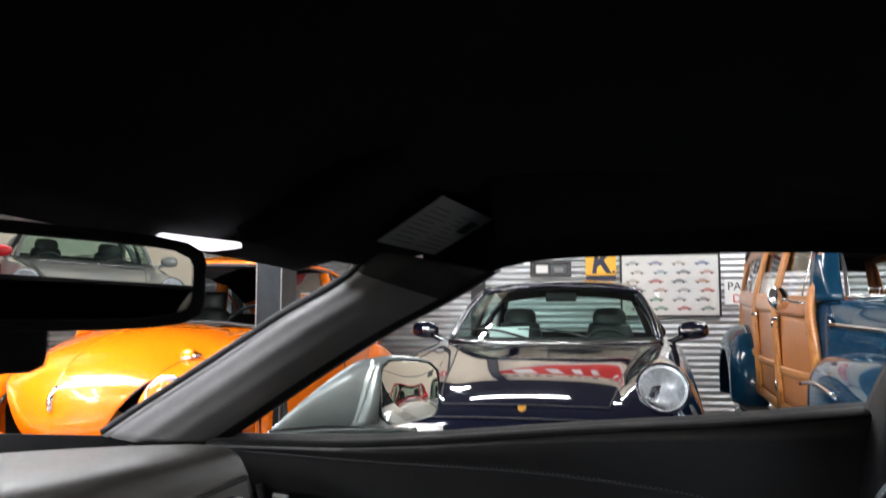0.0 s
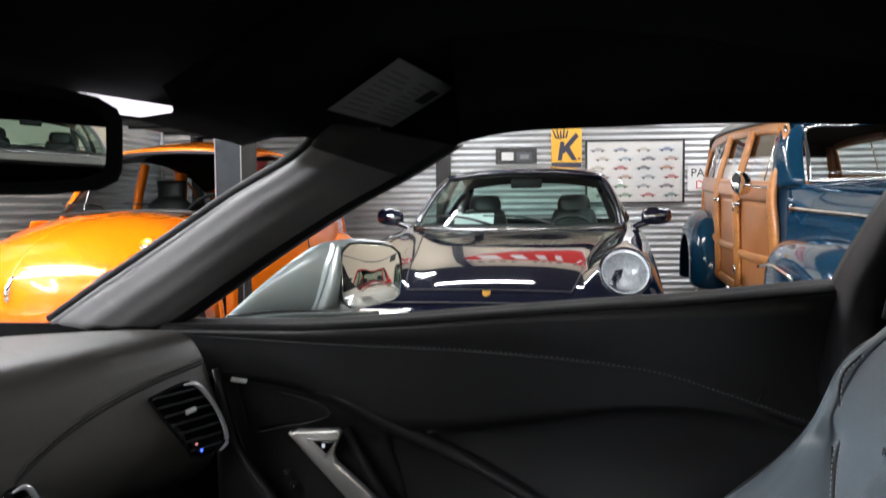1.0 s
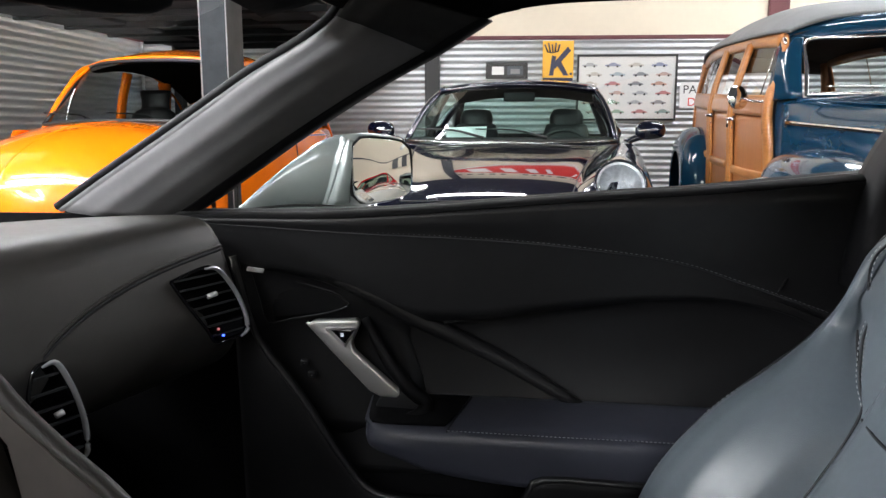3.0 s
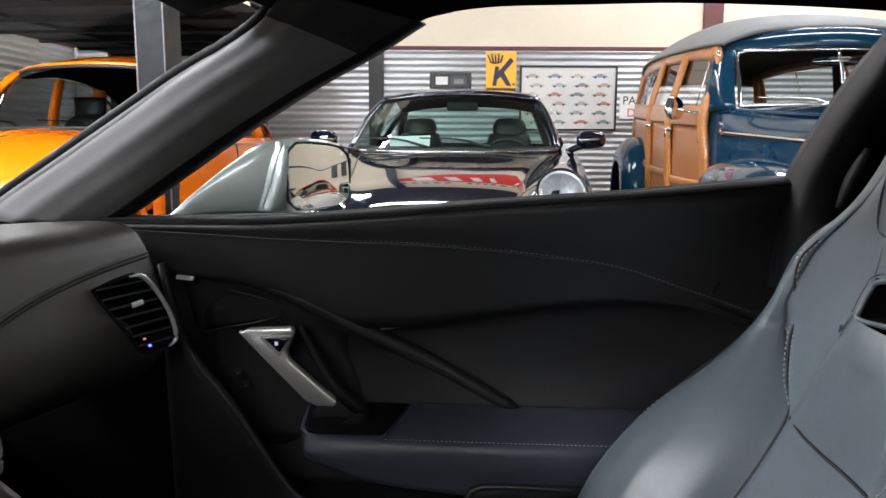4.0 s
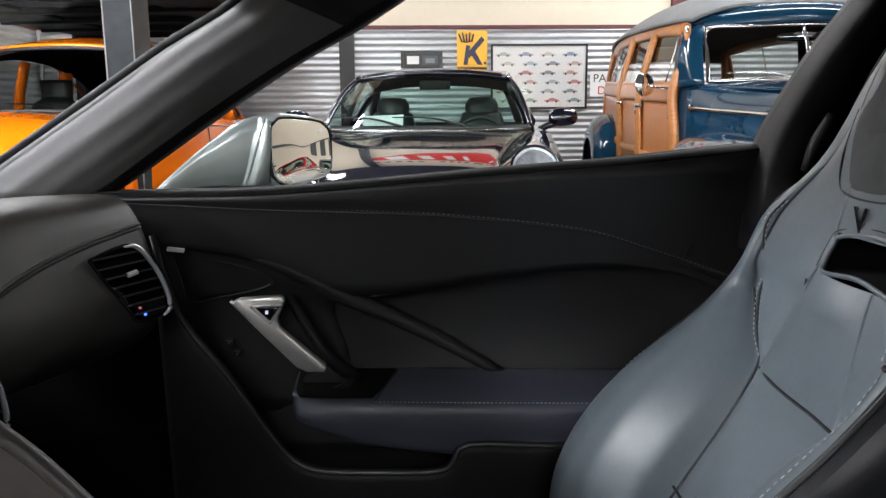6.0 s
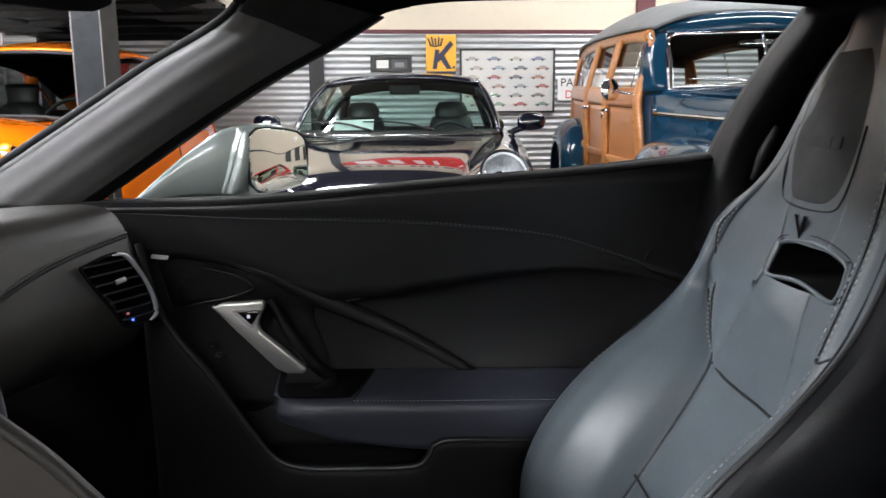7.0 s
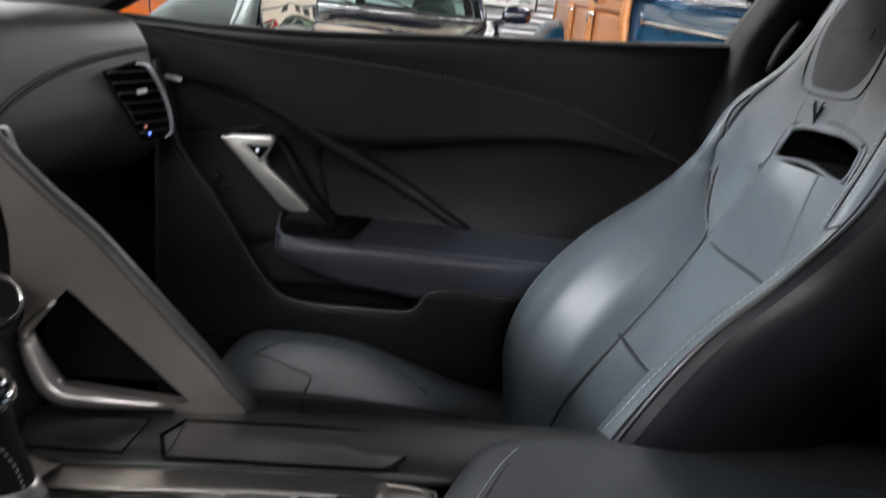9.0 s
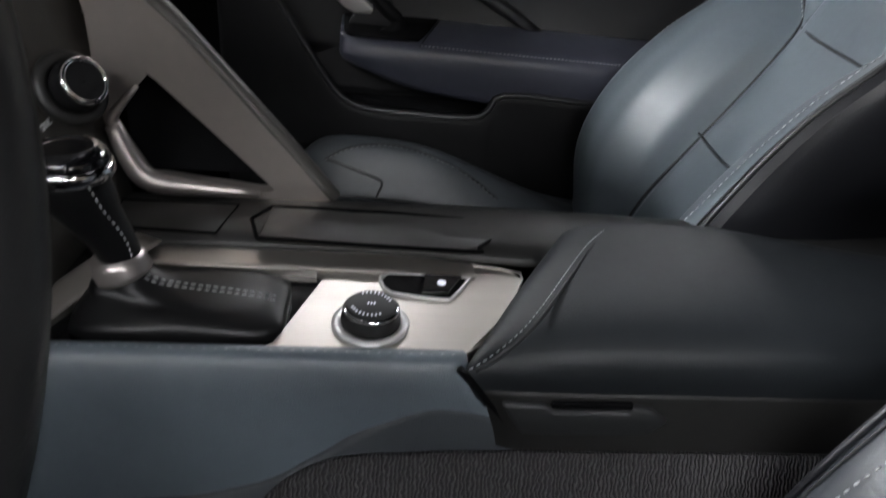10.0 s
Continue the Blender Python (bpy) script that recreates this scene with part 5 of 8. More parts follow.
sheet("side_lining", [[(0.66 - 0.12 * max(0, z - 1.1), y, z + rake(y)) for y in (1.66, 1.72, 1.80)] for z in (1.0, 1.25, 1.5)], M["tan_cloth"], wd, (2, 2), 0.01)
for y, zt in ((1.0, 1.12), (1.85, 1.1)):
    sheet("bench_seat", [[(x, y - 0.45, 0.72) for x in (-0.6, 0, 0.6)], [(x, y, 0.74) for x in (-0.6, 0, 0.6)], [(x, y + 0.12, zt) for x in (-0.6, 0, 0.6)]], M["tan_cloth"], wd, (3, 3), 0.08)
# near-black floor in place of shade inside the car
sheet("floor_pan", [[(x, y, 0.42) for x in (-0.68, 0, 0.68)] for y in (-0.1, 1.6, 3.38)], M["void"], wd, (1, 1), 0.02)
tube("steering_rim", [(0.3 + 0.2 * math.cos(q), 0.36 + 0.06 * math.sin(q), 1.09 + 0.16 * math.sin(q)) for q in np.linspace(0, 2 * np.pi, 17)[:-1]], 0.012, M["rubber"], wd, 3, 8, closed=True)

# dark car standing on the lift platform
up_car = thing("lifted_car", "black car standing on the raised lift platform", "car", pose(-2.3, 6.5, 1.93, 0, 0, -6.5))
shell("body", [(-1.95, [(0, 0.35), (0.5, 0.33), (0.75, 0.28), (0.8, 0.15)]), (-1.6, [(0, 0.55), (0.5, 0.53), (0.85, 0.42), (0.9, 0.10)]), (-0.6, [(0, 0.68), (0.5, 0.66), (0.88, 0.52), (0.95, 0.10)]), (0.4, [(0, 0.72), (0.5, 0.70), (0.88, 0.56), (0.95, 0.10)]), (1.3, [(0, 0.66), (0.5, 0.63), (0.88, 0.48), (0.95, 0.10)]), (1.95, [(0, 0.45), (0.5, 0.42), (0.75, 0.33), (0.8, 0.15)])], M["dark_paint"], up_car, (3, 3), "black paint")
for x in (-0.75, 0.75):
    for y in (-1.2, 1.25):
        wheel(up_car, x, y, 0.31, 0.2, M["satin"], 1 if x > 0 else -1)


# ---------------------------------------------------------------- the sports car that the camera sits in (nose towards -x)


def door_y(z):
    return min(1.255, 1.185 + 0.3 * (0.937 - z))


def on_door(points, out=0.0):
    return [(x, door_y(z) - out, z) for x, z in points]


SILL = [(-0.30, 0.884), (-0.245, 0.885), (-0.122, 0.885), (0.024, 0.893), (0.245, 0.911), (0.408, 0.922), (0.578, 0.939), (0.62, 0.942)]
CREASE = [(-0.30, 0.873), (-0.24, 0.872), (-0.072, 0.861), (0.117, 0.852), (0.247, 0.84), (0.366, 0.822), (0.456, 0.793), (0.56, 0.756), (0.62, 0.73)]
WAIST = [(0.058, 0.731), (0.165, 0.747), (0.293, 0.766), (0.388, 0.773), (0.468, 0.766), (0.544, 0.743), (0.62, 0.70)]
DIAGONAL = [(-0.229, 0.826), (-0.131, 0.809), (-0.063, 0.786), (0.014, 0.742), (0.13, 0.683), (0.252, 0.611)]


def curve_at(line, x):
    p = glide(line, 8)
    return float(np.interp(x, p[:, 0], p[:, 1]))


door = thing("door_1", "black leather trimmed passenger door of a sports car", "car door", pose(0, 0, 0), kind="structure")
xs = [-0.30, -0.2, -0.1, 0.0, 0.1, 0.2, 0.3, 0.4, 0.5, 0.58, 0.62]
rows = []
for kind in range(7):
    row = []
    for x in xs:
        s, c = curve_at(SILL, x), curve_at(CREASE, x)
        w = curve_at(WAIST, max(x, 0.058)) if x > 0.03 else curve_at(DIAGONAL, x) - 0.01
        z = (s - 0.004, s, s - 0.006, s * 0.5 + c * 0.5, c, (c + w) / 2, w)[kind]
        row.append((x, (1.30, 1.205, door_y(z) - 0.004, door_y(z) - 0.006, door_y(c) - 0.002, door_y((c + w) / 2) - 0.003, door_y(w) - 0.004)[kind], z))
    rows.append(row)
sheet("sill_top", rows[:3], M["sill_dark"], door, (3, 4), 0.004, "matt black sill beside the window")
sheet("upper_panel", rows[2:], M["door_leather"], door, (3, 4), 0.006, "black leather upper panel with a stitched crease")
lower = []
for f in (0, 0.12, 0.45, 0.8, 1.0):
    row = []
    for x in (-0.17, -0.12, -0.05, 0.03, 0.1, 0.2, 0.3, 0.4, 0.5, 0.62):
        top = (curve_at(WAIST, max(x, 0.058)) if x > 0.03 else curve_at(DIAGONAL, max(x, -0.229))) + 0.004
        z = top + (0.5 - top) * f
        row.append((x, door_y(z) + 0.004 + 0.014 * math.sin(math.pi * min(1, f * 1.6)) * (1 if x > 0.05 else 0.4), z))
    lower.append(row)
sheet("lower_insert", lower, M["door_leather"], door, (4, 4), 0.004, "hollowed black leather insert")
tube("crease_seam", [(x, door_y(z) - 0.0052, z) for x, z in CREASE], 0.0013, M["seam"], door, 5, 6)
dashes("crease_stitching", [[(x, door_y(z) - 0.0062, z + 0.0035) for x, z in CREASE]], M["thread_dim"], door)
tube("waist_lip", [(x, door_y(z) - 0.0045, z) for x, z in WAIST], 0.0017, M["door_leather"], door, 5, 8)
tube("diagonal_bar", on_door([(x, z - 0.004) for x, z in DIAGONAL], -0.003), [0.005, 0.008, 0.011, 0.013, 0.011, 0.008], M["door_plastic"], door, 5, 14, flat=1.0)
tube("sill_strip", [(x, 1.215, z - 0.001) for x, z in SILL], 0.004, M["rubber"], door, 4, 8, label="black rubber window strip")
# front block with loudspeaker, under the diagonal
block = [[(-0.262, 1.232, 0.868), (-0.20, 1.222, 0.828), (-0.13, 1.226, 0.803), (-0.06, 1.234, 0.775), (0.01, 1.248, 0.735)],
         [(-0.235, 1.236, 0.80), (-0.19, 1.232, 0.79), (-0.13, 1.236, 0.775), (-0.06, 1.242, 0.75), (0.01, 1.252, 0.72)],
         [(-0.212, 1.24, 0.73), (-0.18, 1.242, 0.725), (-0.13, 1.246, 0.73), (-0.06, 1.25, 0.72), (0.01, 1.256, 0.70)],
         [(-0.19, 1.245, 0.66), (-0.16, 1.25, 0.655), (-0.12, 1.255, 0.65), (-0.06, 1.258, 0.64), (0.03, 1.26, 0.63)],
         [(-0.16, 1.25, 0.56), (-0.13, 1.255, 0.56), (-0.10, 1.258, 0.56), (-0.05, 1.26, 0.56), (0.03, 1.262, 0.56)]]
sheet("front_block", block, M["door_plastic"], door, (4, 4), 0.004)
spk = [(-0.205, 0.802), (-0.15, 0.790), (-0.095, 0.774), (-0.078, 0.762), (-0.076, 0.753), (-0.11, 0.742), (-0.15, 0.735), (-0.188, 0.729), (-0.196, 0.76)]
sheet("speaker_grille", [[(x, 1.2315 + (0.802 - z) * 0.14, z) for x, z in ((-0.205, 0.802), (-0.15, 0.791), (-0.1, 0.776), (-0.079, 0.764))],
                       [(x, 1.2315 + (0.802 - z) * 0.14, z) for x, z in ((-0.197, 0.765), (-0.15, 0.762), (-0.1, 0.758), (-0.076, 0.756))],
                       [(x, 1.2315 + (0.802 - z) * 0.14, z) for x, z in ((-0.189, 0.729), (-0.15, 0.735), (-0.1, 0.745), (-0.076, 0.751))]], M["matt_black"], door, (4, 4), 0.004)
tube("grille_rim", [(x, 1.2295 + (0.802 - z) * 0.14, z) for x, z in spk], 0.0018, M["door_plastic"], door, 3, 6, closed=True)
slab("badge", [(-0.207, 0.8125), (-0.184, 0.8095), (-0.186, 0.8035), (-0.209, 0.8065)], 0.004, M["satin"], door, pose(0, 1.2125, 0), 0.001, "small silver maker's badge")
# pull handle
plate_h = [(-0.131, 0.731), (-0.119, 0.738), (-0.059, 0.742), (-0.055, 0.735), (-0.067, 0.708), (-0.064, 0.697), (0.001, 0.641), (-0.003, 0.633), (-0.028, 0.633), (-0.043, 0.640), (-0.099, 0.697)]
def rounded3(tri_):
    c_ = np.mean(np.array(tri_), 0)
    return [tuple(c_ + (np.array(p) - c_) * 1.14) for p in tri_]


handle = slab("pull_handle", plate_h, 0.014, M["handle_metal"], door, pose(0, 1.205, 0) @ pose(0, 0, 0, 0, 0, -6), 0.0055, "brushed aluminium pull handle", True, 3)
tri = [(-0.098, 0.7265), (-0.061, 0.7275), (-0.076, 0.7055)]
slab("button_recess", tri, 0.006, M["gloss_black"], handle, pose(0, 1.2035, 0) @ pose(0, 0, 0, 0, 0, -6), 0.003, "black triangular lock button", True, 3)
tube("button_rim", [(x, 1.2035 + (x + 0.079) * -0.105 + 0.0085, z) for x, z in rounded3(tri)], 0.0021, M["satin"], handle, 1, 8, closed=True)
tube("handle_edge", [(x, 1.2145 + 0.105 * -x, z) for x, z in ((-0.131, 0.7325), (-0.110, 0.7115), (-0.072, 0.682), (-0.022, 0.6345))], 0.0026, M["satin"], handle, 4, 8)
slab("handle_foot", [(-0.012, 0.640), (0.000, 0.645), (0.020, 0.632), (0.037, 0.620), (0.034, 0.612), (0.014, 0.606), (-0.027, 0.608), (-0.036, 0.618), (-0.03, 0.630)], 0.03, M["matt_black"], door, pose(0, 1.207, 0) @ pose(0, 0, 0, 0, 0, -6), 0.005, "black moulded foot of the handle", True, 3)
box("lock_icon", (0.004, 0.001, 0.005), (-0.079, 1.2115, 0.7195), M["icon"], handle)
tube("handle_loop", [(-0.05, 1.232, 0.738), (-0.02, 1.214, 0.69), (0.01, 1.206, 0.65), (0.035, 1.212, 0.624), (0.022, 1.196, 0.61), (-0.02, 1.19, 0.607)], [0.006, 0.009, 0.010, 0.011, 0.010, 0.006], M["pocket"], door, 4, 10)
# armrest and map pocket
arm = []
for x, zt, yo in ((-0.045, 0.604, 1.205), (-0.035, 0.606, 1.178), (0.0, 0.606, 1.168), (0.064, 0.606, 1.165), (0.2, 0.602, 1.163), (0.33, 0.598, 1.163), (0.48, 0.592, 1.165), (0.62, 0.586, 1.17)):
    low = 0.03 + 0.05 * min(1, max(0, (x + 0.045) / 0.15))
    arm.append([(x, 1.262, zt + 0.012), (x, 1.235, zt + 0.011), (x, 1.19, zt + 0.004), (x, yo + 0.004, zt - 0.004), (x, yo - 0.003, zt - 0.018), (x, yo - 0.002, zt - low * 0.7), (x, yo + 0.012, zt - low), (x, 1.262, zt - low + 0.006)])
sheet("armrest", arm, M["armrest"], door, (4, 3), 0.004, "blue black stitched leather armrest")
tube("armrest_seam", [(0.097, 1.25, 0.6205), (0.077, 1.19, 0.6125), (0.066, 1.166, 0.602)], 0.0014, M["seam"], door, 3, 6)
dashes("armrest_stitching", [[(0.066 + 0.001, 1.1655, 0.6045), (0.2, 1.1635, 0.6005), (0.33, 1.1635, 0.5965), (0.48, 1.1655, 0.5905), (0.6, 1.17, 0.586)]], M["thread"], door, 0.0034, 0.0022, 0.0006)
sheet("armrest_cap", [[(-0.042, 1.25, 0.6215), (0.0, 1.25, 0.623), (0.095, 1.25, 0.6215)], [(-0.04, 1.19, 0.6145), (0.0, 1.19, 0.6155), (0.075, 1.19, 0.6145)], [(-0.034, 1.178, 0.6095), (0.0, 1.171, 0.610), (0.064, 1.169, 0.610)]], M["void"], door, (3, 3), 0.002)
RIM = [(-0.206, 0.837), (-0.179, 0.733), (-0.125, 0.655), (-0.076, 0.575), (-0.04, 0.528), (0.0, 0.513), (0.07, 0.509), (0.15, 0.508), (0.172, 0.522), (0.192, 0.545), (0.3, 0.541), (0.45, 0.535), (0.62, 0.53)]
pocket = []
for f in (0, 0.04, 0.4, 1):
    pocket.append([(x, 1.152 + (0.012 if f == 0 else 0.0) + 0.03 * f, z + (0.21 - z) * f) for x, z in RIM])
sheet("pocket_wall", pocket, M["pocket"], door, (4, 3), 0.006, "moulded map pocket, near black for shade")
tube("pocket_rim", [(x, 1.153, z) for x, z in RIM], 0.0045, M["door_leather"], door, 3, 8)
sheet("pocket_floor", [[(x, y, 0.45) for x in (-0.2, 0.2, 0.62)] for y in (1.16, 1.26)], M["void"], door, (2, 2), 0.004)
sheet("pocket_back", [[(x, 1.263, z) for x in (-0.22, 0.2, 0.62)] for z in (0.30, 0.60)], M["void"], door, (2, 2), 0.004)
for x, z in ((-0.137, 0.672), (-0.127, 0.655)):
    box("memory_switch", (0.012, 0.01, 0.009), (x, 1.236, z), M["matt_black"], door, 0.002)
    box("switch_mark", (0.0012, 0.001, 0.0012), (x, 1.2302, z), M["label"], door)
slab("latch_mark", [(0.50, 0.786), (0.504, 0.788), (0.516, 0.812), (0.512, 0.812)], 0.003, M["matt_black"], door, pose(0, door_y(0.8) - 0.008, 0))
sheet("outer_skin", [[(x, 1.31, 0.858 + 0.05 * (x + 0.3)) for x in (-0.55, -0.2, 0.2, 0.65)], [(x, 1.45, 0.76) for x in (-0.55, -0.2, 0.2, 0.65)], [(x, 1.46, 0.55) for x in (-0.55, -0.2, 0.2, 0.65)], [(x, 1.40, 0.25) for x in (-0.55, -0.2, 0.2, 0.65)]], M["silver"], door, (4, 3), 0.004, "blue silver painted door skin")

# side mirror on the door
mir = thing("side_mirror", "blue silver door mirror with dark rimmed glass", "car mirror", pose(0, 0, 0))
GC = np.array((-0.072, 1.548, 0.925))
TAN, NRM = np.array((0.713, 0.701, 0)), np.array((0.701, -0.713, 0))


def mirror_ring(centre, half_t, half_z, n=20, power=3.4, lean=0.0):
    ring = []
    for q in np.linspace(0, 2 * np.pi, n + 1)[:-1]:
        c_, s_ = math.cos(q), math.sin(q)
        r = (abs(c_) ** power + abs(s_) ** power) ** (-1 / power)
        ring.append(np.array(centre) + TAN * half_t * r * c_ + np.array((0, 0, 1)) * (half_z * (1 - 0.10 * r * c_) * r * s_ - lean * r * c_))
    return ring


def ring_loft(name, rings, mat, parent, k=4, label="", caps=(True, True), smooth=True):
    g = glide(np.array(rings), k)
    m_, n_ = g.shape[:2]
    faces = grid_faces(m_, n_, True)
    if caps[0]:
        faces.append(tuple(range(n_))[::-1])
    if caps[1]:
        faces.append(tuple((m_ - 1) * n_ + i for i in range(n_)))
    return mesh_object(name, g.reshape(-1, 3), faces, mat, parent, label, smooth)


ring_loft("housing", [mirror_ring(GC + NRM * 0.004, 0.0665, 0.0565, power=4.5), mirror_ring(GC - NRM * 0.012, 0.071, 0.062, power=4.2), mirror_ring((-0.125, 1.548, 0.918), 0.073, 0.062), mirror_ring((-0.18, 1.53, 0.90), 0.06, 0.052, power=2.6), mirror_ring((-0.235, 1.505, 0.875), 0.045, 0.038, power=2.2), mirror_ring((-0.285, 1.485, 0.852), 0.028, 0.02, power=2), mirror_ring((-0.32, 1.47, 0.84), 0.01, 0.006, power=2)], M["silver"], mir, 4, "blue silver painted shell")
ring_loft("glass_rim", [mirror_ring(GC + NRM * 0.001, 0.0668, 0.0568, power=4.5), mirror_ring(GC + NRM * 0.009, 0.0660, 0.0560, power=4.5), mirror_ring(GC + NRM * 0.0075, 0.064, 0.054, power=4.5)], M["matt_black"], mir, 2, caps=(True, False))
BEND = 1.15
glass_rings = [[p - NRM * 0.07 * (p[2] - GC[2]) for p in mirror_ring(GC + NRM * (0.0098 - (0.0615 * f) ** 2 / (2 * BEND)), 0.0648 * f, 0.0548 * f, 40, 4.5)] for f in (1.0, 0.9, 0.75, 0.6, 0.45, 0.3, 0.15, 0.02)]
ring_loft("mirror_glass", glass_rings, M["mirror"], mir, 2, "slightly domed mirror glass")
crease = np.array([(-0.119, 1.503, 0.980), (-0.131, 1.497, 0.945), (-0.143, 1.497, 0.905), (-0.160, 1.500, 0.862)])
inner = np.array([(-0.113, 1.498, 0.976), (-0.112, 1.496, 0.942), (-0.116, 1.496, 0.905), (-0.122, 1.502, 0.870)])
sheet("inner_facet", [inner + (0.002, 0.012, 0), inner, crease], M["silver"], mir, (1, 4), 0.001, "flat painted facet beside the glass")
sheet("shell_crease", [crease, crease + (-0.010, 0.006, 0.002), crease + (-0.026, 0.028, 0.003)], M["silver"], mir, (2, 4), 0.001)
sheet("mounting_foot", [[(-0.33, 1.43, 0.852), (-0.2, 1.44, 0.866), (-0.06, 1.45, 0.868)], [(-0.33, 1.47, 0.845), (-0.2, 1.50, 0.856), (-0.05, 1.52, 0.856)], [(-0.33, 1.44, 0.79), (-0.2, 1.45, 0.79), (-0.06, 1.46, 0.80)]], M["silver"], mir, (4, 4), 0.004)
tube("foot_seam", [(-0.30, 1.452, 0.862), (-0.2, 1.462, 0.870), (-0.11, 1.47, 0.866)], 0.0025, M["rubber"], mir, 4, 6)

# ---------------------------------------------------------------- cabin shell
PIL_LOW = [(-0.303, 1.25, 0.872), (-0.267, 1.236, 0.893), (-0.21, 1.211, 0.928), (-0.131, 1.177, 0.977), (-0.066, 1.149, 1.015), (-0.004, 1.112, 1.048), (0.059, 1.08, 1.078), (0.118, 1.058, 1.112)]
PIL_HIGH = [(-0.47, 1.225, 0.885), (-0.404, 1.204, 0.924), (-0.313, 1.167, 0.973), (-0.222, 1.129, 1.022), (-0.154, 1.101, 1.059), (-0.084, 1.075, 1.092), (-0.048, 1.058, 1.114), (-0.03, 1.045, 1.135), (-0.02, 1.03, 1.155)]
low, high = np.array(PIL_LOW), np.array(PIL_HIGH)[:-1]
back_hi = high + (0, 0.05, 0.02)
ease = np.array([1, 1, 1, 1, 0.9, 0.7, 0.4, 0.2])[:, None]
turn_in = np.array([0, 0, 0, 0.05, 0.25, 0.6, 1.0, 1.2])[:, None] * (0, -0.045, 0)


def pillar_line(f):
    """A line along the pillar, f from its windscreen edge to its door edge, over a rounded section."""
    bulge, inward = np.interp(f, [0, 0.14, 0.38, 0.62, 0.8, 0.92, 1.0], [0, 0.018, 0.036, 0.034, 0.021, 0.009, 0]), np.interp(f, [0, 0.14, 0.38, 0.62, 0.9, 1.0], [0, 1, 1, 0.6, 0.05, 0])
    return high * (1 - f) + low * f - ease * (0, bulge, -0.002) + turn_in * inward


# dark sheet over the upper pillar, stands in for shade from the roof
head = sheet("pillar_shade", [row[6:] + (0, -0.003, 0) for row in [back_hi] + [pillar_line(f) for f in (0, 0.07, 0.14, 0.26, 0.38, 0.5, 0.62, 0.72, 0.8, 0.88, 0.93)]], M["pillar_shaded"], None, (4, 3), 0.003, "upper pillar trim, darkened for the roof's shade")
tagged(head, category="pillar", kind="structure")
pil = sheet("cabin_pillar", [row[:8] for row in [back_hi] + [pillar_line(f) for f in (0, 0.07, 0.14, 0.26, 0.38, 0.5, 0.62, 0.72, 0.8, 0.88, 0.93)]], M["pillar"], None, (4, 3), 0.004, "dark grey windscreen pillar trim with a soft sheen")
tagged(pil, category="pillar", kind="structure")
seal = sheet("door_seal", [pillar_line(0.89) + (0, 0.004, 0), pillar_line(0.90) + (0, -0.002, 0), pillar_line(0.94) + (0, -0.003, 0), pillar_line(1.0), pillar_line(1.0) + (0.003, 0.05, 0.006)], M["soft_black"], None, (4, 3), 0.003, "black rubber door seal along the windscreen pillar")
tagged(seal, category="seal", kind="structure")
end_line = np.array([(0.03, 1.072, 1.078), (0.06, 1.066, 1.093), (0.09, 1.058, 1.107), (0.122, 1.052, 1.1215), (0.15, 1.048, 1.1275)])
rail_end = sheet("rail_end", [end_line + (0, 0.06, 0.01), end_line + (0, 0.012, -0.002), end_line, end_line + (0, -0.008, 0.025), end_line + (0, -0.01, 0.09)], M["headliner"], None, (3, 3), 0.004, "black suede end of the roof rail")
tagged(rail_end, category="roof", kind="structure")
edge = tube("pillar_edge", high + (-0.004, 0.002, 0.006), 0.006, M["matt_black"], None, 4, 8, "black rubber edge of the windscreen")
tagged(edge, category="trim", kind="structure")
RAIL = [(0.122, 1.052, 1.122), (0.15, 1.048, 1.128), (0.20, 1.044, 1.133), (0.29, 1.041, 1.135), (0.388, 1.04, 1.137), (0.50, 1.041, 1.135), (0.60, 1.044, 1.131), (0.70, 1.05, 1.124)]
rail = np.array(RAIL)
hl = sheet("roof_rail", [rail + (0, 0.06, 0.01), rail + (0, 0.012, -0.002), rail, rail + (0, -0.03, 0.018), rail + (0, -0.08, 0.034), rail * (1, 0, 0) + (0, 0.85, 1.205)], M["headliner"], None, (4, 4), 0.004, "black suede roof rail over the door window")
tagged(hl, category="roof", kind="structure")
roof = sheet("headliner", [[(-0.13, y, 1.135) for y in (-0.2, 0.1, 0.52, 0.95, 1.05)], [(0.0, y, z) for y, z in ((-0.2, 1.17), (0.1, 1.185), (0.52, 1.19), (0.95, 1.185), (1.04, 1.165))], [(0.12, y, z) for y, z in ((-0.2, 1.19), (0.1, 1.205), (0.52, 1.212), (0.95, 1.212), (1.04, 1.19))], [(0.35, y, z) for y, z in ((-0.2, 1.19), (0.1, 1.215), (0.52, 1.22), (0.95, 1.205), (1.03, 1.16))], [(0.8, y, z) for y, z in ((-0.2, 1.17), (0.1, 1.18), (0.52, 1.18), (0.95, 1.165), (1.03, 1.14))], [(1.02, y, z) for y, z in ((-0.2, 1.09), (0.1, 1.12), (0.52, 1.126), (0.95, 1.115), (1.03, 1.07))]], M["headliner"], None, (4, 4), 0.02, "black suede headliner", offset=1.0)
tagged(roof, category="roof", kind="structure")
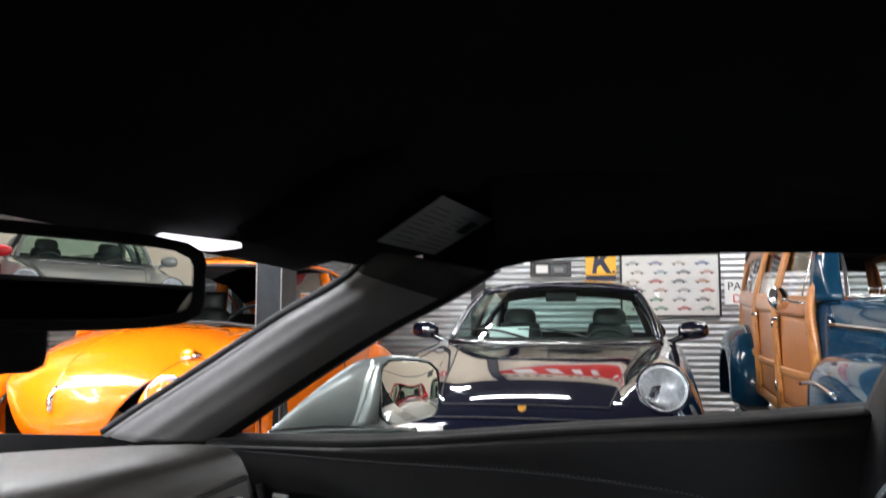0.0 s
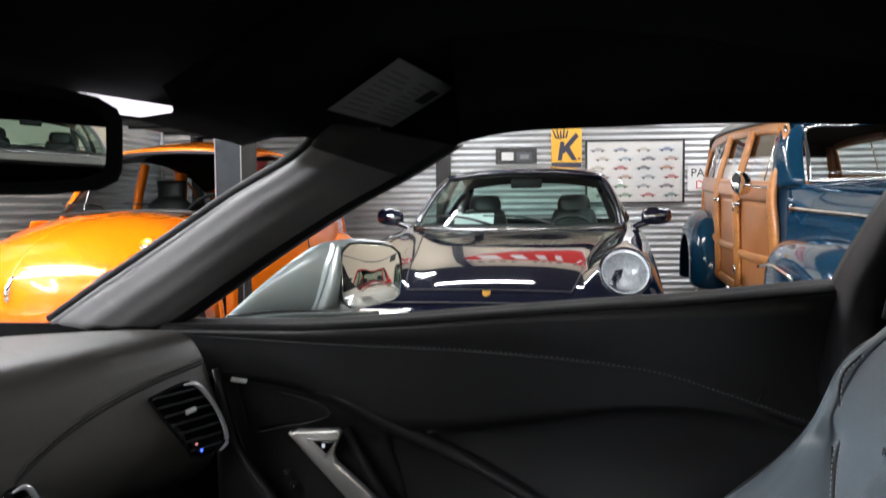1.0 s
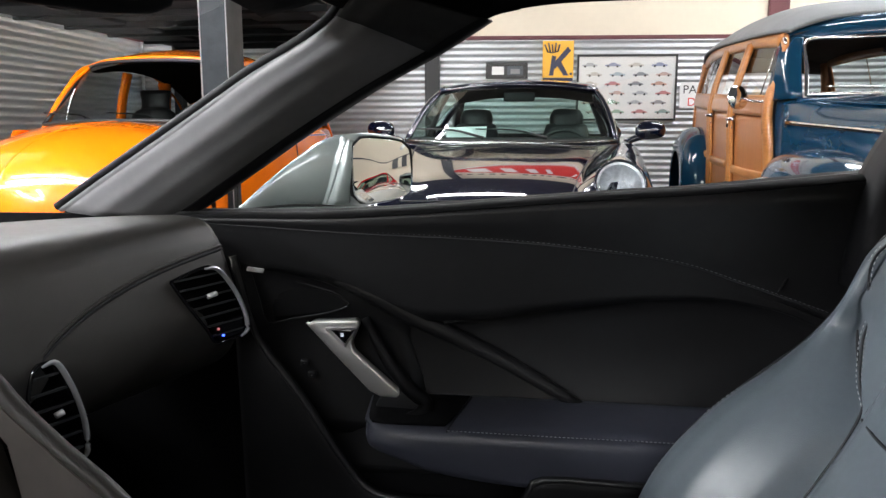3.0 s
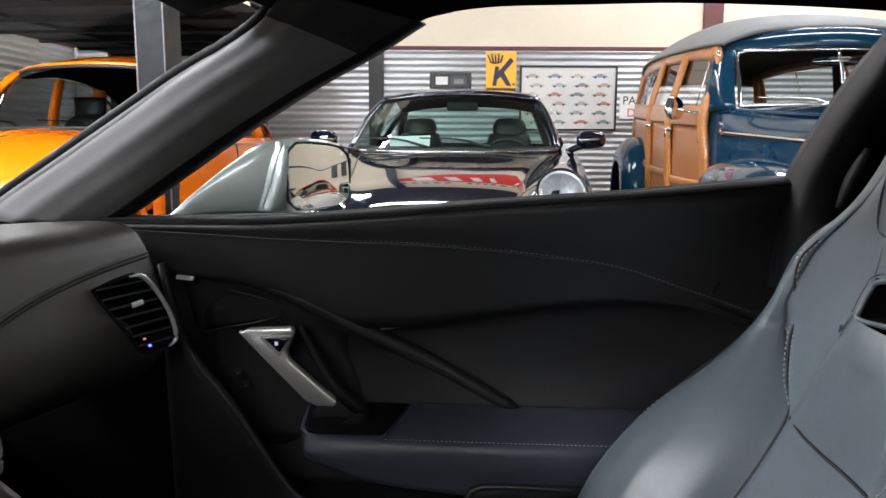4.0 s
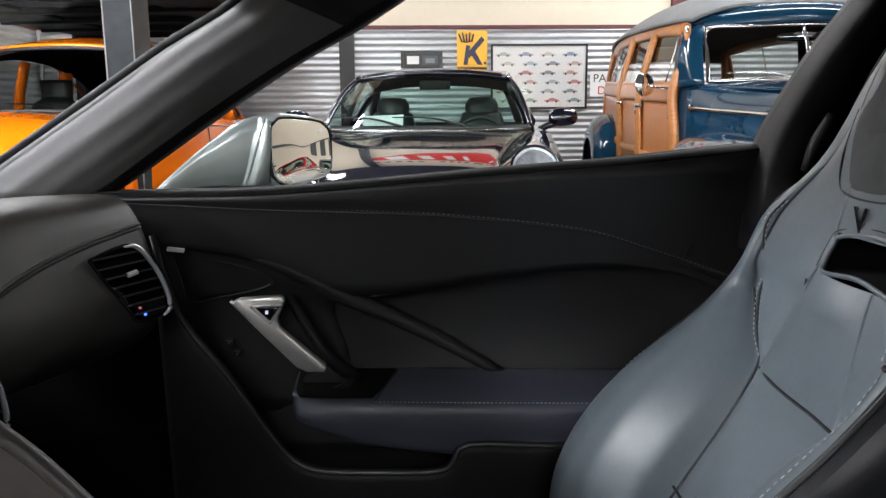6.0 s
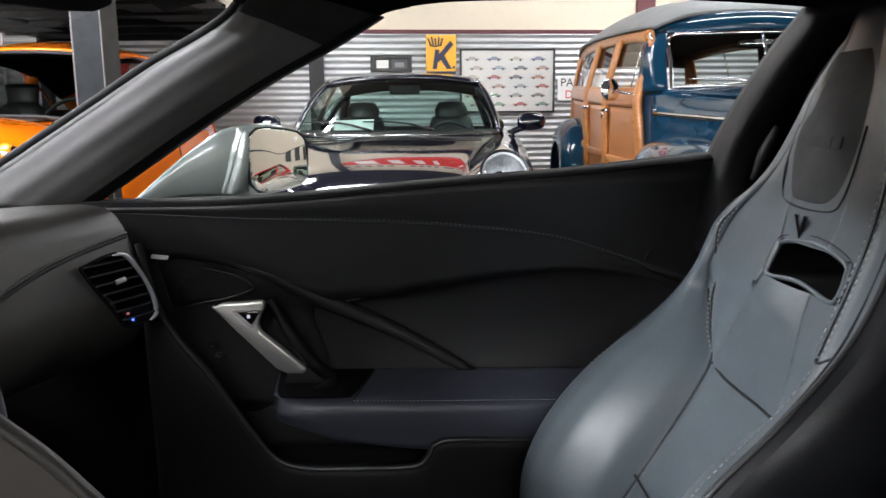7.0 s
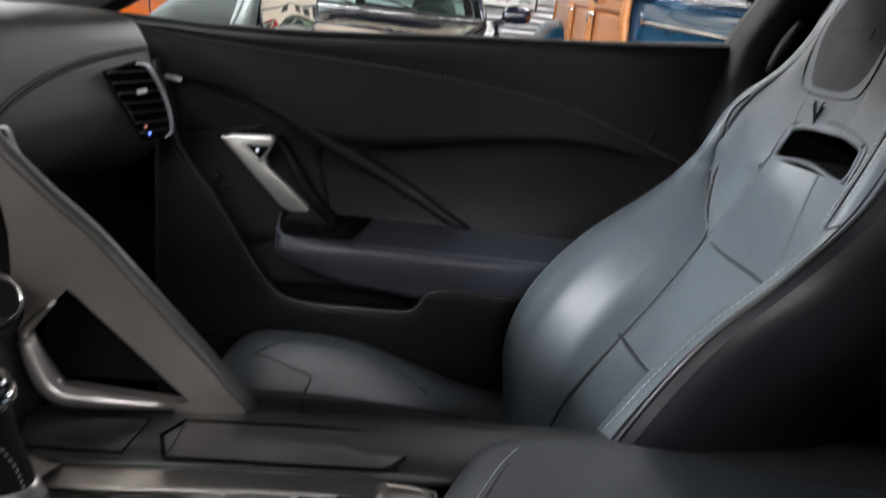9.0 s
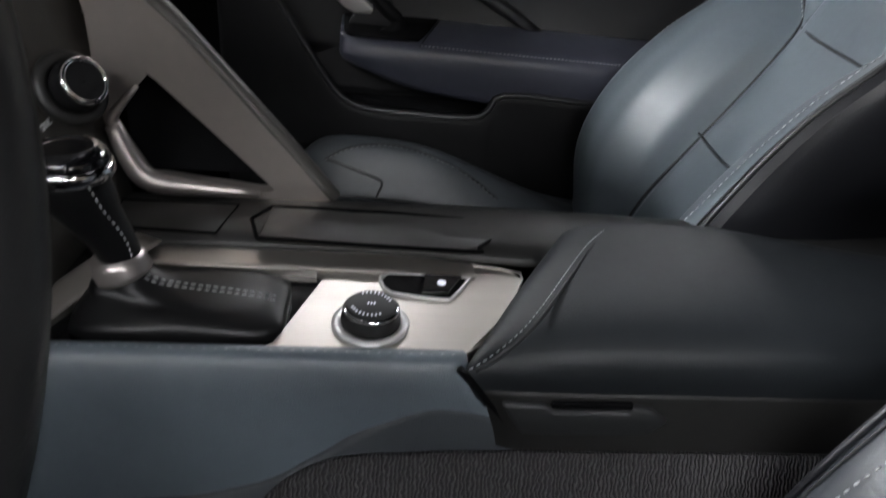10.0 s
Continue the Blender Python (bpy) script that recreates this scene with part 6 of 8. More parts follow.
rskin = sheet("roof_skin", [[(-0.16, y, 1.165) for y in (-0.1, 0.1, 0.52, 0.95, 1.14)], [(0.0, y, z) for y, z in ((-0.08, 1.20), (0.1, 1.235), (0.52, 1.245), (0.95, 1.23), (1.12, 1.18))], [(0.35, y, z) for y, z in ((-0.06, 1.21), (0.1, 1.255), (0.52, 1.265), (0.95, 1.25), (1.10, 1.19))], [(0.85, y, z) for y, z in ((-0.06, 1.17), (0.1, 1.20), (0.52, 1.215), (0.95, 1.195), (1.10, 1.15))]], M["silver"], None, (4, 4), 0.004, "blue silver roof skin of the sports car")
tagged(rskin, category="roof", kind="structure")
# rear quarter and belt pillar
bp = np.array([(0.573, 1.16, 0.80), (0.578, 1.165, 0.90), (0.587, 1.16, 0.945), (0.603, 1.135, 1.0), (0.625, 1.09, 1.07), (0.650, 1.045, 1.128)])
quarter = sheet("belt_pillar", [bp + (0.0, 0.05, 0), bp, bp + (0.014, -0.018, 0), bp + (0.045, -0.028, 0), bp + (0.10, -0.02, 0), bp + (0.2, -0.05, 0)], M["soft_black"], None, (4, 4), 0.004, "black padded pillar behind the door window")
tagged(quarter, category="pillar", kind="structure")
belt = tube("seat_belt", [(0.635, 1.10, 0.72), (0.642, 1.095, 0.85), (0.665, 1.085, 0.98), (0.695, 1.06, 1.05)], 0.022, M["rubber"], None, 4, 10, "black seat belt webbing and guide beside the pillar", flat=0.3)
tagged(belt, category="seat belt")
guide = tube("belt_guide", [(0.612, 1.118, 0.91), (0.622, 1.112, 0.945), (0.634, 1.105, 0.98)], [0.007, 0.011, 0.007], M["matt_black"], None, 4, 10, "black moulded belt guide on the pillar")
tagged(guide, category="seat belt")
bulk = sheet("rear_bulkhead", [[(0.80, y, 0.2) for y in (-0.3, 0.1, 0.52, 0.95, 1.25)], [(0.83, y, 0.55) for y in (-0.3, 0.1, 0.52, 0.95, 1.25)], [(0.86, y, 0.86) for y in (-0.3, 0.1, 0.52, 0.95, 1.2)]], M["void"], None, (2, 2), 0.02, "carpeted bulkhead behind the seats, near black for shade")
tagged(bulk, category="wall", kind="structure")
deckb = sheet("rear_deck", [[(x, y, z) for y in (-0.3, 0.1, 0.52, 0.95, 1.3)] for x, z in ((0.86, 0.86), (1.3, 0.84), (1.9, 0.80))], M["soft_black"], None, (2, 2), 0.01, "dark cargo shelf behind the seats")
tagged(deckb, category="shelf", kind="structure")
tub = sheet("cabin_floor", [[(x, y, z) for y, z in ((-0.35, 0.18), (0.1, 0.16), (0.40, 0.17), (0.44, 0.22), (0.46, 0.45), (0.56, 0.47), (0.62, 0.22), (0.66, 0.17), (1.0, 0.16), (1.28, 0.18))] for x in (-0.9, -0.4, 0.0, 0.4, 0.82)], M["carpet"], None, (2, 3), 0.01, "dark ribbed carpet of the footwells and tunnel")
tagged(tub, category="floor", kind="structure")
fire = sheet("footwell_wall", [[(-0.9 + 0.2 * (z < 0.3), y, z) for y in (-0.35, 0.52, 1.28)] for z in (0.16, 0.5, 0.85)], M["void"], None, (2, 2), 0.02, "front wall of the footwells, near black for shade")
tagged(fire, category="wall", kind="structure")
ldoor = sheet("door_2", [[(x, y, z) for x in (-0.55, -0.2, 0.2, 0.65)] for y, z in ((-0.12, 0.90), (-0.145, 0.895), (-0.16, 0.80), (-0.2, 0.6), (-0.2, 0.25))], M["door_leather"], None, (4, 3), 0.02, "black leather driver's door of the sports car")
tagged(ldoor, category="car door", kind="structure")
lskin = sheet("door_2_skin", [[(x, y, z) for x in (-0.55, -0.2, 0.2, 0.65)] for y, z in ((-0.16, 0.885), (-0.38, 0.80), (-0.42, 0.55), (-0.36, 0.25))], M["silver"], None, (4, 3), 0.004, "blue silver painted driver's door skin")
tagged(lskin, category="car door", kind="structure")
lp = np.array([(-0.47, -0.185, 0.885), (-0.3, -0.12, 0.98), (-0.154, -0.06, 1.06), (-0.04, -0.02, 1.13)])
lpil = sheet("driver_pillar", [lp + (0, -0.03, 0.01), lp, lp + (0.08, 0.0, -0.02), lp + (0.12, -0.03, -0.03)], M["pillar"], None, (4, 4), 0.004, "dark grey driver's windscreen pillar")
tagged(lpil, category="pillar", kind="structure")
ws = sheet("windscreen", [[(-0.88, y, 0.86) for y in (-0.2, 0.1, 0.52, 0.95, 1.24)], [(-0.48 - 0.1 * (1 - abs(y - 0.52)), y, 1.02) for y in (-0.13, 0.1, 0.52, 0.95, 1.17)], [(-0.09 - 0.05 * (1 - abs(y - 0.52)), y, 1.155) for y in (-0.02, 0.1, 0.52, 0.95, 1.06)]], M["glass_screen"], None, (6, 6), 0.0, "clear laminated windscreen")
ws.visible_shadow = False
tagged(ws, category="windscreen", kind="structure")
scar = thing("sports_car", "blue silver sports car with its doors shut, seen from inside", "car", pose(0, 0, 0))
for s_, y_ in ((1, 1.24), (-1, -0.2)):
    side_y = lambda o: y_ + s_ * o
    sheet("front_wing", [[(x, side_y(o), z) for x in (-2.12, -1.8, -1.2, -0.7, -0.55)] for o, z in ((0.0, 0.785), (0.12, 0.74), (0.2, 0.62))] + [[(x, side_y(0.21), z) for x, z in ((-2.12, 0.5), (-1.8, 0.62), (-1.2, 0.60), (-0.7, 0.4), (-0.55, 0.28))]], M["silver"], scar, (3, 4), 0.004, "blue silver front wing")
    sheet("rear_wing", [[(x, side_y(o), z) for x in (0.66, 1.1, 1.6, 2.1, 2.42)] for o, z in ((0.0, 0.87), (0.12, 0.83), (0.2, 0.68))] + [[(x, side_y(0.21), z) for x, z in ((0.66, 0.28), (1.1, 0.5), (1.6, 0.66), (2.1, 0.5), (2.42, 0.4))]], M["silver"], scar, (3, 4), 0.004, "blue silver rear wing")
    wheel(scar, side_y(0.09), 0, 0.335, 0.26, M["satin"], s_).matrix_local = Matrix(((0, 1, 0, -1.5), (1, 0, 0, 0), (0, 0, 1, 0), (0, 0, 0, 1)))
    wheel(scar, side_y(0.09), 0, 0.345, 0.30, M["satin"], s_).matrix_local = Matrix(((0, 1, 0, 1.2), (1, 0, 0, 0), (0, 0, 1, 0), (0, 0, 0, 1)))
    box("sill_panel", (1.4, 0.12, 0.14), (0.03, side_y(0.12), 0.2), M["silver"], scar, 0.03, smooth=True)
sheet("nose_panel", [[(-2.1, y, 0.72) for y in (-0.38, 0.1, 0.52, 0.95, 1.42)], [(-2.25, y, 0.55) for y in (-0.3, 0.1, 0.52, 0.95, 1.34)], [(-2.2, y, 0.22) for y in (-0.3, 0.1, 0.52, 0.95, 1.34)]], M["silver"], scar, (4, 4), 0.006)
sheet("tail_face", [[(2.44, y, 0.86) for y in (-0.3, 0.1, 0.52, 0.95, 1.34)], [(2.5, y, 0.6) for y in (-0.36, 0.1, 0.52, 0.95, 1.4)], [(2.42, y, 0.26) for y in (-0.3, 0.1, 0.52, 0.95, 1.34)]], M["silver"], scar, (4, 4), 0.006)
nose = sheet("bonnet", [[(x, y, z) for y, z in ((-0.40, 0.62), (-0.2, 0.78), (0.1, 0.80), (0.52, 0.82 - 0.06 * f), (0.95, 0.80), (1.24, 0.78), (1.44, 0.62))] for x, f in ((-0.88, 0), (-1.3, 0.3), (-1.7, 0.6), (-2.1, 1.6))], M["silver"], scar, (3, 3), 0.004, "blue silver bonnet")
sheet("tail_panel", [[(x, y, z) for y, z in ((-0.40, 0.6), (-0.25, 0.85), (0.1, 0.86), (0.52, 0.87), (0.95, 0.86), (1.29, 0.85), (1.44, 0.6))] for x in (1.9, 2.2, 2.45)], M["silver"], scar, (3, 3), 0.004, "blue silver tail deck")

# black rear bulkhead behind the seats, open above towards the tailgate
bulk = sheet("rear_bulkhead", [[(x, 0.52 + (y - 0.52) * w_, z) for y in (-0.22, 0.1, 0.52, 0.95, 1.29)] for x, z, w_ in ((0.80, 0.18, 1), (0.80, 0.6, 1), (0.80, 0.99, 0.85), (0.82, 1.03, 0.8), (0.95, 1.026, 0.75), (1.5, 0.92, 0.7), (1.9, 0.85, 0.7))], M["headliner"], None, (3, 3), 0.01, "black carpeted rear bulkhead and load cover")
tagged(bulk, category="wall", kind="structure")
for s_, y_ in ((1, 1.08), (-1, -0.03)):
    qf = sheet("rear_quarter", [[(x, y_ + s_ * o, z) for o, z in ((0.09, 0.85), (0.0, zt - 0.12), (-0.08, zt))] for x, zt in ((0.72, 1.14), (1.0, 1.10), (1.3, 1.04))], M["headliner"], None, (3, 3), 0.03, "black lining of the rear quarter")
    tagged(qf, category="wall", kind="structure")

# sun visor with label
visor = thing("sun_visor", "black suede sun visor with a printed label", "sun visor", pose(0, 0, 0))
vis = [[(-0.055, 0.70, 1.112), (-0.05, 0.88, 1.112), (-0.035, 1.02, 1.115), (-0.01, 1.05, 1.12)],
       [(0.02, 0.70, 1.157), (0.02, 0.88, 1.155), (0.03, 1.02, 1.136), (0.045, 1.052, 1.134)],
       [(0.10, 0.70, 1.2), (0.10, 0.88, 1.2), (0.11, 1.02, 1.178), (0.115, 1.045, 1.165)]]
sheet("pad", [[(x, y, z + 0.011) for x, y, z in r] for r in vis], M["headliner"], visor, (5, 5), 0.012)
LAB = [np.array(p) for p in ((0.004, 0.906, 1.1395), (0.074, 0.891, 1.1825), (0.115, 1.027, 1.1755), (0.046, 1.033, 1.1355))]


def on_label(u, v, drop=0.0):
    p = LAB[0] * (1 - u) * (1 - v) + LAB[1] * u * (1 - v) + LAB[2] * u * v + LAB[3] * (1 - u) * v
    return tuple(p + np.array((0.477, -0.187, -0.858)) * drop)


def label_patch(name, u0, u1, v0, v1, drop, mat, parent):
    q = [on_label(u, v, drop) for u, v in ((u0, v0), (u1, v0), (u1, v1), (u0, v1))]
    return mesh_object(name, q, [(0, 1, 2, 3)], mat, parent, smooth=False)


lab = label_patch("label", 0, 1, 0, 1, 0.0035, M["label"], visor)
tagged(lab, "grey printed warning label")
for i in range(9):
    label_patch("print_bar", 0.1 + 0.088 * i, 0.135 + 0.088 * i, 0.08, 0.45 - 0.05 * (i % 3), 0.0043, M["label_ink"], lab)
    label_patch("print_bar", 0.1 + 0.088 * i, 0.135 + 0.088 * i, 0.53, (0.72 if 3 < i else 0.93) - 0.04 * (i % 2), 0.0043, M["label_ink"], lab)
label_patch("print_block", 0.55, 0.82, 0.76, 0.93, 0.0044, M["matt_black"], lab)
lens_ = box("map_lamp", (0.034, 0.085, 0.005), (-0.107, 0.725, 1.1195), M["map_lamp"], None, 0.002, (0, -3, -20), "lit white lens at the windscreen header")
tagged(lens_, category="lamp")

# interior mirror
rear = thing("rear_view_mirror", "black framed interior mirror on a stalk", "car mirror", pose(-0.109, 0.4735, 1.1135, 0, 2.9, -26))


def flat_ring(x, hy, hz, n=40, power=6.0):
    out = []
    for q in np.linspace(0, 2 * np.pi, n + 1)[:-1]:
        c_, s_ = math.cos(q), math.sin(q)
        r = (abs(c_) ** power + abs(s_) ** power) ** (-1 / power)
        out.append((x, hy * r * c_, hz * r * s_))
    return out


def low_ring(x, hy, hz):
    return [(a_, b_ + 0.012, c_ - 0.032) for a_, b_, c_ in flat_ring(x, hy, hz)]


ring_loft("mirror_case", [low_ring(-0.034, 0.06, 0.014), low_ring(-0.024, 0.118, 0.022), low_ring(-0.006, 0.139, 0.027), low_ring(0.004, 0.140, 0.028), low_ring(0.006, 0.137, 0.025)], M["matt_black"], rear, 3)
ring_loft("mirror_glass", [[(x_, y_ + 0.010, z_ - 0.032) for x_, y_, z_ in flat_ring(0.0064, 0.130, 0.0225)], [(x_, y_ + 0.010, z_ - 0.032) for x_, y_, z_ in flat_ring(0.0078, 0.129, 0.0215)]], M["mirror"], rear, 1, "mirror glass", smooth=False)
tube("stalk", [(-0.025, 0, -0.026), (-0.06, 0, 0.02), (-0.07, 0.01, 0.05)], 0.011, M["matt_black"], rear)
box("mirror_chin", (0.03, 0.075, 0.044), (-0.012, 0.020, -0.060), M["matt_black"], rear, 0.008, smooth=True)
box("sensor_case", (0.05, 0.09, 0.045), (-0.10, 0.0, 0.03), M["matt_black"], rear, 0.012, smooth=True)

# ---------------------------------------------------------------- dashboard
dash = thing("dashboard", "charcoal leather dashboard with round edged air vents", "dashboard", pose(0, 0, 0))
DY = [-0.2, 0.1, 0.35, 0.55, 0.70, 0.80, 0.87, 0.98, 1.06, 1.10, 1.125]
DF = [-0.37, -0.39, -0.41, -0.395, -0.362, -0.337, -0.315, -0.276, -0.244, -0.228, -0.219]
PROF = [(-0.50, 0.862), (-0.28, 0.878), (-0.10, 0.889), (-0.035, 0.889), (-0.010, 0.881), (0.0, 0.868), (0.006, 0.855), (0.016, 0.82), (0.026, 0.77), (0.012, 0.725), (-0.03, 0.70), (-0.12, 0.69), (-0.3, 0.68)]
rows = [[(f + dx, y, z - (0.012 if 4 <= i <= 6 else 0) * max(0, 1.0 - y) * 2.0 - 0.05 * max(0, y - 1.06) * (i in (0,))) for y, f in zip(DY, DF)] for i, (dx, z) in enumerate(PROF)]
sheet("pad", rows, M["dash"], dash, (4, 4), 0.006, "charcoal leather covered pad")
for a_, b_ in ((0, 7), (6, 13)):
    side_ = [np.array(r[-1]) for r in rows[a_:b_]]
    sheet("end_cap", [[tuple(p_) for p_ in side_], [tuple(p_ + (-0.004, 0.012, -0.002)) for p_ in side_], [tuple(p_ + (-0.05, 0.02, -0.004)) for p_ in side_]], M["dash"], dash, (2, 3))
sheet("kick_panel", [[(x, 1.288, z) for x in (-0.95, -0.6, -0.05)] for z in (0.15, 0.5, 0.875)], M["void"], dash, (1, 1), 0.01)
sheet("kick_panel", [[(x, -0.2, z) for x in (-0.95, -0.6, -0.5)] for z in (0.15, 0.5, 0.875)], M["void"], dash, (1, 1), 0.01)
SEAM = [(0.72, 0.700), (0.78, 0.712), (0.82, 0.740), (0.87, 0.790), (0.92, 0.815), (0.98, 0.832), (1.04, 0.843), (1.10, 0.85), (1.123, 0.852)]
seam_line = [(float(np.interp(y, DY, DF)) + float(np.interp(-z, [-q[1] for q in PROF[3:11]], [q[0] for q in PROF[3:11]])) + 0.0035, y, z) for y, z in SEAM]
tube("pad_seam", seam_line, 0.0022, M["seam"], dash, 4, 6)
tube("pad_welt", [(x - 0.0005, y, z + 0.0042) for x, y, z in seam_line], 0.0018, M["dash"], dash, 4, 6)


def vent(centre, across, up, half_w, half_h, name, blades, shape, bright, tab):
    """Air vent: a dark mouth, level blades cut to its outline and a bright curved edge."""
    C, A, U = (np.array(v, float) for v in (centre, across, up))
    A, U = A / np.linalg.norm(A), U / np.linalg.norm(U)
    N = np.cross(A, U)
    N = N if N[0] > 0 else -N
    P = lambda a, b, d: tuple(C + A * half_w * a + U * half_h * b + N * (d + 0.005))
    line = glide(list(shape) + [shape[0]], 5)[:-1]
    n = len(line)
    v = mesh_object(name, [P(a, b, 0.0035) for a, b in line], [tuple(range(n))], M["void"], dash, smooth=False)
    tube("vent_rim", [P(a, b, 0.006) for a, b in shape], 0.0022, M["gloss_black"], v, 5, 8, closed=True)
    tube("bright_edge", [P(a * 1.01, b, 0.0115) for a, b in bright], [0.0012] + [0.0030] * (len(bright) - 2) + [0.0014], M["bright_trim"], v, 5, 10, "bright satin edge")
    lo, hi = line[:, 1].min(), line[:, 1].max()
    for i in range(blades):
        b = hi - (i + 0.8) * (hi - lo) / (blades + 0.6)
        inside = []
        for k_ in range(n):
            (a0, b0), (a1, b1) = line[k_], line[(k_ + 1) % n]
            if (b0 - b) * (b1 - b) < 0:
                inside.append(a0 + (a1 - a0) * (b - b0) / (b1 - b0))
        if len(inside) < 2:
            continue
        a0, a1 = min(inside) + 0.04, max(inside) - 0.12
        th = 0.0011 / half_h
        q = [P(a0, b + th, 0.004), P(a1, b + th, 0.004), P(a1, b + 3 * th, 0.0125), P(a0, b + 3 * th, 0.0125), P(a0, b - th, 0.004), P(a1, b - th, 0.004), P(a1, b + th, 0.0125), P(a0, b + th, 0.0125)]
        mesh_object("blade", q, [(3, 2, 1, 0), (4, 5, 6, 7), (0, 1, 5, 4), (1, 2, 6, 5), (2, 3, 7, 6), (3, 0, 4, 7)], M["latch_grey"], v, smooth=False)
    tube("blade_tab", [P(tab[0] - 0.12, tab[1], 0.0135), P(tab[0] + 0.12, tab[1] + 0.03, 0.0135)], 0.0032, M["satin"], v, 1, 8)
    return v, P


OUTER_VENT = [(-0.94, 0.81), (-0.25, 0.98), (0.21, 0.94), (0.67, 0.39), (0.99, -0.25), (1.10, -0.82), (0.84, -0.97), (0.26, -0.97), (-0.01, -0.58), (-0.58, 0.24)]
INNER_VENT = [(0.25, 0.84), (-0.30, 0.80), (-0.59, 0.24), (-0.5, -0.3), (0.13, -1.0), (0.82, -1.46), (1.08, -1.26), (1.05, -0.6), (0.88, -0.1)]
v, P = vent((-0.219, 1.072, 0.792), (0.52, 0.85, 0.02), (0.02, 0.0, 1.0), 0.050, 0.047, "air_vent", 7, OUTER_VENT, [(-0.1, 1.0), (0.25, 0.93), (0.68, 0.39), (1.0, -0.25), (1.11, -0.8), (0.9, -0.98)], (0.05, 0.3))
mesh_object("climate_keys", [P(0.02, -0.48, 0.012), P(0.92, -0.40, 0.012), P(0.98, -0.85, 0.012), P(0.3, -0.93, 0.012)], [(0, 1, 2, 3)], M["gloss_black"], v, smooth=False)
for a, b, mt in ((0.22, -0.60, "led_red"), (0.36, -0.80, "led_blue")):
    box("indicator", (0.003, 0.0028, 0.0028), P(a, b, 0.0125), M[mt], v, 0.0008)
vent((-0.296, 0.868, 0.748), (0.42, 0.9, 0.0), (0.0, 0.0, 1.0), 0.030, 0.045, "air_vent", 6, INNER_VENT, [(-0.2, 0.83), (0.28, 0.84), (0.7, 0.3), (0.9, -0.1), (1.07, -0.6), (1.1, -1.25), (0.85, -1.46)], (0.2, -0.25))

# ---------------------------------------------------------------- centre stack and console
con = thing("centre_console", "leather and brushed metal centre console", "console", pose(0, 0, 0))
panel = [(-0.028, 0.583), (-0.064, 0.628), (-0.105, 0.676), (-0.154, 0.733), (-0.19, 0.766), (-0.222, 0.798), (-0.25, 0.828), (-0.31, 0.848), (-0.30, 0.835), (-0.25, 0.81), (-0.224, 0.775), (-0.217, 0.735), (-0.216, 0.69), (-0.217, 0.655), (-0.200, 0.61), (-0.18, 0.586), (-0.08, 0.583)]
hole = [(-0.176, 0.690), (-0.169, 0.687), (-0.085, 0.602), (-0.082, 0.594), (-0.090, 0.592), (-0.170, 0.602), (-0.186, 0.607), (-0.207, 0.650), (-0.204, 0.658)]


def pierced(name, outer, inner, depth, mat, parent, at, label=""):
    """A plate with one opening: outer and inner outlines joined round the opening."""
    bm = bmesh.new()
    vo = [bm.verts.new((x, 0, z)) for x, z in outer]
    vi = [bm.verts.new((x, 0, z)) for x, z in inner]
    es = [bm.edges.new((a[i], a[(i + 1) % len(a)])) for a in (vo, vi) for i in range(len(a))]
    bmesh.ops.triangle_fill(bm, use_beauty=True, use_dissolve=False, edges=es, normal=(0, -1, 0))
    got = bmesh.ops.extrude_face_region(bm, geom=bm.faces[:])
    bmesh.ops.translate(bm, verts=[v_ for v_ in got["geom"] if isinstance(v_, bmesh.types.BMVert)], vec=(0, depth, 0))
    bmesh.ops.recalc_face_normals(bm, faces=bm.faces)
    bm.transform(at)
    return part(name, bm, mat, parent, label, False)


def rounded(outline, k=3):
    return [tuple(p) for p in glide(list(outline) + [outline[0]], k)[:-1]]


pierced("grab_panel", panel, rounded(hole, 2), 0.014, M["grey_satin"], con, pose(0, 0.712, 0), "satin grey grab panel with an open pocket")
tube("panel_edge", [(x, 0.722, z) for x, z in panel[:8]], 0.0085, M["dash"], con, 4, 10, "dark leather edge roll")
tube("pocket_lip", [(x, 0.711, z) for x, z in ((-0.184, 0.681), (-0.204, 0.658), (-0.207, 0.648), (-0.198, 0.625), (-0.187, 0.608))], [0.002, 0.0045, 0.005, 0.005, 0.005], M["warm_satin"], con, 4, 8, label="bronze grey satin lip")
tube("pocket_sill", [(-0.206, 0.708, 0.648), (-0.196, 0.706, 0.622), (-0.184, 0.705, 0.604), (-0.16, 0.705, 0.598), (-0.09, 0.709, 0.592)], [0.007, 0.009, 0.0095, 0.009, 0.004], M["warm_satin"], con, 4, 10)
mesh_object("pocket_lining", [(-0.215, 0.775, 0.58), (-0.07, 0.775, 0.58), (-0.085, 0.775, 0.61), (-0.165, 0.775, 0.695), (-0.215, 0.775, 0.675)], [(0, 1, 2, 3, 4)], M["void"], con, smooth=False)
sheet("stack_face", [[(-0.36, 0.40, 0.86), (-0.36, 0.52, 0.86), (-0.33, 0.64, 0.855), (-0.26, 0.718, 0.85)], [(-0.29, 0.40, 0.74), (-0.29, 0.52, 0.74), (-0.27, 0.64, 0.74), (-0.222, 0.716, 0.74)], [(-0.25, 0.40, 0.66), (-0.25, 0.52, 0.66), (-0.235, 0.64, 0.66), (-0.218, 0.714, 0.66)], [(-0.22, 0.42, 0.58), (-0.22, 0.52, 0.58), (-0.21, 0.64, 0.58), (-0.2, 0.715, 0.58)]], M["dash"], con, (3, 3), 0.006, "charcoal control stack")
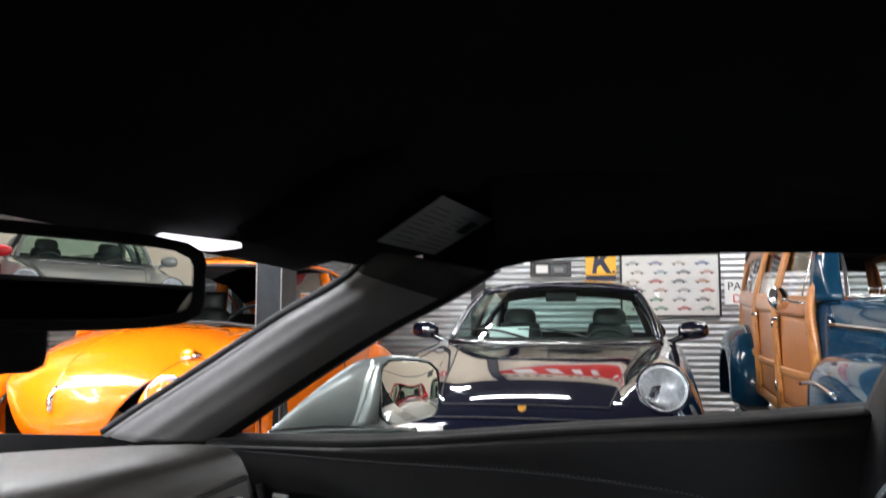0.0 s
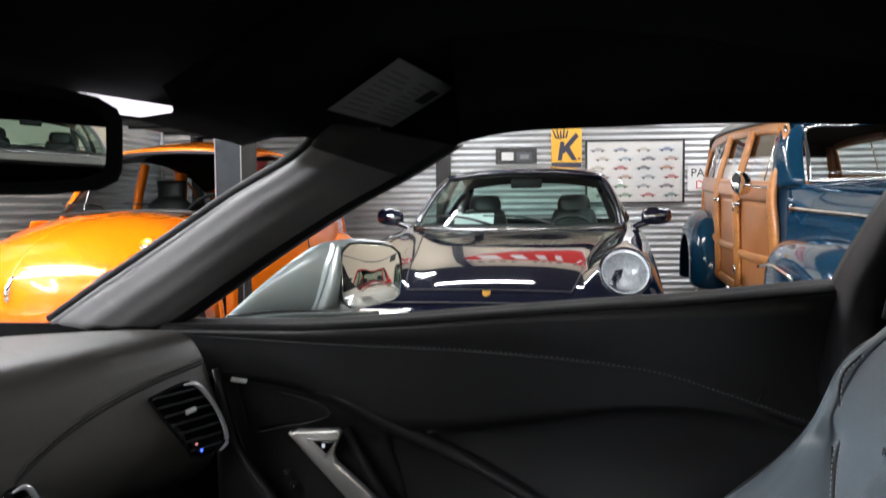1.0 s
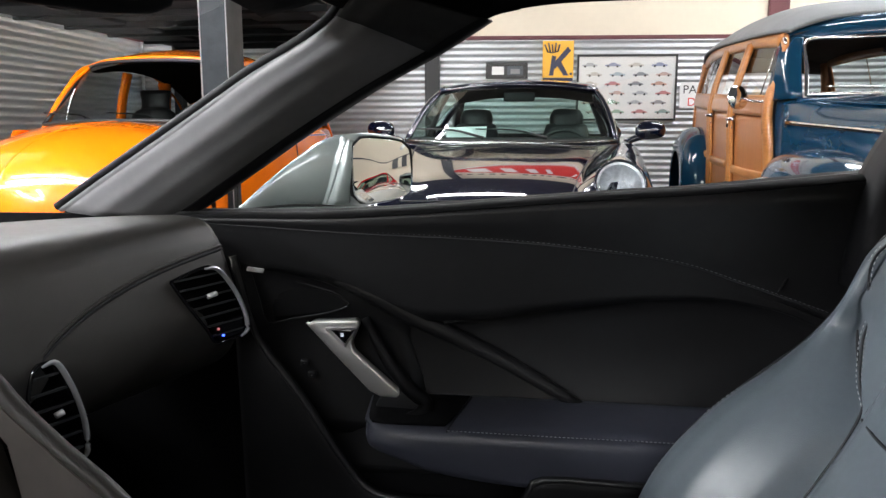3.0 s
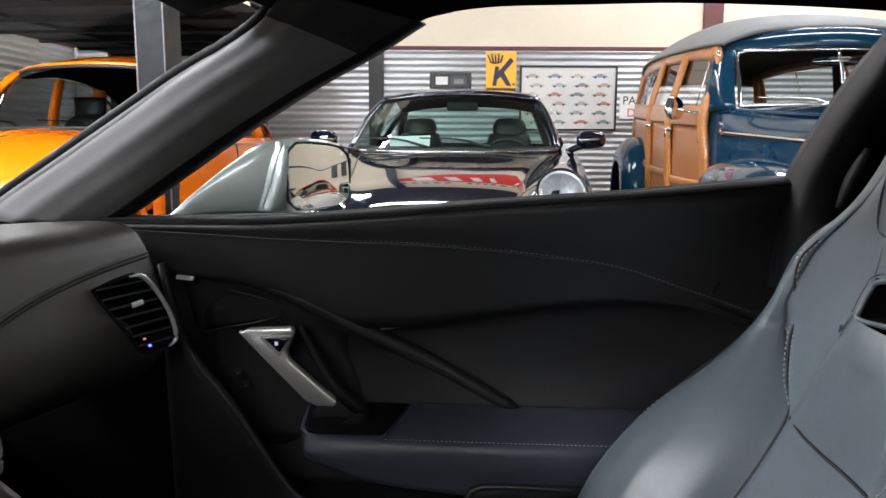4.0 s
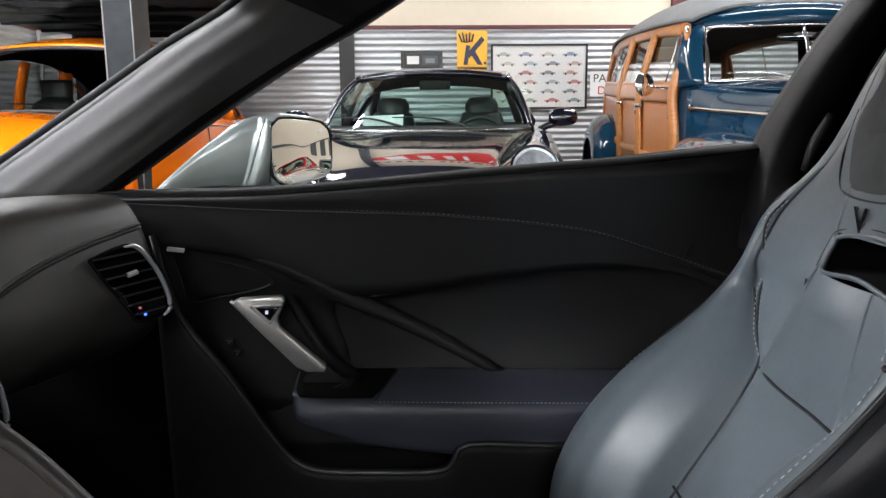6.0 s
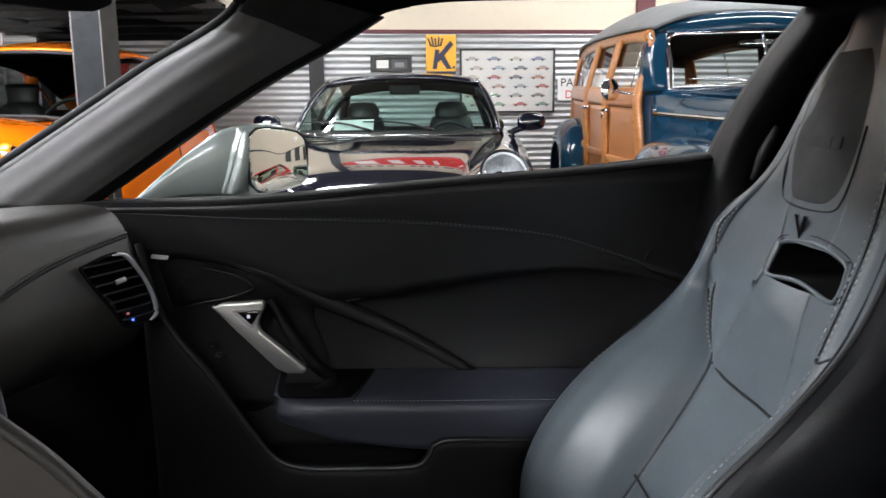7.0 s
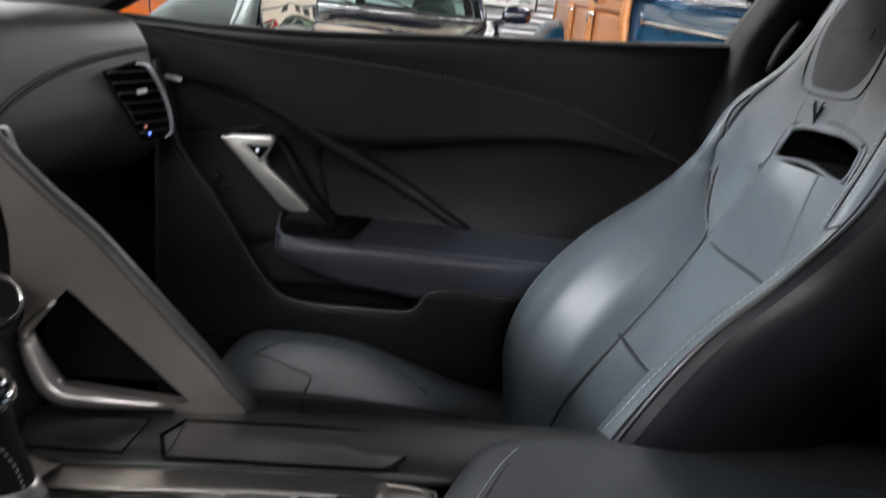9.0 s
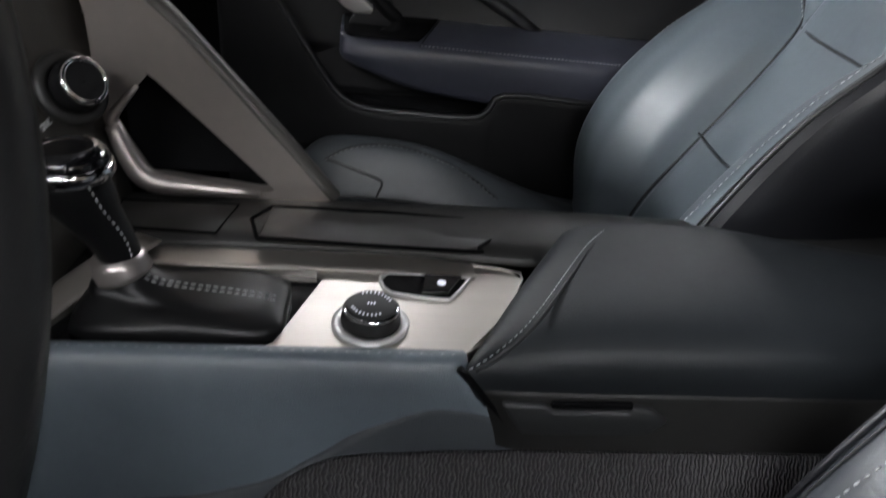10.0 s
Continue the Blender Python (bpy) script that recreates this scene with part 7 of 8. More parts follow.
box("screen", (0.01, 0.2, 0.1), (-0.305, 0.54, 0.80), M["gloss_black"], con, 0.006, (0, -28, 0), "dark switched off display")
kn = lathe("climate_knob", [(0.001, 0), (0.022, 0), (0.024, 0.006), (0.0225, 0.022), (0.019, 0.026), (0.001, 0.024)], M["matt_black"], con, pose(-0.220, 0.675, 0.690, 0, 62, -38) @ Matrix.Scale(0.8, 4), 32, "black knob with a bright knurled ring")
lathe("knob_bezel", [(0.024, -0.006), (0.034, -0.006), (0.036, -0.001), (0.031, 0.004), (0.0245, 0.003), (0.024, -0.006)], M["console_trim"], kn, pose(-0.220, 0.675, 0.690, 0, 62, -38) @ Matrix.Scale(0.8, 4), 36, "charcoal bezel", 2)
lathe("knob_ring", [(0.0185, 0.024), (0.0225, 0.0225), (0.0225, 0.027), (0.0185, 0.0275), (0.0185, 0.024)], M["chrome"], kn, pose(-0.220, 0.675, 0.690, 0, 62, -38) @ Matrix.Scale(0.8, 4), 40)
box("switch_bank", (0.014, 0.06, 0.026), (-0.262, 0.60, 0.70), M["gloss_black"], con, 0.004, (0, -28, 0))
for y in (0.585, 0.60, 0.612):
    box("switch_mark", (0.001, 0.006, 0.003), (-0.2525, y, 0.704), M["icon"], con)
letters("lettering", "SYNC", 0.0065, pose(-0.2215, 0.618, 0.6775, 90, 0, 90) @ pose(0, 0, 0, -25), M["thread"], con, 0.0003)
box("lettering_bar", (0.001, 0.006, 0.005), (-0.2275, 0.597, 0.679), M["icon"], con, turn=(0, -25, 0))

TOPZ = 0.575
plate = [(-0.235, 0.512), (-0.205, 0.585), (-0.172, 0.637), (-0.036, 0.637), (0.082, 0.630), (0.120, 0.622), (0.128, 0.610), (0.104, 0.556), (0.074, 0.513), (-0.05, 0.510)]
well = [(-0.214, 0.517), (-0.196, 0.560), (-0.163, 0.612), (-0.034, 0.612), (-0.027, 0.605), (-0.056, 0.520), (-0.064, 0.515)]
flat = pose(0, 0, TOPZ) @ Matrix(((1, 0, 0, 0), (0, 0, 1, 0), (0, 1, 0, 0), (0, 0, 0, 1)))
pierced("metal_plate", plate, well, -0.012, M["plate_metal"], con, flat, "brushed aluminium console plate")
slab("gloss_tray", [(x * 1.01, y) for x, y in well], -0.006, M["gloss_black"], con, pose(0, 0, -0.005) @ flat, 0.0, "piano black gear surround")
# two added strips, tilted so the plate's edges catch light
strip_x = (-0.170, -0.12, -0.06, 0.0, 0.05, 0.09)
sheet("tilted_strip", [[(x, y0 - 0.06 * max(0.0, x), TOPZ + dz * min(1.0, max(0.15, (0.1 - x) / 0.1))) for x in strip_x] for y0, dz in ((0.640, 0.0012), (0.637, 0.0033), (0.628, 0.0024), (0.6125, 0.0007))], M["plate_metal"], con, (3, 3), 0.001, "brushed strip added and tilted to catch light")
sheet("tilted_flank", [[(x0 + dx, y0 + dy, TOPZ + dz + 0.08 * (y0 - 0.512)) for x0, y0 in ((-0.230, 0.513), (-0.205, 0.572), (-0.186, 0.610), (-0.170, 0.638))] for dx, dy, dz in ((-0.010, 0.004, -0.002), (-0.008, 0.003, 0.0016), (0.003, -0.002, 0.0014), (0.016, -0.008, 0.0008))], M["plate_metal"], con, (3, 3), 0.001, "brushed front strip added and tilted to catch light")
tube("plate_edge", [(x, y, TOPZ + 0.0003) for x, y in plate], 0.0012, M["plate_metal"], con, 2, 6, closed=True)
# passenger side of the console with lids
sheet("console_shoulder", [[(-0.3, y, z) for y, z in ((0.636, 0.578), (0.65, 0.586), (0.70, 0.584), (0.725, 0.575), (0.745, 0.54), (0.75, 0.40), (0.74, 0.20))], [(0.0, y, z) for y, z in ((0.636, 0.578), (0.65, 0.588), (0.70, 0.586), (0.728, 0.575), (0.75, 0.54), (0.755, 0.40), (0.74, 0.20))], [(0.13, y, z) for y, z in ((0.625, 0.578), (0.645, 0.590), (0.70, 0.588), (0.725, 0.575), (0.75, 0.54), (0.755, 0.40), (0.74, 0.20))], [(0.35, y, z) for y, z in ((0.61, 0.58), (0.64, 0.592), (0.69, 0.588), (0.72, 0.572), (0.745, 0.53), (0.75, 0.40), (0.74, 0.20))], [(0.62, y, z) for y, z in ((0.61, 0.58), (0.64, 0.592), (0.69, 0.588), (0.72, 0.572), (0.745, 0.53), (0.75, 0.40), (0.74, 0.20))]], M["console_trim"], con, (3, 3), 0.004, "charcoal leather shoulder of the console")
lid1 = [(-0.082, 0.622), (-0.077, 0.677), (0.108, 0.666), (0.1195, 0.661), (0.116, 0.648), (0.094, 0.620), (0.082, 0.614)]
upz = lambda z: pose(0, 0, z) @ Matrix(((1, 0, 0, 0), (0, 0, 1, 0), (0, 1, 0, 0), (0, 0, 0, 1)))
slab("cup_lid", [(x, y + 0.012) for x, y in lid1], 0.0055, M["console_trim"], con, upz(0.5855), 0.002, "dark lift lid over the cup holders", True)
tube("lid_gap", [(x, y + 0.012, 0.5900) for x, y in lid1], 0.0017, M["void"], con, 2, 6, closed=True)
lid2 = [(-0.195, 0.645), (-0.115, 0.640), (-0.105, 0.69), (-0.20, 0.69)]
slab("coin_lid", lid2, 0.006, M["console_trim"], con, upz(0.584), 0.0015, "", True)
tube("coin_lid_gap", [(x, y, 0.5895) for x, y in lid2], 0.0012, M["void"], con, 1, 6, closed=True)
# brake switch
slot = [(0.016, 0.598), (0.022, 0.610), (0.080, 0.608), (0.083, 0.603), (0.070, 0.580), (0.062, 0.577), (0.024, 0.583)]
slab("switch_recess", slot, 0.0012, M["void"], con, upz(TOPZ + 0.0004))
tube("recess_rim", [(x, y, TOPZ + 0.001) for x, y in slot], 0.0016, M["satin"], con, 2, 6, closed=True)
sw = slab("brake_switch", [(0.046, 0.580), (0.050, 0.606), (0.079, 0.604), (0.067, 0.581)], 0.004, M["gloss_black"], con, upz(TOPZ + 0.0018), 0.001, "glossy black parking brake switch")
lathe("switch_icon", [(0.0024, 0), (0.0034, 0), (0.0034, 0.0006), (0.0024, 0.0006)], M["icon"], sw, pose(0.062, 0.592, TOPZ + 0.006), 20)
# drive mode knob
KX, KY = 0.009, 0.5435
KNOB = pose(KX, KY, TOPZ) @ Matrix.Scale(0.82, 4)
kb = lathe("knob_collar", [(0.001, 0), (0.033, 0), (0.0335, 0.003), (0.027, 0.0045), (0.026, 0.002), (0.001, 0.002)], M["satin"], con, KNOB, 48, "brushed collar of the mode knob")
lathe("knob_body", [(0.001, 0), (0.025, 0), (0.0255, 0.003), (0.0245, 0.013), (0.0235, 0.015), (0.001, 0.015)], M["rubber"], kb, KNOB @ pose(0, 0, 0.003), 48)
lathe("knob_ring", [(0.0215, 0), (0.0242, 0), (0.0242, 0.0018), (0.0225, 0.003), (0.0215, 0.003)], M["chrome"], kb, KNOB @ pose(0, 0, 0.0165), 48)
lathe("knob_cap", [(0.001, 0), (0.022, 0), (0.022, 0.003), (0.020, 0.0046), (0.001, 0.005)], M["rubber"], kb, KNOB @ pose(0, 0, 0.0172), 48)
for i in range(9):
    for base in (20, 200):
        ang = radians(base + i * 12)
        box("print_bar", (0.0009, 0.0018, 0.0003), (KX + 0.0138 * math.cos(ang), KY + 0.0138 * math.sin(ang), TOPZ + 0.0184), M["icon"], kb, turn=(0, 0, base + i * 12 + 90))
for i in range(3):
    box("print_bar", (0.0011, 0.0018, 0.0003), (KX - 0.0022 + i * 0.0022, KY, TOPZ + 0.0186), M["icon"], kb)
# driver's side leather
side = [[(x, y, z) for x in (-0.5, -0.25, -0.1, 0.03, xe)] for y, z, xe in ((0.512, 0.5765, 0.072), (0.503, 0.580, 0.073), (0.496, 0.574, 0.076), (0.488, 0.555, 0.09), (0.480, 0.52, 0.118), (0.470, 0.47, 0.16), (0.46, 0.42, 0.2))]
sheet("side_leather", side, M["console_lit"], con, (4, 3), 0.004, "leather console side, lightened for the light on it")
tube("side_seam", [(-0.5, 0.497, 0.5755), (-0.1, 0.497, 0.5755), (0.07, 0.497, 0.5755)], 0.0013, M["seam"], con, 2, 6)
dashes("side_stitching", [[(-0.4, 0.5035, 0.5815), (-0.1, 0.5035, 0.5815), (0.07, 0.5035, 0.5815)]], M["thread"], con, 0.004, 0.003, 0.0007)
carp = [(-0.16, 0.44), (-0.10, 0.462), (-0.068, 0.480), (-0.046, 0.5), (-0.023, 0.513), (0.0, 0.519), (0.028, 0.521), (0.066, 0.523), (0.15, 0.524), (0.35, 0.524), (0.62, 0.52)]
sheet("tunnel_carpet", [[(x, 0.4715 + (z - 0.515) * 0.3, z) for x, z in carp], [(x, 0.455, 0.45) for x, z in carp], [(x, 0.44, 0.2) for x, z in carp]], M["cord_carpet"], con, (3, 4), 0.006, "dark ribbed carpet on the tunnel side")

# centre armrest
ca = thing("console_box", "console box with a padded charcoal leather lid", "console box", pose(0, 0, 0))
NEAR, FAR = 0.490, 0.668


def lid_row(u, top, edge):
    """One line across the lid, u behind its slanted front edge."""
    out, narrow = [], 0.05 * min(1.2, (max(0, u) / 0.36)) ** 2
    for y, z in ((NEAR + 0.002, 0.530), (NEAR - 0.003, 0.552), (NEAR - 0.001, top - 0.028 * edge), (NEAR + 0.010, top - 0.013 * edge), (NEAR + 0.032, top - 0.0045), (0.575, top + 0.002), (FAR - 0.03 - narrow, top - 0.001), (FAR - 0.008 - narrow, top - 0.007 * edge), (FAR - narrow, top - 0.03)):
        slant = 0.75 * max(0.0, 0.578 - min(z, top)) * max(0.0, 1 - u / 0.12) if y < NEAR + 0.02 else 0.0
        out.append((0.070 + u + slant + 0.56 * (y - NEAR) * max(0.0, 1 - u / 0.35), y, min(z, top)))
    return out


sheet("lid_pad", [lid_row(-0.001, 0.572, 0.3), lid_row(0.002, 0.586, 0.4), lid_row(0.012, 0.597, 0.7), lid_row(0.035, 0.6055, 1.0), lid_row(0.08, 0.611, 1.0), lid_row(0.18, 0.614, 1.0), lid_row(0.35, 0.613, 1.0), lid_row(0.56, 0.606, 1.0)], M["lid_leather"], ca, (4, 4), 0.003, "soft charcoal leather pad")
line = [(0.074, 0.487, 0.5815), (0.086, 0.4885, 0.5905), (0.105, 0.499, 0.6022), (0.122, 0.52, 0.6075), (0.146, 0.56, 0.6090), (0.176, 0.61, 0.6090), (0.203, 0.645, 0.6065), (0.215, 0.662, 0.6000)]
tube("lid_seam", [tuple(np.array(p) + (0.004, 0, 0)) for p in line], 0.0016, M["seam"], ca, 5, 6)
dashes("lid_stitching", [[tuple(np.array(p) + (-0.001, -0.0008, 0.0018)) for p in line]], M["thread"], ca, 0.003, 0.0022, 0.0005)
slab("latch", [(0.096, 0.560), (0.127, 0.560), (0.132, 0.555), (0.182, 0.555), (0.185, 0.560), (0.2, 0.557), (0.213, 0.547), (0.198, 0.533), (0.112, 0.533)], 0.012, M["latch_grey"], ca, pose(0, 0.4788, 0), 0.003, label="grey release latch", smooth=True)
box("latch_gap", (0.055, 0.004, 0.005), (0.157, 0.4805, 0.5605), M["void"], ca, 0.001)
# darker trim stands in for the shade on this side of the box
sheet("bin_side", [[(x, y, z) for x in (xe, 0.2, 0.35, 0.62)] for y, z, xe in ((0.4875, 0.566, 0.084), (0.4845, 0.552, 0.088), (0.480, 0.53, 0.095), (0.473, 0.49, 0.10))], M["console_trim"], ca, (3, 3), 0.004, "side of the console box, in darker trim for shade")
sweep = [(0.108, 0.540), (0.092, 0.553), (0.073, 0.559), (0.048, 0.559), (0.027, 0.549), (0.006, 0.536), (-0.012, 0.523), (-0.031, 0.511), (-0.053, 0.498), (-0.083, 0.489), (-0.121, 0.483), (-0.2, 0.478), (-0.3, 0.474)]
sheet("side_trim", [[(x, 0.4855 + (z - 0.545) * 0.26, z) for x, z in sweep], [(x, 0.4835 + (z * 0.5 + 0.235 - 0.545) * 0.26, z * 0.5 + 0.235) for x, z in sweep], [(x, 0.461, 0.44) for x, z in sweep]], M["trim_leather"], ca, (3, 3), 0.003, "dark swept trim above the carpet")
tube("lid_gap", [(0.067, 0.489, 0.582), (0.080, 0.4865, 0.568), (0.095, 0.484, 0.549), (0.111, 0.481, 0.53)], 0.0026, M["void"], ca, 3, 6)

# gear lever
gl = thing("gear_lever", "leather gear lever with chrome topped knob and stitched boot", "gear lever", pose(0, 0, 0))
base = [(-0.20, 0.519), (-0.185, 0.563), (-0.155, 0.603), (-0.06, 0.600), (-0.046, 0.565), (-0.062, 0.522), (-0.12, 0.518)]


def boot_ring(f, z, cx, cy):
    out = []
    for q in np.linspace(0, 2 * np.pi, 29)[:-1]:
        rx, ry = 0.072 * (1 - f) + 0.017 * f, 0.040 * (1 - f) + 0.016 * f
        p = 7 - 5 * f
        c_, s_ = math.cos(q), math.sin(q)
        r = (abs(c_) ** p + abs(s_) ** p) ** (-1 / p) * (1 + 0.05 * math.sin(5 * q + 9 * f) * (0.25 < f < 0.9))
        out.append((cx + rx * r * c_, cy + ry * r * s_, z))
    return out


ring_loft("boot", [boot_ring(0, 0.571, -0.122, 0.561), boot_ring(0.04, 0.580, -0.122, 0.561), boot_ring(0.30, 0.586, -0.130, 0.561), boot_ring(0.62, 0.590, -0.145, 0.561), boot_ring(0.85, 0.596, -0.157, 0.561), boot_ring(1.0, 0.606, -0.161, 0.561)], M["boot_leather"], gl, 4, "creased black leather boot")
for o in (-0.002, 0.003):
    dashes("boot_stitching", [[(-0.148, 0.552 + o, 0.607), (-0.136, 0.551 + o, 0.601), (-0.115, 0.551 + o, 0.5975), (-0.09, 0.551 + o, 0.595), (-0.07, 0.552 + o, 0.5915), (-0.054, 0.555 + o, 0.586)]], M["thread"], gl, 0.0034, 0.0016, 0.0005)
lathe("collar", [(0.001, 0), (0.0185, 0), (0.0195, 0.004), (0.0165, 0.016), (0.001, 0.017)], M["warm_satin"], gl, pose(-0.161, 0.561, 0.600, 0, -14, 0), 32, "satin chrome collar", 2)
ring_loft("grip", [[(-0.161 + a + 0.015 * s * math.cos(q), 0.561 + b + 0.0155 * w_ * math.sin(q), z) for q in np.linspace(0, 2 * np.pi, 25)[:-1]] for z, s, w_, a, b in ((0.614, 0.95, 0.95, 0, 0), (0.630, 1.08, 1.05, -0.006, -0.001), (0.648, 1.4, 1.25, -0.016, -0.002), (0.662, 1.72, 1.52, -0.023, -0.003), (0.676, 1.80, 1.62, -0.028, -0.004))], M["boot_leather"], gl, 4, "black leather grip")
ring_loft("knob_top", [[(-0.184 + 0.0275 * s * math.cos(q), 0.557 + 0.026 * s * math.sin(q), z - 0.004) for q in np.linspace(0, 2 * np.pi, 33)[:-1]] for z, s in ((0.679, 0.97), (0.683, 1.04), (0.6875, 1.02), (0.689, 0.96))], M["chrome"], gl, 2, "bright chrome band")
ring_loft("knob_cap", [[(-0.184 + 0.0265 * s * math.cos(q), 0.557 + 0.025 * s * math.sin(q), z - 0.004) for q in np.linspace(0, 2 * np.pi, 33)[:-1]] for z, s in ((0.6885, 1.0), (0.695, 0.92), (0.699, 0.66), (0.6975, 0.55), (0.6975, 0.1))], M["gloss_black"], gl, 3, "glossy black cap")
dashes("grip_stitching", [[(-0.166, 0.5375, 0.677), (-0.160, 0.539, 0.66), (-0.1515, 0.543, 0.64), (-0.148, 0.5465, 0.62)]], M["thread"], gl, 0.0030, 0.0016, 0.0005)

# steering wheel
wh = thing("steering_wheel", "black leather steering wheel", "steering wheel", pose(-0.145, 0.190, 0.884, 0, -105, 0))
tube("rim", [(0.178 * math.cos(q), 0.184 * math.sin(q), 0) for q in np.linspace(0, 2 * np.pi, 25)[:-1]], 0.0165, M["door_leather"], wh, 3, 12, closed=True)
for q in (0.2, math.pi - 0.2, -math.pi / 2):
    tube("spoke", [(0.05 * math.cos(q + 1.57), 0.05 * math.sin(q + 1.57), -0.02), (0.165 * math.cos(q + 1.57), 0.165 * math.sin(q + 1.57), -0.004)], 0.014, M["matt_black"], wh, 1, 8, flat=0.5)
lathe("hub", [(0.001, -0.03), (0.06, -0.03), (0.068, -0.012), (0.05, 0.0), (0.001, 0.004)], M["door_leather"], wh, None, 28)
dashes("rim_stitching", [[(0.166 * math.cos(q), 0.172 * math.sin(q), -0.0118) for q in np.linspace(-1.2, 1.2, 13)]], M["thread_dim"], wh)


# ---------------------------------------------------------------- seats
SEAT_Z = [0.3, 0.40, 0.48, 0.56, 0.712, 0.847, 0.90, 1.08, 1.2]
SEAT_X = [0.30, 0.325, 0.352, 0.402, 0.496, 0.544, 0.560, 0.600, 0.622]
# one row for each height: half width of the insert, bolster seam, then crest and edge (half width, how far forward) on the door side and the tunnel side
SEAT_ROWS = [
    (0.36, 0.080, 0.084, 0.190, 0.008, 0.222, 0.004, 0.185, 0.010, 0.213, 0.010),
    (0.42, 0.080, 0.084, 0.195, 0.030, 0.225, 0.022, 0.185, 0.045, 0.213, 0.045),
    (0.48, 0.080, 0.084, 0.198, 0.065, 0.230, 0.050, 0.185, 0.095, 0.213, 0.090),
    (0.53, 0.079, 0.083, 0.200, 0.092, 0.232, 0.074, 0.185, 0.122, 0.213, 0.116),
    (0.58, 0.078, 0.082, 0.200, 0.104, 0.232, 0.084, 0.185, 0.130, 0.213, 0.126),
    (0.63, 0.078, 0.082, 0.200, 0.105, 0.232, 0.084, 0.185, 0.126, 0.213, 0.128),
    (0.67, 0.082, 0.086, 0.200, 0.095, 0.231, 0.077, 0.185, 0.118, 0.213, 0.125),
    (0.700, 0.088, 0.093, 0.202, 0.080, 0.229, 0.062, 0.185, 0.110, 0.213, 0.118),
    (0.716, 0.090, 0.104, 0.203, 0.068, 0.227, 0.052, 0.185, 0.102, 0.213, 0.110),
    (0.735, 0.086, 0.132, 0.204, 0.052, 0.225, 0.038, 0.185, 0.088, 0.212, 0.098),
    (0.755, 0.080, 0.162, 0.206, 0.036, 0.223, 0.026, 0.184, 0.074, 0.210, 0.082),
    (0.775, 0.074, 0.184, 0.206, 0.026, 0.219, 0.018, 0.181, 0.060, 0.206, 0.066),
    (0.793, 0.068, 0.180, 0.198, 0.023, 0.211, 0.015, 0.176, 0.052, 0.201, 0.055),
    (0.812, 0.061, 0.176, 0.190, 0.024, 0.201, 0.016, 0.168, 0.046, 0.197, 0.042),
    (0.835, 0.056, 0.172, 0.188, 0.024, 0.198, 0.016, 0.164, 0.042, 0.194, 0.036),
    (0.860, 0.052, 0.164, 0.185, 0.023, 0.195, 0.015, 0.160, 0.038, 0.190, 0.031),
    (0.885, 0.056, 0.156, 0.172, 0.018, 0.180, 0.010, 0.154, 0.032, 0.185, 0.026),
    (0.905, 0.060, 0.132, 0.146, 0.010, 0.152, 0.003, 0.150, 0.029, 0.181, 0.024),
    (0.925, 0.060, 0.112, 0.124, 0.004, 0.130, -0.003, 0.147, 0.028, 0.178, 0.023),
    (0.950, 0.056, 0.098, 0.109, 0.001, 0.115, -0.006, 0.142, 0.026, 0.172, 0.022),
    (0.985, 0.050, 0.088, 0.099, 0.000, 0.105, -0.008, 0.132, 0.022, 0.160, 0.018),
    (1.020, 0.046, 0.078, 0.089, -0.003, 0.095, -0.010, 0.118, 0.016, 0.142, 0.010),
    (1.055, 0.040, 0.064, 0.074, -0.008, 0.080, -0.015, 0.094, 0.008, 0.114, 0.000),
    (1.082, 0.030, 0.046, 0.053, -0.012, 0.058, -0.019, 0.064, -0.002, 0.080, -0.010),
    (1.100, 0.020, 0.030, 0.034, -0.024, 0.038, -0.030, 0.036, -0.018, 0.046, -0.026),
]
ROW_Z = [r[0] for r in SEAT_ROWS]
SIDES = {1: (3, 4, 5, 6), -1: (7, 8, 9, 10)}


def seat_value(z, column):
    return float(np.interp(z, ROW_Z, [r[column] for r in SEAT_ROWS]))


def back_point(u, z, out=0.0):
    """A place on the front of the backrest; u is metres across, towards the door."""
    s = 1 if u >= 0 else -1
    a, b = seat_value(z, 1), seat_value(z, 2)
    cu, cf, eu, ef = (seat_value(z, c) for c in SIDES[s])
    b = min(b, cu - 0.015)
    puff = float(np.interp(z, [0.4, 0.7, 0.76, 0.80, 0.825, 0.86], [0.005, 0.006, 0.010, 0.014, 0.008, 0.003]))
    wing = 0.006 if z > 0.712 else 0.0
    valley = 0.5 * cf if z > 0.80 else -0.004
    places = [0, a * 0.45, a * 0.86, a, (a + b) / 2 + 0.0005, b, b + 0.12 * (cu - b), b + 0.42 * (cu - b), b + 0.75 * (cu - b), cu, (cu + eu) / 2, eu]
    lifts = [puff, puff * 0.85, puff * 0.35, -0.002 if z < 0.80 else puff * 0.5, wing if z > 0.72 else -0.003, valley, valley + 0.40 * (cf - valley), valley + 0.82 * (cf - valley), valley + 0.98 * (cf - valley), cf, cf * 0.6 + ef * 0.4 + 0.002, ef]
    if s < 0:
        lifts = [puff, puff * 0.85, puff * 0.5, puff * 0.4 + 0.04 * cf, 0.10 * cf + 0.003, 0.16 * cf + 0.002, 0.28 * cf, 0.62 * cf, 0.90 * cf, cf, cf * 0.6 + ef * 0.4 + 0.002, ef]
    forward = float(np.interp(abs(u), places, lifts))
    yaw = 0.06 * u * min(1.0, max(0.0, (z - 0.6) / 0.12))
    return float(np.interp(z, SEAT_Z, SEAT_X)) + yaw - forward - out, u, z


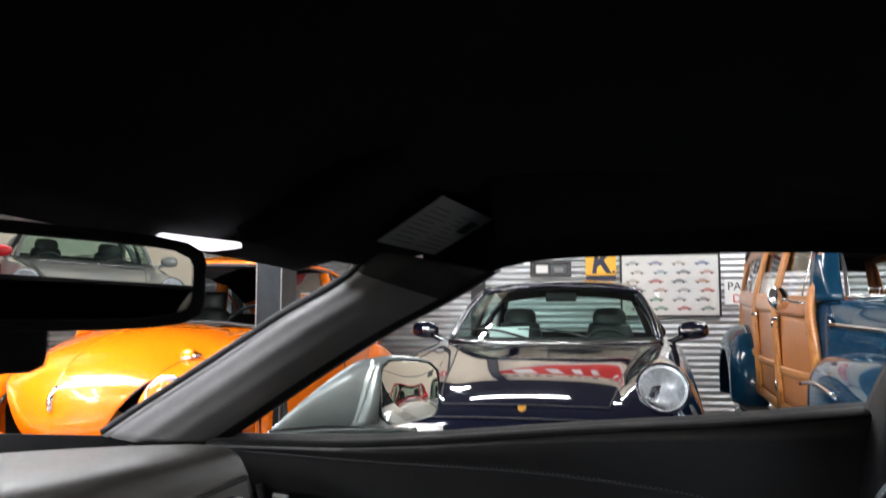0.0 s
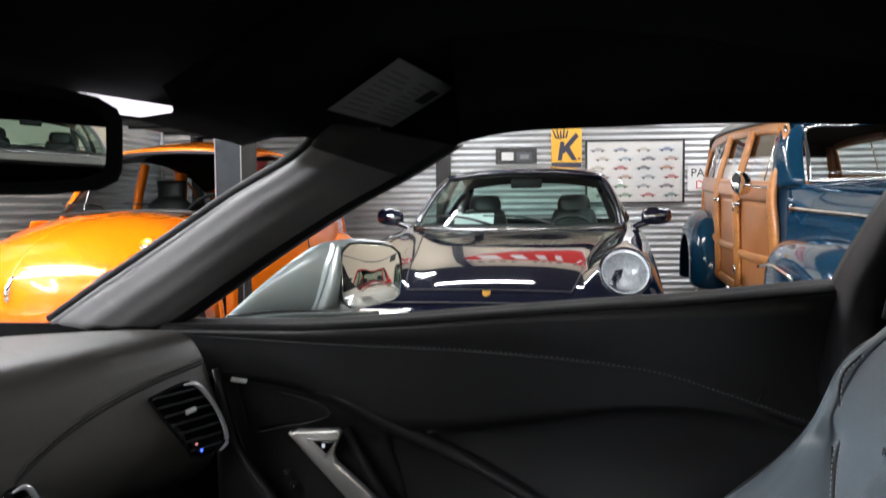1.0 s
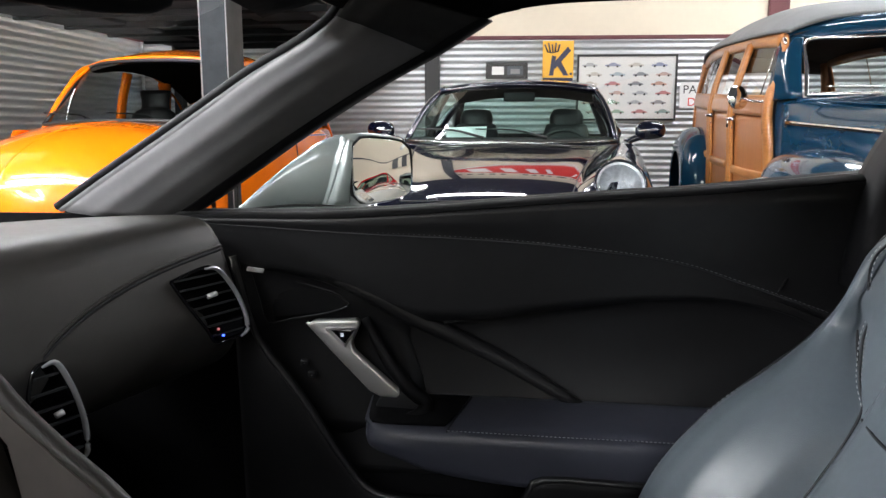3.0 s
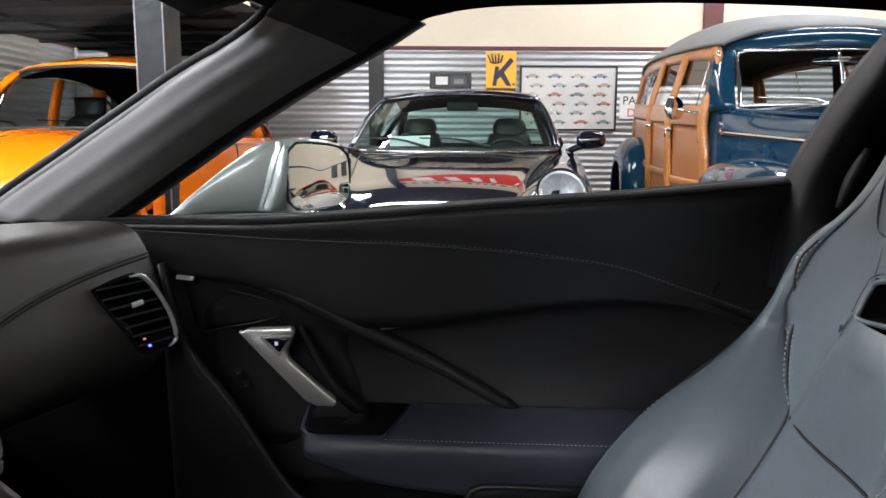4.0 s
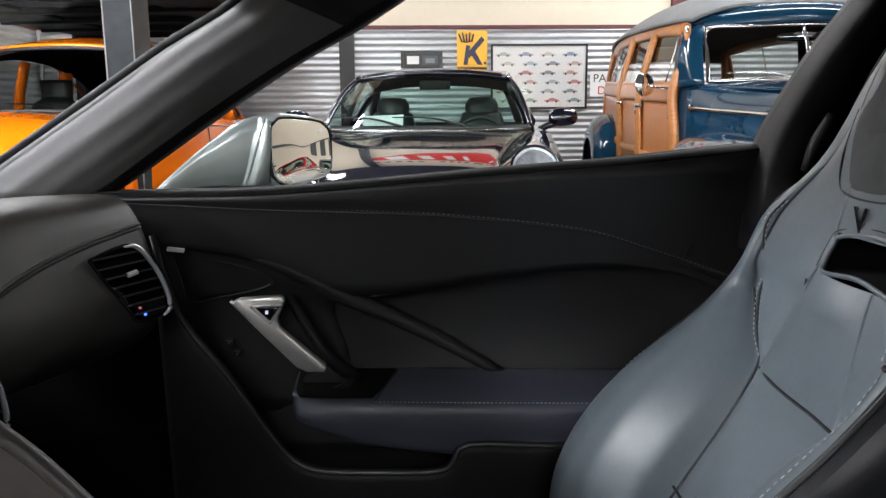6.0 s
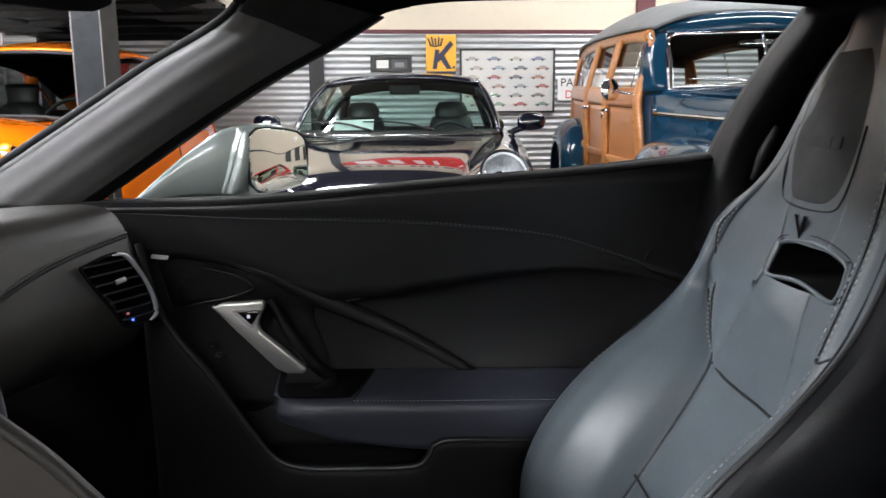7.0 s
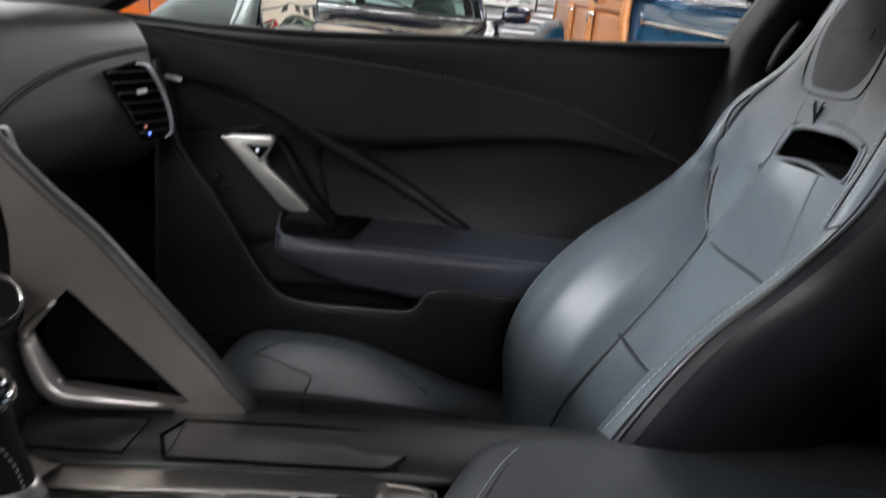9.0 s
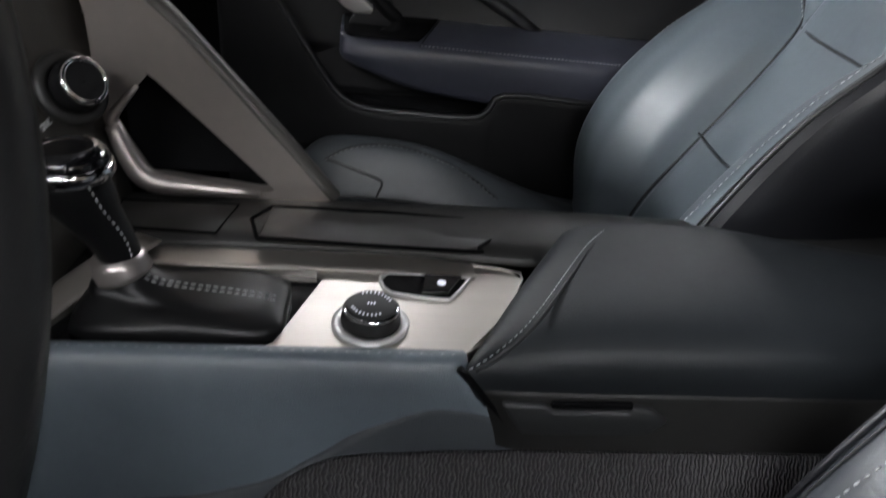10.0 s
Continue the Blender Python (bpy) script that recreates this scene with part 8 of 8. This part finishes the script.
def build_seat(name, centre, mirror, label, hide):
    seat = thing(name, label, "car seat", pose(-0.012 if mirror else 0.0, centre, 0), group="bucket seats")
    sg = -1 if mirror else 1

    def bp_(u, z, out=0.0):
        x, y, zz = back_point(u, z, out)
        return (x, sg * y, zz)

    def edge_at(s, z, share=1.0, out=0.0):
        """Along the outer edge (share 1), the crest (share 0) or between."""
        cu, cf, eu, ef = (seat_value(z, c) for c in SIDES[s])
        return bp_(s * (cu + (eu - cu) * share), z, out)

    cols = [-11, -10, -9.5, -9, -8.5, -8, -7.5, -7, -6.5, -6, -5.5, -5, -4, -3, -2.5, -2, -1, 0, 1, 2, 2.5, 3, 4, 5, 5.5, 6, 6.5, 7, 7.5, 8, 8.5, 9, 9.5, 10, 11]
    zs = sorted(ROW_Z + [0.39, 0.45, 0.505, 0.555, 0.605, 0.65, 0.688, 0.708, 0.725, 0.745, 0.765, 0.784, 0.802, 0.818, 0.827, 0.846, 0.857, 0.872])
    rows = []
    for z in zs:
        row = []
        for c_ in cols:
            s = 1 if c_ >= 0 else -1
            a, b = seat_value(z, 1), seat_value(z, 2)
            cu, cf, eu, ef = (seat_value(z, q) for q in SIDES[s])
            b = min(b, cu - 0.015)
            places = [0, a * 0.45, a * 0.86, a, (a + b) / 2 + 0.0005, b, b + 0.12 * (cu - b), b + 0.42 * (cu - b), b + 0.75 * (cu - b), cu, (cu + eu) / 2, eu]
            row.append(bp_(s * float(np.interp(abs(c_), range(12), places)), z))
        rows.append(row)
    for _ in range(2):
        soft = np.array(rows)
        soft[1:-1] = 0.25 * soft[:-2] + 0.5 * soft[1:-1] + 0.25 * soft[2:]
        low = sum(z < 0.79 for z in zs)
        soft[:low, 13:22, 0] = 0.25 * soft[:low, 12:21, 0] + 0.5 * soft[:low, 13:22, 0] + 0.25 * soft[:low, 14:23, 0]
        rows = soft.tolist()
    last = rows[-1]
    rows.append([(x + 0.016, y * 0.75, z + 0.006) for x, y, z in last])
    rows.append([(x + 0.04, y * 0.6, z + 0.007) for x, y, z in last])
    slot_mid = -0.026 * sg

    def solid(x, y, z):
        return not (abs(y - slot_mid) < 0.073 - 0.4 * max(0, z - 0.846) and 0.824 < z < 0.862)

    sheet("backrest", rows, hide, seat, (2, 2), 0.0, "leather backrest with deep bolsters and shoulder wings", keep=solid)
    # shell round the back and sides, near black in place of shade
    zz = [0.36, 0.42, 0.48, 0.55, 0.63, 0.70, 0.75, 0.80, 0.84, 0.88, 0.92, 0.97, 1.02, 1.06, 1.09, 1.10]
    for s in (-1, 1):
        q = sg * s
        srows = []
        for z in zz:
            p = np.array(edge_at(s, z))
            back = float(np.interp(z, SEAT_Z, SEAT_X)) + 0.15
            srows.append([p, p + (0.010, q * 0.006, 0), p + (0.045, q * 0.010, 0), ((p[0] + back) / 2 + 0.02, p[1] * 1.0, z), (back, p[1] * 0.72, z), (back + 0.02, 0, z)])
        sheet("edge_band", [row[:2] for row in srows], M["seat_side"], seat, (3, 4), 0.0)
        sheet("seat_shell", [row[1:] for row in srows], M["seat_side"], seat, (3, 3), 0.0, "leather side and back, near black for shade")
        tube("piping", [edge_at(s, z, 0.97, 0.001) for z in zz[:-1]], 0.0026, M["seat_side"], seat, 4, 6)
        tube("edge_seam", [edge_at(s, z, 0.72, 0.0004) for z in zz[:-1]], 0.0011, M["seam"], seat, 4, 6)
        dashes("edge_stitching", [[edge_at(s, z, 0.80 if s > 0 else 0.10, 0.0016) for z in np.linspace(0.40, 0.792, 14)]], M["thread"], seat, 0.0042, 0.0028, 0.0007)
        # seams between insert, bolster and wing
        if s > 0:
            tube("bolster_seam", [bp_(s * (seat_value(z, 2) - 0.001), z, 0.0012) for z in (0.40, 0.48, 0.56, 0.63, 0.68, 0.716, 0.735, 0.755, 0.775)], 0.0017, M["seam"], seat, 4, 6)
            tube("insert_seam", [bp_(s * seat_value(z, 1), z, 0.0008) for z in (0.712, 0.735, 0.755, 0.775, 0.793, 0.812)], 0.0014, M["seam"], seat, 4, 6)
            wing = [bp_(s * u, z, 0.0016) for u, z in ((0.097, 0.716), (0.118, 0.735), (0.138, 0.755), (0.155, 0.776), (0.167, 0.80), (0.173, 0.83), (0.171, 0.86), (0.158, 0.884))]
            tube("wing_seam", wing, 0.0016, M["seam"], seat, 4, 6)
            dashes("wing_stitching", [[tuple(np.array(p) + (-0.0006, sg * s * o, 0)) for p in wing] for o in (-0.006, 0.006)], M["thread"], seat, 0.0040, 0.0028, 0.0006)
        if s < 0:
            crest = [edge_at(s, z, 0.0, 0.0008) for z in (0.80, 0.82, 0.85, 0.88, 0.92, 0.96, 1.0, 1.04)]
            tube("crest_seam", crest, 0.0009, M["seam"], seat, 4, 6)
            dashes("crest_stitching", [[tuple(np.array(p) + (-0.0006, sg * o, 0)) for p in crest] for o in (-0.005, 0.005)], M["thread"], seat, 0.0040, 0.0028, 0.0006)
            tube("wing_notch", [edge_at(s, 0.797, v, 0.0006) for v in (-0.4, 0.0, 0.3)] + [edge_at(s, 0.803, 0.7, 0.0006)], 0.0016, M["seam"], seat, 4, 6)
    for zq, half in ((0.707, 0.088), (0.572, 0.084)):
        tube("cross_seam", [bp_(w * half, zq, 0.0008) for w in (-1, -0.5, 0, 0.5, 1)], 0.0017, M["seam"], seat, 3, 6)
    # slot through the backrest
    rim = [(y + slot_mid, z) for y, z in ((-0.075, 0.830), (-0.074, 0.848), (-0.064, 0.860), (0.0, 0.867), (0.064, 0.860), (0.074, 0.848), (0.075, 0.830), (0.064, 0.823), (0.0, 0.829), (-0.064, 0.823))]
    xr = lambda z: float(np.interp(z, SEAT_Z, SEAT_X))
    on = lambda y, z, out: tuple(np.array(bp_(sg * y, z, out)))
    tube("slot_rim", [on(y, z, -0.001) for y, z in rim], 0.0026, hide, seat, 4, 10, closed=True)
    sheet("slot_lining", [[(on(y, z, 0)[0] + d, y, z) for y, z in rim + rim[:1]] for d in (0.0, 0.05, 0.10)], M["void"], seat, (1, 3))
    rim2 = [(slot_mid + (y - slot_mid) * 1.10, 0.842 + (z - 0.842) * 1.3) for y, z in rim[0:7]]
    tube("slot_seam", [on(y, z, 0.0002) for y, z in rim2], 0.0008, M["seam"], seat, 4, 6)
    # headrest pad outline, stamped letters and badge
    pad = [(sg * (y_ + 0.014), z_) for y_, z_ in ((0.066, 0.985), (0.064, 0.94), (0.059, 0.912), (0.046, 0.901), (0.0, 0.898), (-0.046, 0.901), (-0.059, 0.912), (-0.064, 0.94), (-0.066, 0.985))]
    tube("pad_seam", [on(y, z, 0.0002) for y, z in pad], 0.0013, M["seam"], seat, 4, 6)
    sheet("head_pad", [[on(sg * (0.014 + w * half), z, 0.0035 * (1 - abs(w) ** 3) * k_ - 0.001) for w in (-1, -0.85, -0.5, 0, 0.5, 0.85, 1)] for z, half, k_ in ((0.902, 0.042, 0.0), (0.908, 0.050, 0.6), (0.93, 0.060, 1.0), (0.97, 0.064, 1.0), (1.02, 0.060, 1.0), (1.06, 0.05, 0.5))], M["pad_suede"], seat, (3, 3), 0.0, "raised charcoal suede head pad")
    for i in range(4):
        y0 = sg * (0.044 - i * 0.019)
        p = on(y0, 0.968, 0.0034)
        slab("stamped_bar", [(-0.0075, -0.006), (0.0075, -0.006), (0.0075, 0.006), (-0.0075, 0.006)], 0.0012, M["pad_suede"], seat, pose(*p, 0, 0, -90) @ pose(0, 0, 0, -12))
    bp0 = on(sg * 0.008, 0.880, 0.004)
    for s in (-1, 1):
        slab("badge_flag", [(0, -0.016), (s * 0.012, 0.013), (s * 0.0065, 0.013), (0, -0.002)], 0.003, M["chrome"], seat, pose(*bp0, 0, 0, -90), 0.0008, "small chrome crossed badge")
    # cushion
    cw = [-0.27, -0.262, -0.235, -0.20, -0.17, -0.15, -0.08, 0, 0.08, 0.15, 0.17, 0.20, 0.235, 0.262, 0.27]
    ch = [0.30, 0.42, 0.475, 0.494, 0.446, 0.418, 0.408, 0.404, 0.408, 0.418, 0.446, 0.494, 0.475, 0.42, 0.30]
    crow = []
    for x, f, lift in ((-0.125, 0.0, 0.36), (-0.118, 0.25, 0.392), (-0.095, 0.7, 0.408), (-0.06, 0.95, 0.418), (0.0, 1.0, 0.418), (0.08, 0.95, 0.412), (0.16, 0.72, 0.402), (0.24, 0.45, 0.392), (0.31, 0.25, 0.385), (0.40, 0.1, 0.38)):
        crow.append([(x, w, lift - 0.418 + 0.408 + (h - 0.408) * (f if h > 0.408 else 1.0)) for w, h in zip(cw, ch)])
    sheet("cushion", crow, hide if mirror else M["cushion"], seat, (4, 3), 0.0, "leather cushion with raised sides, darkened for shade")
    for s in (-1, 1):
        cs = lambda w, x: (x, s * w, float(np.interp(x, [-0.118, -0.095, -0.06, 0.0, 0.08, 0.16, 0.24, 0.31], [0.392, 0.408, 0.418, 0.418, 0.412, 0.402, 0.392, 0.385])) + (0.007 if w > 0.14 else -0.009))
        tube("cushion_seam", [cs(0.158, x) for x in (-0.115, -0.09, -0.05, 0.0, 0.08, 0.16, 0.24)], 0.002, M["seam"], seat, 3, 6)
        ridge = [(-0.058, 0.183, 0.469), (-0.032, 0.189, 0.482), (0.006, 0.195, 0.489), (0.053, 0.197, 0.486), (0.109, 0.194, 0.468), (0.15, 0.188, 0.447), (0.184, 0.178, 0.423)]
        tube("bolster_seam", [(x, s * w, z) for x, w, z in ridge], 0.0016, M["seam"], seat, 4, 6)
        dashes("cushion_stitching", [[(x, s * (w + d), z + 0.0012 + 0.3 * d) for x, w, z in ridge] for d in (-0.004, 0.004)], M["thread_dim"], seat, 0.0046, 0.003, 0.0007)
        tube("insert_seam", [(x, s * w, z) for x, w, z in ((-0.058, 0.183, 0.469), (-0.038, 0.180, 0.465), (-0.007, 0.175, 0.455), (0.02, 0.170, 0.445), (0.015, 0.162, 0.429), (0.012, 0.155, 0.418))], 0.0018, M["seam"], seat, 3, 6)
    tube("cushion_cross_seam", [(0.012, w, 0.4095 + 0.008 * abs(w) / 0.15) for w in (-0.155, -0.08, 0, 0.08, 0.155)], 0.002, M["seam"], seat, 3, 6)
    box("seat_base", (0.5, 0.46, 0.16), (0.14, 0, 0.255), M["matt_black"], seat, 0.02, smooth=True)
    return seat


build_seat("bucket_seat", 0.885, False, "slate grey leather bucket seat with pale stitching and a slotted back", M["seat"])
build_seat("bucket_seat", 0.198, True, "driver's leather bucket seat, darkened for shade, with pale double stitching", M["seat_shaded"])
